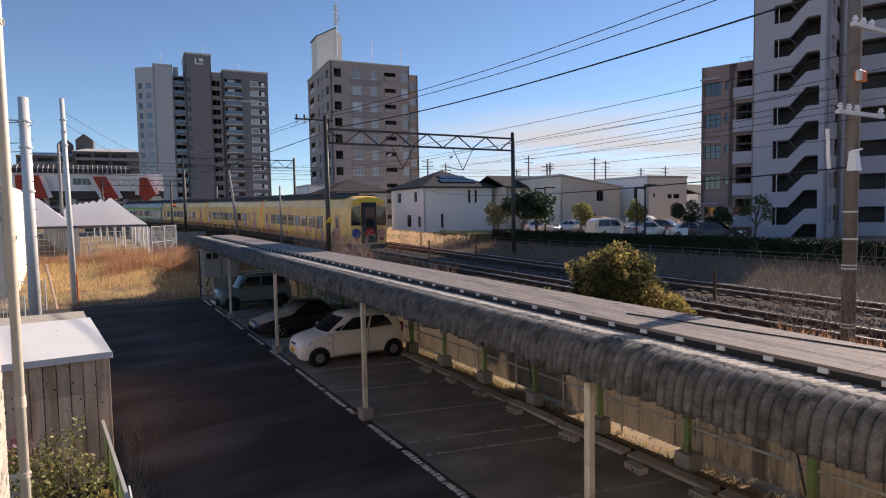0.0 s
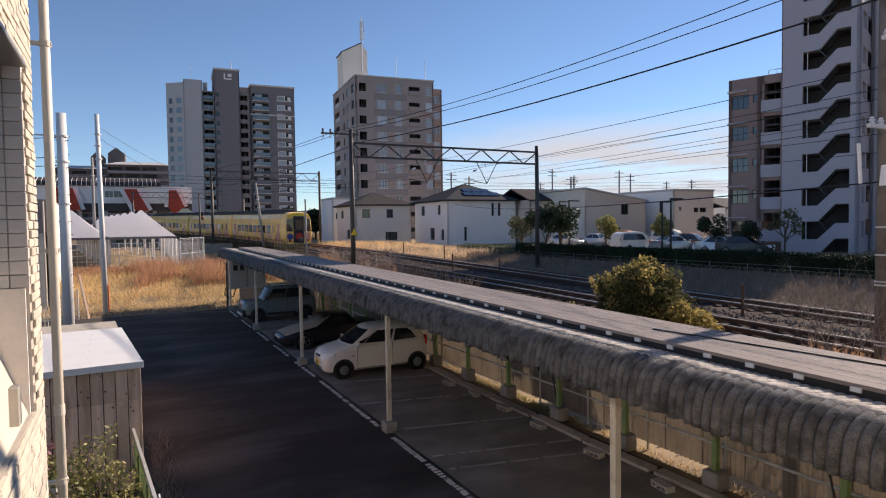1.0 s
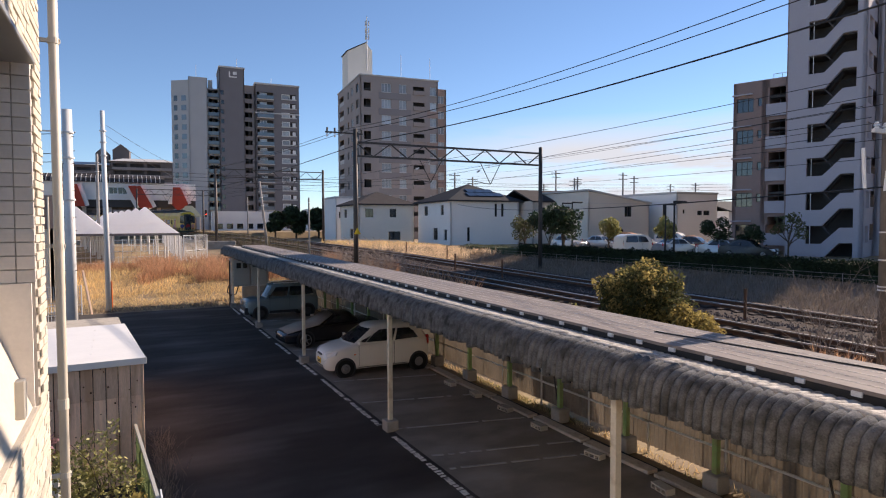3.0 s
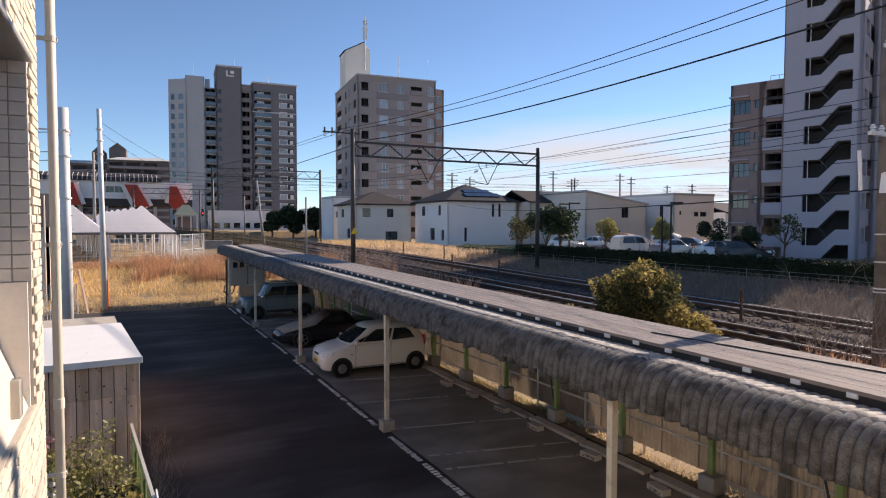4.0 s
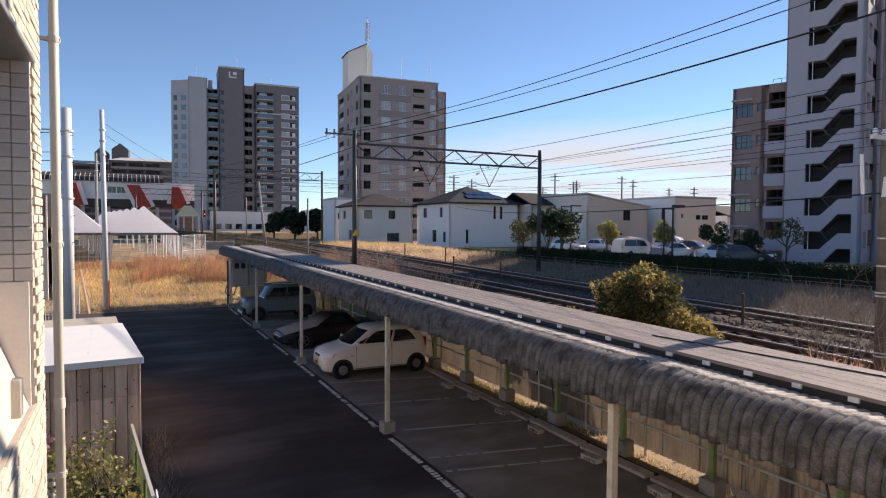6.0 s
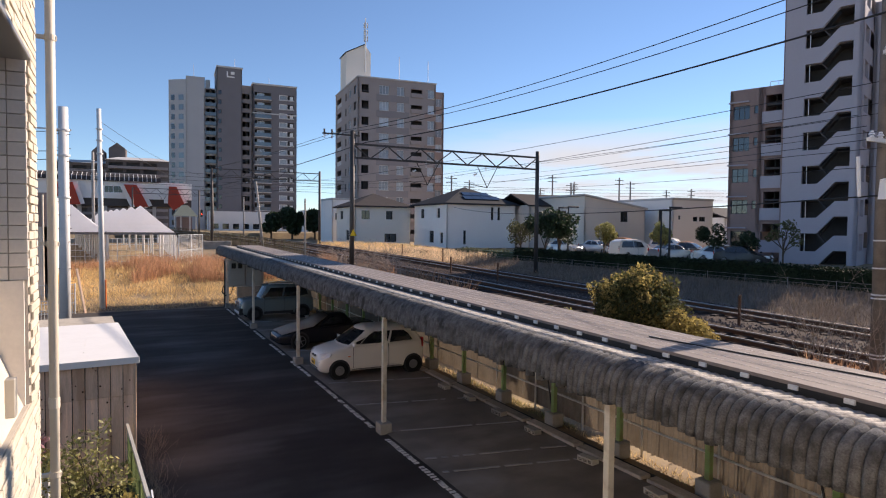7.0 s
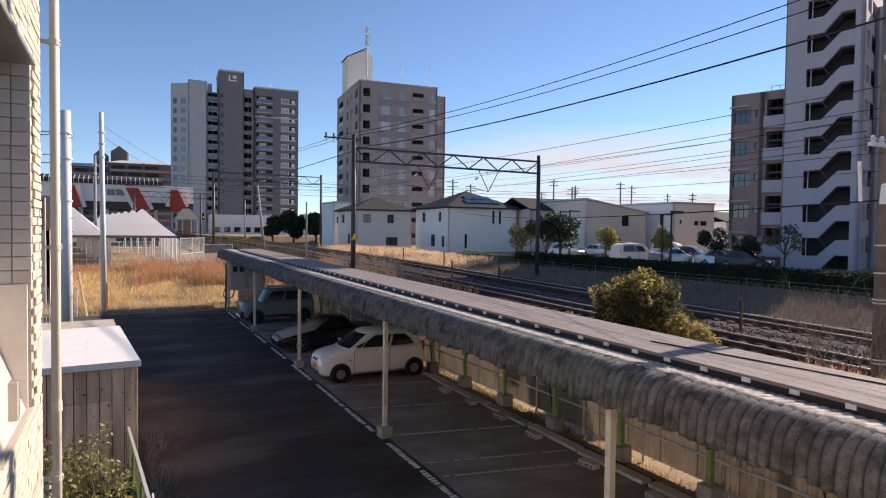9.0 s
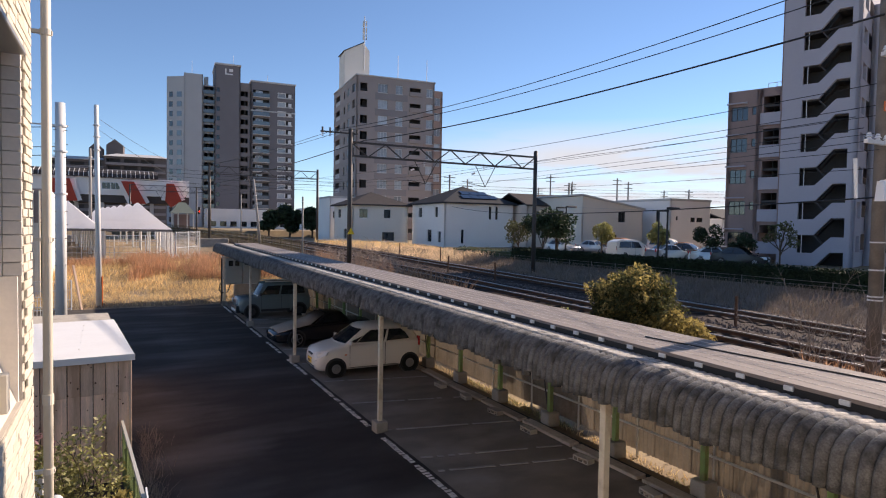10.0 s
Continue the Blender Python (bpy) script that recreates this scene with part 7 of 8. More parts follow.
for x, y, rz, paint, kind in ((33.3, 39.3, 100, "car_silver", 0), (35.9, 38.0, 105, "car_silver", 0), (38.0, 37.0, 110, "car_copper", 1), (41.5, 35.2, 110, "car_white", 1),
                              (32.9, 31.2, 175, "car_white", 1), (34.9, 29.4, 170, "car_silver", 0), (38.4, 30.4, 110, "car_dark", 0), (35.2, 25.4, 110, "car_white", 0), (37.8, 25.4, 110, "car_dark", 0),
                              (41.3, 33.0, 110, "car_copper", 0), (39.6, 28.4, 110, "car_silver", 0)):
    o = van if kind else sedan
    far = 1.38 if y / x > 0.77 else min(1.38, 46.5 / x)
    x, y = x * far, y * far
    z = land(x, y) + 0.03
    car((x, y, z), rz, paint, o, 1.05 if kind else 0.95, 1.82 if kind else 1.48, 1.69, (0.85, 3.45), 0.31,
        [[(1.45, 1.1), (1.75, 1.6), (2.6, 1.68), (2.6, 1.1)], [(2.7, 1.1), (2.7, 1.68), (3.9, 1.65), (4.1, 1.1)]] if kind else [[(1.55, 0.97), (1.98, 1.34), (2.5, 1.38), (2.5, 0.97)], [(2.58, 0.97), (2.58, 1.38), (3.0, 1.36), (3.5, 0.98)]],
        ((0.95, 1.12), (1.48, 1.66)) if kind else ((1.38, 0.95), (1.88, 1.35)), ((4.38, 1.1), (4.28, 1.55)) if kind else ((3.65, 1.06), (3.08, 1.42)),
        {"car_silver": "silver", "car_copper": "copper brown", "car_white": "white", "car_dark": "black"}[paint] + (" minivan" if kind else " saloon") + " parked in the open car park beyond the hedge", plate="sign_white", lamps=True, group="cars beyond the hedge")


# ---- meter boxes at the carport's end ----
def meter_boxes():
    t = thing("meter_cabinet", "two grey electrical cabinets on a frame with cables", "electrical cabinet", at=(5.0, 35.9, 0))
    for x0, x1, nm in ((0.25, 1.15, 0), (1.2, 2.1, 1)):
        bm = bmesh.new()
        box(bm, x0, x1, 0, 0.35, 1.15, 2.62, bev=0.02)
        b = part("cabinet", bm, "box_grey", t, "grey sheet steel cabinet")
        bm = bmesh.new()
        box(bm, x0 + 0.05, x1 - 0.05, -0.012, 0.0, 1.2, 2.57, bev=0.004)
        d = part("door", bm, "box_grey", b)
        bm = bmesh.new()
        if nm == 0:
            box(bm, x0 + 0.15, x0 + 0.38, -0.03, -0.012, 2.15, 2.45)
            box(bm, x0 + 0.5, x0 + 0.73, -0.03, -0.012, 2.15, 2.45)
        else:
            box(bm, x0 + 0.06, x0 + 0.3, -0.12, -0.012, 2.2, 2.52, bev=0.03)
        part("meter_window", bm, "dark_glass" if nm == 0 else "trim_black", d, "dark meter window")
    bm = bmesh.new()
    box(bm, 1.56, 2.0, -0.03, -0.012, 2.2, 2.52)
    part("notice", bm, "sign_white", t, "blank white notice")
    bm = bmesh.new()
    for x in (0.1, 2.15):
        box(bm, x - 0.04, x + 0.04, 0.1, 0.2, 0, 2.7)
    for z in (1.1, 2.66):
        box(bm, 0.0, 2.25, 0.1, 0.18, z, z + 0.05)
    part("frame", bm, "galv", t)
    bm = bmesh.new()
    rod(bm, (0.02, 0, 0.0), (0.02, 0, 2.6), 0.035, seg=8)
    pts = [Vector((-0.05, -0.05, 1.2)), Vector((-0.12, -0.05, 0.85)), Vector((0.05, -0.05, 0.65)), Vector((0.35, -0.05, 0.7)), Vector((0.5, 0.0, 1.15))]
    for a, b in zip(pts, pts[1:]):
        rod(bm, a, b, 0.03, seg=8)
    part("cable", bm, "black", t, "looped black cable")


meter_boxes()


# ---- tents, station and the town behind ----
def tent(x, y, z, w, d, h, peak):
    t = thing("canopy_tent", "white pyramid canopy roof on a dark steel frame", "tent roof", "canopy tents", at=(x, y, 0))
    bm = bmesh.new()
    c = [(-w / 2, -d / 2), (w / 2, -d / 2), (w / 2, d / 2), (-w / 2, d / 2)]
    rings = []
    for k, sag in ((0, 0), (0.3, -0.07), (0.65, -0.06), (0.97, 0)):
        rings.append([(a * (1 - k), b * (1 - k), h + (peak - h) * k + sag) for a, b in c])
    loft(bm, rings)
    part("roof_cloth", bm, "tent_white", t, "taut white cloth")
    bm = bmesh.new()
    for (a, b), (e, f) in zip(c, c[1:] + c[:1]):
        beam(bm, (a, b, h - 0.1), (e, f, h - 0.1), 0.12, 0.16)
    part("edge_beam", bm, "tent_frame", t)
    for a, b in c:
        bm = bmesh.new()
        rod(bm, (a * 0.98, b * 0.98, z - 0.2), (a * 0.98, b * 0.98, h - 0.1), 0.075, seg=10)
        part("leg", bm, "galv", t)


for k in range(7):
    tent(1.27 - 0.6 * k, 55.9 + 4.85 * k, 1.2 + 0.1 * k, 4.85, 4.75, 3.95, 6.15)
    tent(-3.65 - 0.6 * k, 55.9 + 4.85 * k, 1.2 + 0.1 * k, 4.85, 4.75, 3.95, 6.15)
for k in range(2):
    tent(-8.6, 55.9 + 4.85 * k, 1.2, 4.85, 4.75, 3.95, 6.15)


def lattice_fence(x0, y0, x1, y1, z, h, label, step=0.16, material="white_frame", rows=3, post=2.0, name="lattice_fence"):
    t = thing(name, label, "fence")
    a, b = Vector((x0, y0, 0)), Vector((x1, y1, 0))
    L = (b - a).length
    zf = (lambda k: z) if not callable(z) else z
    bm = bmesh.new()
    n = int(L / step)
    for i in range(n + 1):
        p = a.lerp(b, i / n)
        zz = zf(i / n)
        rod(bm, (p.x, p.y, zz), (p.x, p.y, zz + h), 0.009 if step < 0.45 else 0.025, seg=4)
    tagged(part("bar", bm, material, t), kind="stuff")
    for r in range(rows):
        k = h * (0.05 + 0.95 * r / (rows - 1))
        bm = bmesh.new()
        rod(bm, (a.x, a.y, zf(0) + k), (b.x, b.y, zf(1) + k), 0.018, seg=6)
        part("rail", bm, material, t)
    m = max(1, int(L / post))
    for i in range(m + 1):
        p = a.lerp(b, i / m)
        zz = zf(i / m)
        bm = bmesh.new()
        rod(bm, (p.x, p.y, zz - 0.3), (p.x, p.y, zz + h + 0.05), 0.03, seg=8)
        part("post", bm, material, t)
    return t


lattice_fence(-9, 53.0, 3.9, 53.0, 1.15, 2.3, "white metal mesh fence in front of the tents", 0.3, rows=6)
lattice_fence(3.95, 53.0, 6.1, 56.5, 1.15, 2.6, "white vertical bar fence beside the tents", 0.14)
lattice_fence(3.9, 54.5, 4.1, 90.0, 1.25, 2.4, "white bar fence behind the tents", 0.35)
lattice_fence(-5.4, 35.6, -2.2, 36.2, 0.0, 1.5, "white framed mesh gate at the edge of the lot", 0.12, rows=4)
lattice_fence(-6.5, 30.5, -2.6, 30.5, 0.0, 1.3, "low grey mesh fence by the steel pole", 0.12, "galv", 4)
bm = bmesh.new()
beam(bm, (-1.75, 36.2, 0), (-2.1, 36.0, 2.3), 0.09, 0.09)
tagged(link_mesh("wooden_stake", bm, "board"), "leaning weathered wooden stake by the gate", "stake")
rail_pts = [line_point(s, TRACK_1 - 2.5) for s in (46, 56, 66, 76, 86, 96, 108)]
for (xa, ya, _), (xb, yb, _) in zip(rail_pts, rail_pts[1:]):
    za, zb = rail_z(ya) - 0.35, rail_z(yb) - 0.35
    lattice_fence(xa, ya, xb, yb, (lambda k, za=za, zb=zb: za + (zb - za) * k), 1.25, "dull mossy brown railing beside the railway", 0.5, "dull_rail", 3, 2.5, "line_railing")


def neighbour():
    t = thing("house", "beige and brown house by the lot with drainpipes", "house", at=(-9.6, 41, 0))
    block(t, 0, 5.8, 0, 8, 0, 6.3, "wall_cream", [(4.2, 5.0, 3.2, 4.2, "dark", 2)], [], t=0.2)
    bm = bmesh.new()
    box(bm, 4.0, 5.85, -0.06, 0, 4.4, 6.3)
    part("cladding", bm, "wall_pink", t, "brown cladding")
    bm = bmesh.new()
    rod(bm, (5.3, -0.1, 0), (5.3, -0.1, 6.2), 0.05, seg=8)
    rod(bm, (5.6, -0.1, 0), (5.6, -0.1, 6.2), 0.05, seg=8)
    part("drainpipe", bm, "cream_pipe", t)


neighbour()


def station():
    t = thing("station_building", "white elevated station building with slanted red panels and a ribbed roof", "station", at=(0, 140, 0))
    holes = [(-3.2 + 45, -1.7 + 45, 10.9, 12.2, "dark", 2), (-1.6 + 45, 0.0 + 45, 10.9, 12.2, "dark", 2)]
    bm = bmesh.new()
    rect_wall(bm, (-45, 0), (1, 0), 58, 9.7, 13.2, [h[:4] for h in holes], (0, -1), 0.4)
    part("wall", bm, "wall_white", t)
    for h in holes:
        window(t, (-45, 0), (1, 0), (0, -1), *h[:4], "white_frame", "dark_glass", 2)
    # lower storey and inside coloured dark in place of real shade
    bm = bmesh.new()
    box(bm, -45, 13, 0.5, 14, 8.2, 9.9)
    part("underside", bm, "interior", t, "shaded lower storey")
    bm = bmesh.new()
    box(bm, -45, 12.9, 0.42, 14, 9.9, 13.1)
    part("inner", bm, "interior", t)
    bm = bmesh.new()
    prism(bm, [(-0.6, 13.2), (-0.3, 14.0), (3, 14.9), (10, 14.9), (14, 13.2)], "x", -45, 7.0)
    roof = part("roof", bm, "roof_brown", t, "dark ribbed vaulted roof")
    bm = bmesh.new()
    for i in range(62):
        x = -44.5 + i * 0.83
        beam(bm, (x, -0.62, 13.25), (x, -0.3, 14.05), 0.1, 0.1)
        beam(bm, (x, -0.3, 14.05), (x, 3, 14.95), 0.1, 0.1)
    tagged(part("roof_rib", bm, "galv", roof), kind="stuff")
    for poly in ([(0.2, 12.5), (2.5, 12.5), (4.7, 8.1), (2.2, 8.1)], [(8.5, 12.4), (9.9, 12.4), (11.4, 8.9), (9.4, 7.5), (8.3, 8.9)], [(-12.5, 12.6), (-8.6, 12.6), (-7.3, 8.3), (-12.5, 8.3)]):
        bm = bmesh.new()
        prism(bm, poly, "y", -1.6, -0.02)
        r = part("red_panel", bm, "brick_red", t, "slanted brick red panel")
        for a, b in ((poly[1], poly[2]), (poly[-1], poly[0])):
            bm = bmesh.new()
            beam(bm, (a[0], -1.0, a[1]), (b[0], -1.0, b[1]), 0.35, 1.5)
            part("panel_edge", bm, "wall_white", r, "white edge")
    bm = bmesh.new()
    for x in np.arange(-44, 13, 4.5):
        box(bm, x, x + 0.7, 1, 1.7, 2.5, 8.3)
    tagged(part("column", bm, "slab_edge", t), kind="stuff")
    p = thing("platform_shelter", "small platform shelter with a greenish pitched roof", "shelter", at=(10.6, 128, 3.2))
    bm = bmesh.new()
    loft(bm, [[(-2.2, -2, 3.0), (2.2, -2, 3.0), (2.2, 2, 3.0), (-2.2, 2, 3.0)], [(-0.6, -0.3, 5.1), (0.6, -0.3, 5.1), (0.6, 0.3, 5.1), (-0.6, 0.3, 5.1)]])
    part("roof", bm, "copper_roof", p)
    for x in (-1.9, -0.8, 0.8, 1.9):
        bm = bmesh.new()
        box(bm, x - 0.12, x + 0.12, -1.7, -1.5, 0, 3.0)
        part("post", bm, "wall_cream", p)
    bm = bmesh.new()
    box(bm, -1.4, 1.4, 0.5, 1.0, 0, 2.8)
    part("back_wall", bm, "wall_brown", p)
    bm = bmesh.new()
    box(bm, -6, 1.4, 128.0, 138, 2.4, 3.6)
    tagged(link_mesh("platform", bm, "concrete"), "low concrete platform by the station", "platform", kind="structure")


station()


def far_flats(x, y, w, d, z1, floors, label, material, pent=None):
    t = thing("apartment_block", label, "apartment building", "distant blocks", at=(x, y, 0), rz=-6)
    hs = []
    for i in range(floors):
        z = z1 - 0.9 - i * 3.0
        k = 1.0
        while k + 5.5 < w:
            hs.append((k, k + 5.2, z - 1.6, z, "open"))
            k += 6.5
    block(t, 0, w, 0, d, 2, z1, material, hs, [], back_depth=1.4)
    for i in range(floors):
        bm = bmesh.new()
        box(bm, 0.8, w - 0.8, -0.9, -0.8, z1 - 3.6 - i * 3.0, z1 - 2.5 - i * 3.0)
        part("balcony", bm, "wall_grey_mid", t)
    bm = bmesh.new()
    loft(bm, [[(-0.6, -0.6, z1 + 0.1), (w + 0.6, -0.6, z1 + 0.1), (w + 0.6, d + 0.6, z1 + 0.1), (-0.6, d + 0.6, z1 + 0.1)], [(4, d / 2 - 1, z1 + 1.8), (w - 4, d / 2 - 1, z1 + 1.8), (w - 4, d / 2 + 1, z1 + 1.8), (4, d / 2 + 1, z1 + 1.8)]])
    part("roof_top", bm, "slab_edge", t)
    for px_, pw, ph in pent or ():
        bm = bmesh.new()
        prism(bm, [(px_, z1), (px_ + pw, z1), (px_ + pw, z1 + ph), (px_ + pw / 2, z1 + ph + 2.6), (px_, z1 + ph)], "y", 4, 10)
        part("stair_head", bm, material, t, "gabled stair head")


far_flats(-6.0, 293, 24.5, 14, 31.5, 9, "long dark grey-brown apartment block", "wall_umber")
far_flats(-26.0, 300, 30.0, 14, 30.0, 9, "dark grey-brown apartment block with gabled stair heads", "wall_umber", [(14, 5.0, 5.5), (20.5, 6.5, 7.2)])


def low_building(x, y, w, d, z0, z1, material, label, sign=None, rz=-5):
    t = thing("shop_building", label, "building", at=(x, y, 0), rz=rz)
    hs = []
    k = 1.0
    while k + 2 < w:
        hs.append((k, k + 1.6, z0 + 1.0, z0 + 2.4, "dark", 2))
        k += 2.6
    block(t, 0, w, 0, d, z0, z1, material, hs, [], t=0.2, back_depth=0.8)
    if sign:
        bm = bmesh.new()
        box(bm, w - sign - 0.4, w - 0.4, -0.2, -0.02, z1 - 2.2, z1 - 0.1)
        part("sign", bm, "sign_red", t, "plain dark red sign board")


low_building(20.0, 172, 24, 12, 2.5, 8.2, "wall_white", "low white shop with a dark red sign board", 6)
low_building(40.5, 152, 9, 10, 2.5, 8.5, "wall_white", "small white house in the distance")
low_building(-60, 160, 30, 20, 2.5, 14, "wall_grey_mid", "dark grey building behind the station")
g = random.Random(21)
for i in range(16):
    x = 70 + i * 16 + g.uniform(-4, 4)
    y = 120 + g.uniform(0, 90) - i * 2
    low_building(x, y, g.uniform(8, 13), 9, 2.0, g.uniform(7, 9.5), g.choice(["wall_white", "wall_cream", "wall_tan", "wall_grey_light"]), "distant low house of the town", rz=g.uniform(-12, 6))
for x, y, z1 in ((70, 85, 12.6), (88, 92, 14.8), (91, 92, 14.2), (58, 100, 13.5), (64, 112, 13.0), (82, 110, 13.5), (104, 88, 13.0), (48, 118, 14), (76, 98, 15.2), (84, 101, 14.4), (52, 96, 13.8), (98, 118, 15.5), (110, 100, 13.6)):
    t = round_pole("concrete_pole", "distant concrete utility pole with crossarms", x, y, 1.5, z1, 0.2, 0.14, "pole_concrete", group="distant poles")
    for dz in (0.5, 1.3):
        bm = bmesh.new()
        beam(bm, (-1.1, 0, z1 - dz), (1.1, 0, z1 - dz), 0.12, 0.12)
        part("crossarm", bm, "dark_steel", t)
for i, z in enumerate((12.0, 12.7, 13.4, 11.2)):
    wire("power_line", (-10, 118 + i, z + 1), (120, 90 + i, z), 1.2, 0.03, "distant dark power line over the town", "power lines", 20)


def lamp_post(x, y, h, dx):
    z = land(x, y)
    t = thing("street_lamp", "slim black lamp post with a flat arm head", "street lamp", "car park lamps", at=(x, y, z))
    bm = bmesh.new()
    rod(bm, (0, 0, 0), (0, 0, h), 0.075, 0.055, 12)
    part("post", bm, "black", t)
    bm = bmesh.new()
    box(bm, min(0, dx), max(0, dx), -0.14, 0.14, h - 0.03, h + 0.09, bev=0.03)
    part("head", bm, "black", t)


lamp_post(30.3, 27.2, 4.2, 0.95)
lamp_post(35.3, 32.5, 4.25, 0.95)
lamp_post(32.4, 39.6, 4.6, 1.0)
lamp_post(34.9, 44.0, 4.7, 1.0)


# ---- trees and shrubs ----
def tree(x, y, z, trunk_h, blobs, leaf, count, size, label, limbs=6, r=0.11, seed=1, parts=True):
    t = thing("tree", label, "tree", at=(x, y, z))
    g = random.Random(seed)
    bm = bmesh.new()
    rod(bm, (0, 0, -0.1), (0.05, 0.02, trunk_h), r, r * 0.65, 10)
    for i in range(limbs):
        b = blobs[i % len(blobs)]
        p = Vector((0.03, 0.01, trunk_h * g.uniform(0.65, 1)))
        q = Vector((b[0] + g.uniform(-.4, .4) * b[3], b[1] + g.uniform(-.4, .4) * b[4], b[2] + g.uniform(-.2, .5) * b[5]))
        rod(bm, p, q, r * 0.5, r * 0.2, 7)
        for _ in range(3):
            e = q + Vector((g.gauss(0, .4) * b[3], g.gauss(0, .4) * b[4], abs(g.gauss(0, .4)) * b[5]))
            rod(bm, p.lerp(q, g.uniform(.5, 1)), e, r * 0.2, r * 0.08, 5)
    part("trunk", bm, "bark", t, "brown trunk and limbs")
    leaf_cloud("crown", blobs, count, size, leaf, t)
    return t


def clumps(g, n, rx, ry, rz, zc, s):
    """Uneven crown made of many clumps."""
    out = []
    for _ in range(n):
        d = Vector((g.gauss(0, 1), g.gauss(0, 1), g.gauss(0, 1))).normalized() * g.uniform(0.45, 0.95)
        k = s * g.uniform(0.6, 1.25)
        out.append((d.x * rx, d.y * ry, zc + d.z * rz, k, k, k * 0.85))
    return out


gg = random.Random(31)
# crown coloured dark for inner shade; gold leaves, shifted sunward, paint the sunlight
bush = tree(12.75, 12.5, 1.25, 0.8, clumps(gg, 60, 1.3, 1.2, 1.0, 1.3, 0.34) + [(0, 0, 1.25, 1.2, 1.1, 0.95)], "leaf_moss", 13000, 0.05, "round evergreen bush behind the carport, sunlit gold over dark inner leaves", 8, 0.07, 2)
leaf_cloud("golden_leaves", [(a * 1.05 + 0.08, b * 1.05, c + 0.06, r, r2, r3) for a, b, c, r, r2, r3 in clumps(gg, 80, 1.45, 1.35, 1.12, 1.32, 0.24)], 5200, 0.05, "leaf_gold", bush, "outer leaves coloured gold as sunlit highlights")
tree(13.3, 11.45, 1.3, 0.4, clumps(gg, 12, 0.85, 0.8, 0.45, 0.55, 0.36), "leaf_gold", 4200, 0.05, "low yellow bush beside the track", 4, 0.04, 3)
tree(11.0, 14.1, 1.0, 0.5, clumps(gg, 16, 0.75, 0.75, 0.6, 0.95, 0.24), "leaf_green", 1500, 0.055, "thin light green sapling behind the carport", 4, 0.03, 4)
for x, y, s, leaf, lab in ((33.2, 47.5, 1.15, "leaf_olive", "sparse grey-green tree by the white house"), (29.3, 38.6, 1.25, "leaf_dark", "dark evergreen shrub tree beyond the hedge"), (31.2, 39.2, 1.35, "leaf_dark", "dark evergreen tree beyond the hedge"),
                           (39.0, 42.6, 1.0, "leaf_green", "young green tree in the car park"), (42.3, 39.0, 1.05, "leaf_green", "young green tree in the car park"), (45.0, 35.8, 1.0, "leaf_dark", "small dark green tree in the car park"), (46.5, 33.6, 0.8, "leaf_dark", "small dark tree by the flats")):
    z = land(x, y)
    dens = 1500 if leaf == "leaf_olive" else 2600
    tree(x, y, z, 1.3 * s, clumps(gg, 14, 1.15 * s, 1.15 * s, 0.85 * s, 2.35 * s, 0.5 * s), leaf, dens, 0.095 * s, lab, 6, 0.08, int(x))
tree(42.9, 28.0, land(42.9, 28), 1.5, clumps(gg, 11, 1.5, 1.5, 0.9, 2.6, 0.42), "leaf_olive", 700, 0.1, "small sparse pine with bare grey limbs before the flats", 9, 0.08, 77)
for x, y, s in ((25.0, 118, 2.1), (28.5, 116, 2.3), (32.0, 113, 2.2), (35.5, 118, 2.0), (49, 30.5 + 40, 1.6)):
    tree(x, y, 2.0, 1.4 * s, clumps(gg, 16, 0.95 * s, 0.95 * s, 0.9 * s, 1.6 * s, 0.5 * s), "leaf_dark", 2600, 0.16 * s, "dense dark evergreen tree in the distance", 6, 0.2, int(x * 3))


def hedge():
    t = thing("hedge", "clipped dark green hedge along the car park", "hedge", kind="stuff")
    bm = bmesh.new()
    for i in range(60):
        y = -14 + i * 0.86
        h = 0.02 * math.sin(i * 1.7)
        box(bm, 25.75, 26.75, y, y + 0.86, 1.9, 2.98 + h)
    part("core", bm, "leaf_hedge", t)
    n = 26000
    f = rng.integers(0, 2, n)
    c = np.stack([np.where(f, rng.normal(25.7, 0.05, n), rng.uniform(25.65, 26.85, n)), rng.uniform(-14, 37.6, n), np.where(f, rng.uniform(2.0, 3.05, n), rng.normal(3.02, 0.05, n))], 1)
    u = rng.normal(size=(n, 3)); u /= np.linalg.norm(u, axis=1)[:, None]
    w = np.cross(u, rng.normal(size=(n, 3))); w /= np.linalg.norm(w, axis=1)[:, None]
    q = np.stack([c - u * .06, c + w * .035, c + u * .06, c - w * .035], 1).reshape(-1, 3)
    raw("leaves", q, [(4 * i, 4 * i + 1, 4 * i + 2, 4 * i + 3) for i in range(n)], "leaf_hedge", t)
    t2 = thing("hedge", "browner lower stretch of hedge by the white house", "hedge", kind="stuff")
    bm = bmesh.new()
    box(bm, 25.9, 27.2, 38, 47, 1.9, 2.75)
    part("core", bm, "leaf_dark", t2)
    leaf_cloud("leaves", [(26.5, y, 2.4, 0.8, 0.8, 0.55) for y in np.arange(38.3, 47, 0.8)], 5000, 0.06, "leaf_olive", t2)
    f_ = thing("wire_fence", "low wire fence with thin posts above the railway bank", "fence")
    bm = bmesh.new()
    for z in (2.45, 2.62):
        rod(bm, (24.9, -14, z), (24.9, 46, z), 0.007, seg=5)
    part("wire", bm, "pole_concrete", f_)
    for i in range(31):
        bm = bmesh.new()
        y = -14 + i * 2
        rod(bm, (24.9, y, land(24.9, y) - 0.1), (24.9, y, 2.66), 0.015, seg=6)
        part("post", bm, "pole_concrete", f_)


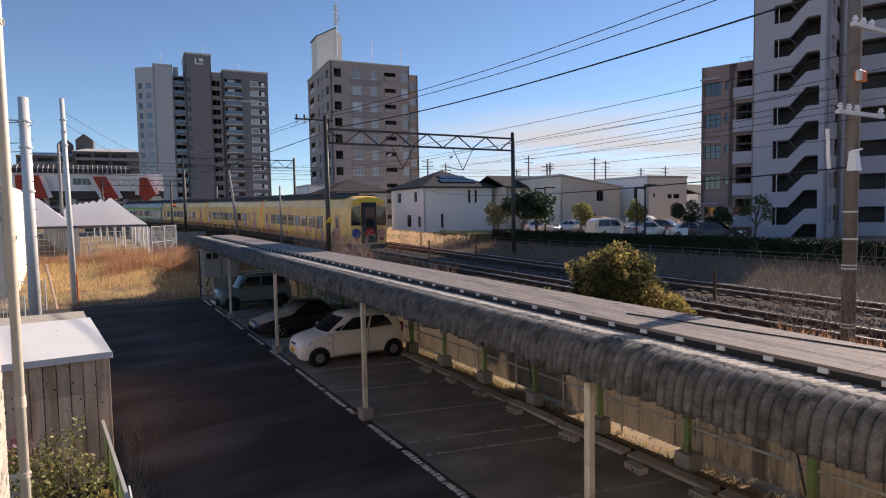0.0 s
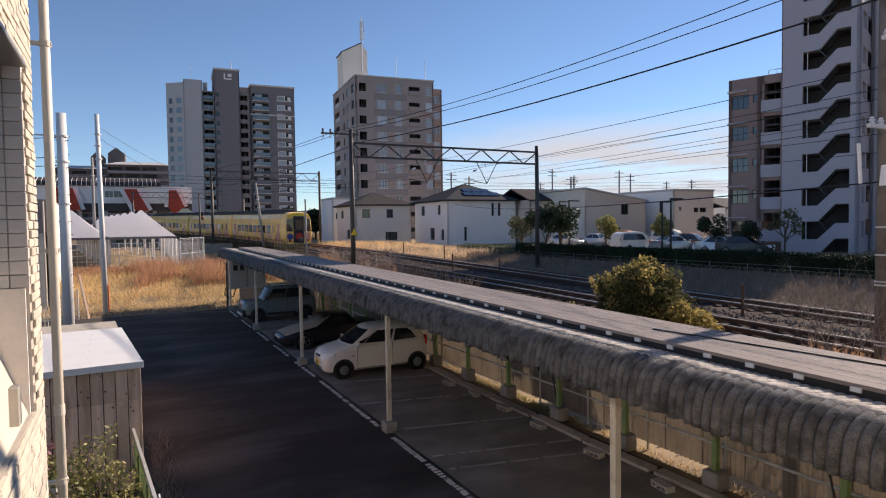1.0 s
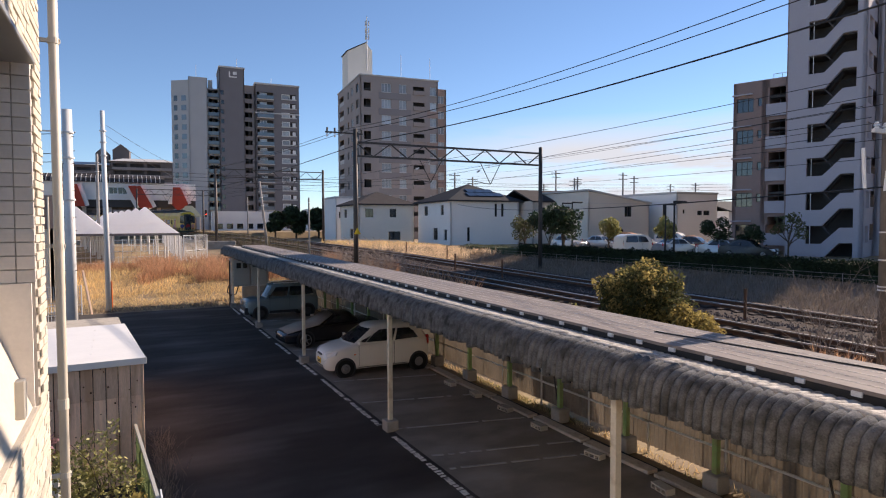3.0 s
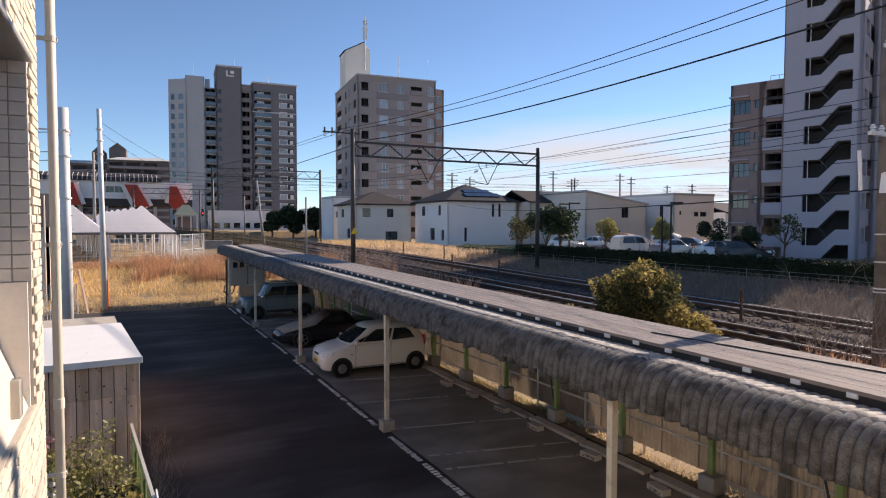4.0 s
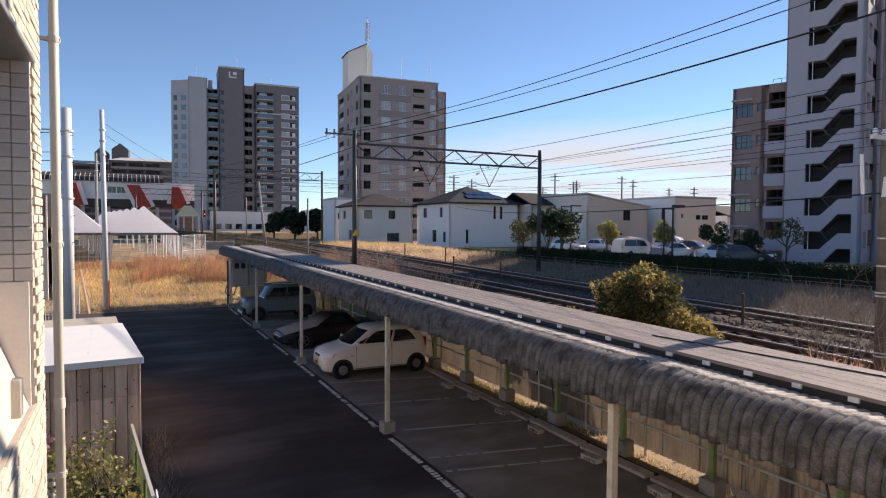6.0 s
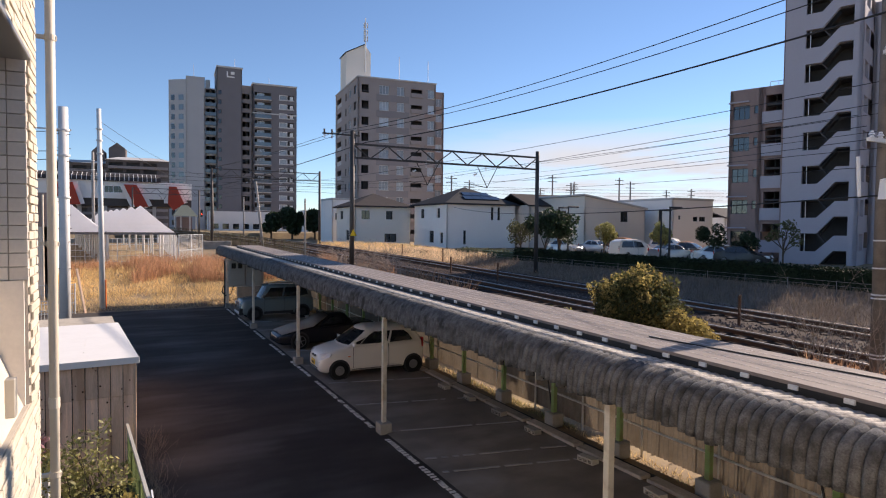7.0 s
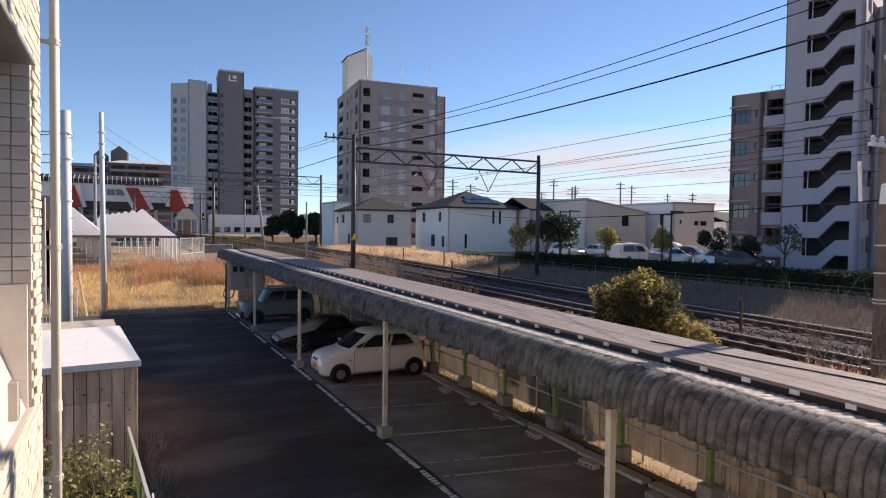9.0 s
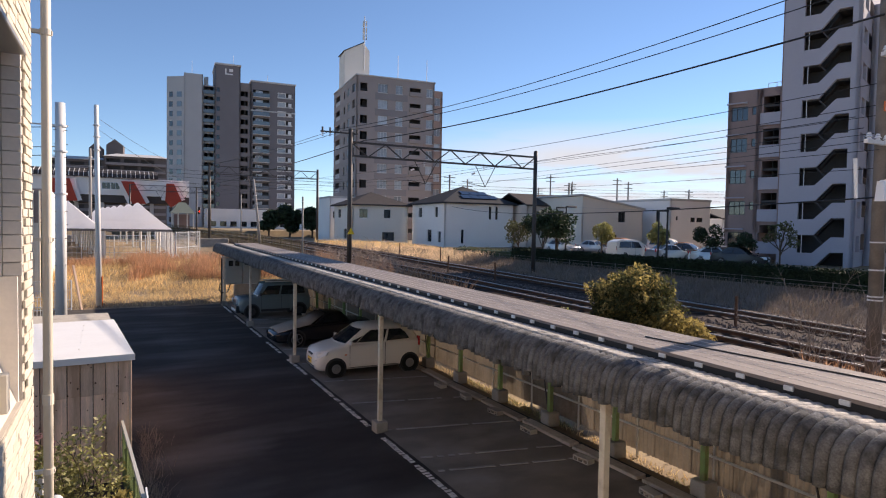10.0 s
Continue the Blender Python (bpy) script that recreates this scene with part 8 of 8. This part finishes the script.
hedge()


def meadow(n, x0, x1, y0, y1, hmin, hmax, w, material, name, label, lean=0.35, keep=None):
    pts = []
    while len(pts) < n:
        x, y = rng.uniform(x0, x1), rng.uniform(y0, y1)
        k = noise.noise((x * 0.35, y * 0.35, 7.0))
        if keep and not keep(x, y, k):
            continue
        pts.append((x, y, land(x, y) - 0.02))
    return blades(name, pts, hmin, hmax, w, material, label, "grass", lean)


meadow(34000, -12, 10.0, 36.6, 52.8, 0.05, 0.26, 0.011, "grass_dry", "dry_grass", "short straw-coloured winter grass", 0.8, lambda x, y, k: k > -0.45 and (y > 38.5 or rng.random() < 0.35))
meadow(4200, -3, 9.6, 36.2, 39.5, 0.04, 0.16, 0.012, "grass_dull", "trodden_grass", "trodden grey-brown grass at the edge of the asphalt", 0.9)
meadow(5200, 0.5, 10.2, 44.0, 52.5, 0.5, 1.25, 0.013, "grass_red", "tall_weeds", "tall rusty brown dead weeds", 0.4, lambda x, y, k: k > 0.02 - 0.05 * (x - 3) + 0.03 * (47 - y))
meadow(2600, -6, 3, 46.0, 52.5, 0.3, 0.8, 0.013, "grass_red", "low_weeds", "low rusty dead weeds before the fence", 0.45, lambda x, y, k: k > 0.0)
meadow(7000, -12, 10.2, 40, 52.8, 0.2, 0.6, 0.012, "grass_dry", "tall_grass", "clumps of yellow dead grass", 0.5, lambda x, y, k: k < 0.02 and y > 41)
meadow(30000, 21.3, 25.0, -4, 60, 0.08, 0.38, 0.008, "grass_dull", "bank_grass", "dull grey-brown dead grass on the railway bank", 0.4)
meadow(12000, 20.5, 27.0, 40, 66, 0.12, 0.6, 0.014, "grass_pale", "pale_reeds", "sunlit pale dry reeds beside the railway", 0.45, lambda x, y, k: k > -0.25)
meadow(5000, 20.5, 30.0, 55, 72, 0.15, 0.75, 0.016, "grass_dry", "dry_reeds", "golden dry reeds before the houses", 0.3)
meadow(2600, 12.0, 13.3, 2, 12, 0.15, 0.75, 0.014, "grass_red", "track_weeds", "rusty dead weeds beside the near track", 0.35, lambda x, y, k: k > 0.05 or y < 8)
meadow(3000, 10.5, 12.8, 17, 42, 0.3, 1.15, 0.022, "grass_red", "bank_weeds", "rusty dead weeds on the near bank", 0.35, lambda x, y, k: k > 0.1)
meadow(3500, 9.0, 9.35, -4, 40, 0.03, 0.14, 0.006, "grass_dry", "fence_grass", "short sunlit grass at the foot of the fence", 0.6)
meadow(1200, 8.95, 9.3, -4, 30, 0.03, 0.12, 0.007, "leaf_green", "fence_greens", "small green weeds at the foot of the fence", 0.6, lambda x, y, k: k > 0.15)


def bare_shrub(x, y, h, n, seed, spread=0.6, material="twig_pale", r=0.024):
    t = thing("bare_shrub", "leafless shrub of grey-brown twigs by the railway", "shrub", "bare shrubs", at=(x, y, land(x, y)))
    bm = bmesh.new()
    twigs(bm, (0, 0, -0.05), h, spread, n, 3, r, 4, random.Random(seed))
    part("twig_crown", bm, material, t)


for i, (x, y) in enumerate(((12.2, 27.0), (12.0, 29.5), (12.3, 32.0), (12.0, 34.5), (12.4, 37.0), (12.0, 39.5), (12.5, 31.0), (11.6, 42.5))):
    bare_shrub(x, y, 2.7, 15, 40 + i, 0.7, "twig_pale", 0.02)
for i, (x, y) in enumerate(((12.6, 7.2), (12.9, 7.7), (13.6, 6.1), (12.5, 6.3))):
    bare_shrub(x, y, 2.8, 6, 60 + i, 0.35, "twig", 0.011)
for i, (x, y) in enumerate(((8.0, 48.5), (8.6, 50.0), (7.4, 51.5), (9.2, 47.0))):
    bare_shrub(x, y, 1.8, 12, 80 + i, 0.8, "bark")

bm = bmesh.new()
box(bm, 8.0, 11.0, 73.2, 74.0, 0.8, 2.75, bev=0.05)
tagged(link_mesh("abutment_wall", bm, "concrete"), "dark weathered concrete wall at the foot of the railway", "wall", kind="structure")
bm = bmesh.new()
box(bm, 6.2, 9.0, 39.0, 39.3, 0.0, 0.9, bev=0.03)
tagged(link_mesh("low_wall", bm, "concrete"), "low concrete wall beyond the end of the carport", "wall", kind="structure")
# rusty stakes along the tracks
for i, (x, y) in enumerate(((16.8, 12.3), (16.8, 26), (16.8, 31), (21.0, 40), (20.8, 47))):
    bm = bmesh.new()
    rod(bm, (0, 0, -0.2), (0, 0, 1.15), 0.045, 0.045, 10)
    o = link_mesh("track_stake", bm, "rail_rust")
    o.matrix_basis = pose(x, y, rail_z(y) - 0.35)
    tagged(o, "rusty steel stake standing between the tracks", "stake", "track stakes")

# warning sign on the near gantry mast
bm = bmesh.new()
prism(bm, [(-0.19, 0), (0.19, 0), (0, 0.34)], "y", -0.02, 0.02)
o = link_mesh("warning_sign", bm, "sign_yellow")
o.matrix_basis = pose(10.65, 30.38, 4.1)
tagged(o, "yellow triangular warning sign on the steel mast", "sign")


# ---- distant hills ----
def hills():
    V, F = [], []
    n = 120
    for i in range(n + 1):
        a = radians(-70 + 180 * i / n)
        h = 25 + 45 * abs(noise.noise((i * 0.09, 2, 0))) + 12 * noise.noise((i * 0.35, 5, 0))
        for z in (-20, h):
            V.append((2600 * math.sin(a), 2600 * math.cos(a), z))
    for i in range(n):
        F.append((2 * i, 2 * i + 2, 2 * i + 3, 2 * i + 1))
    tagged(raw("backdrop", V, F, "hill"), "hazy blue hills on the horizon", "hills", kind="structure")


hills()


# ---- motion ----
def motions():
    """The train runs away from the camera along the line."""
    for k, ob in enumerate(TRAIN):
        rows = []
        for i in range(21):
            t = i * 0.5
            s = (35.2 + 21.0 * t + 1.15 * t * t if t <= 2.5 else 94.9 + 24.5 * (t - 2.5)) + k * 21.4
            x0, y0, a0 = line_point(s, TRACK_1)
            x1, y1, a1 = line_point(s + 20.8, TRACK_1)
            h = math.degrees(math.atan2(-(x1 - x0), y1 - y0))
            p = math.degrees(math.atan2(rail_z(y1) - rail_z(y0), 20.8))
            rows.append((t, pose(x0, y0, rail_z(y0), p, 0, h)))
        walk(ob, rows)


motions()
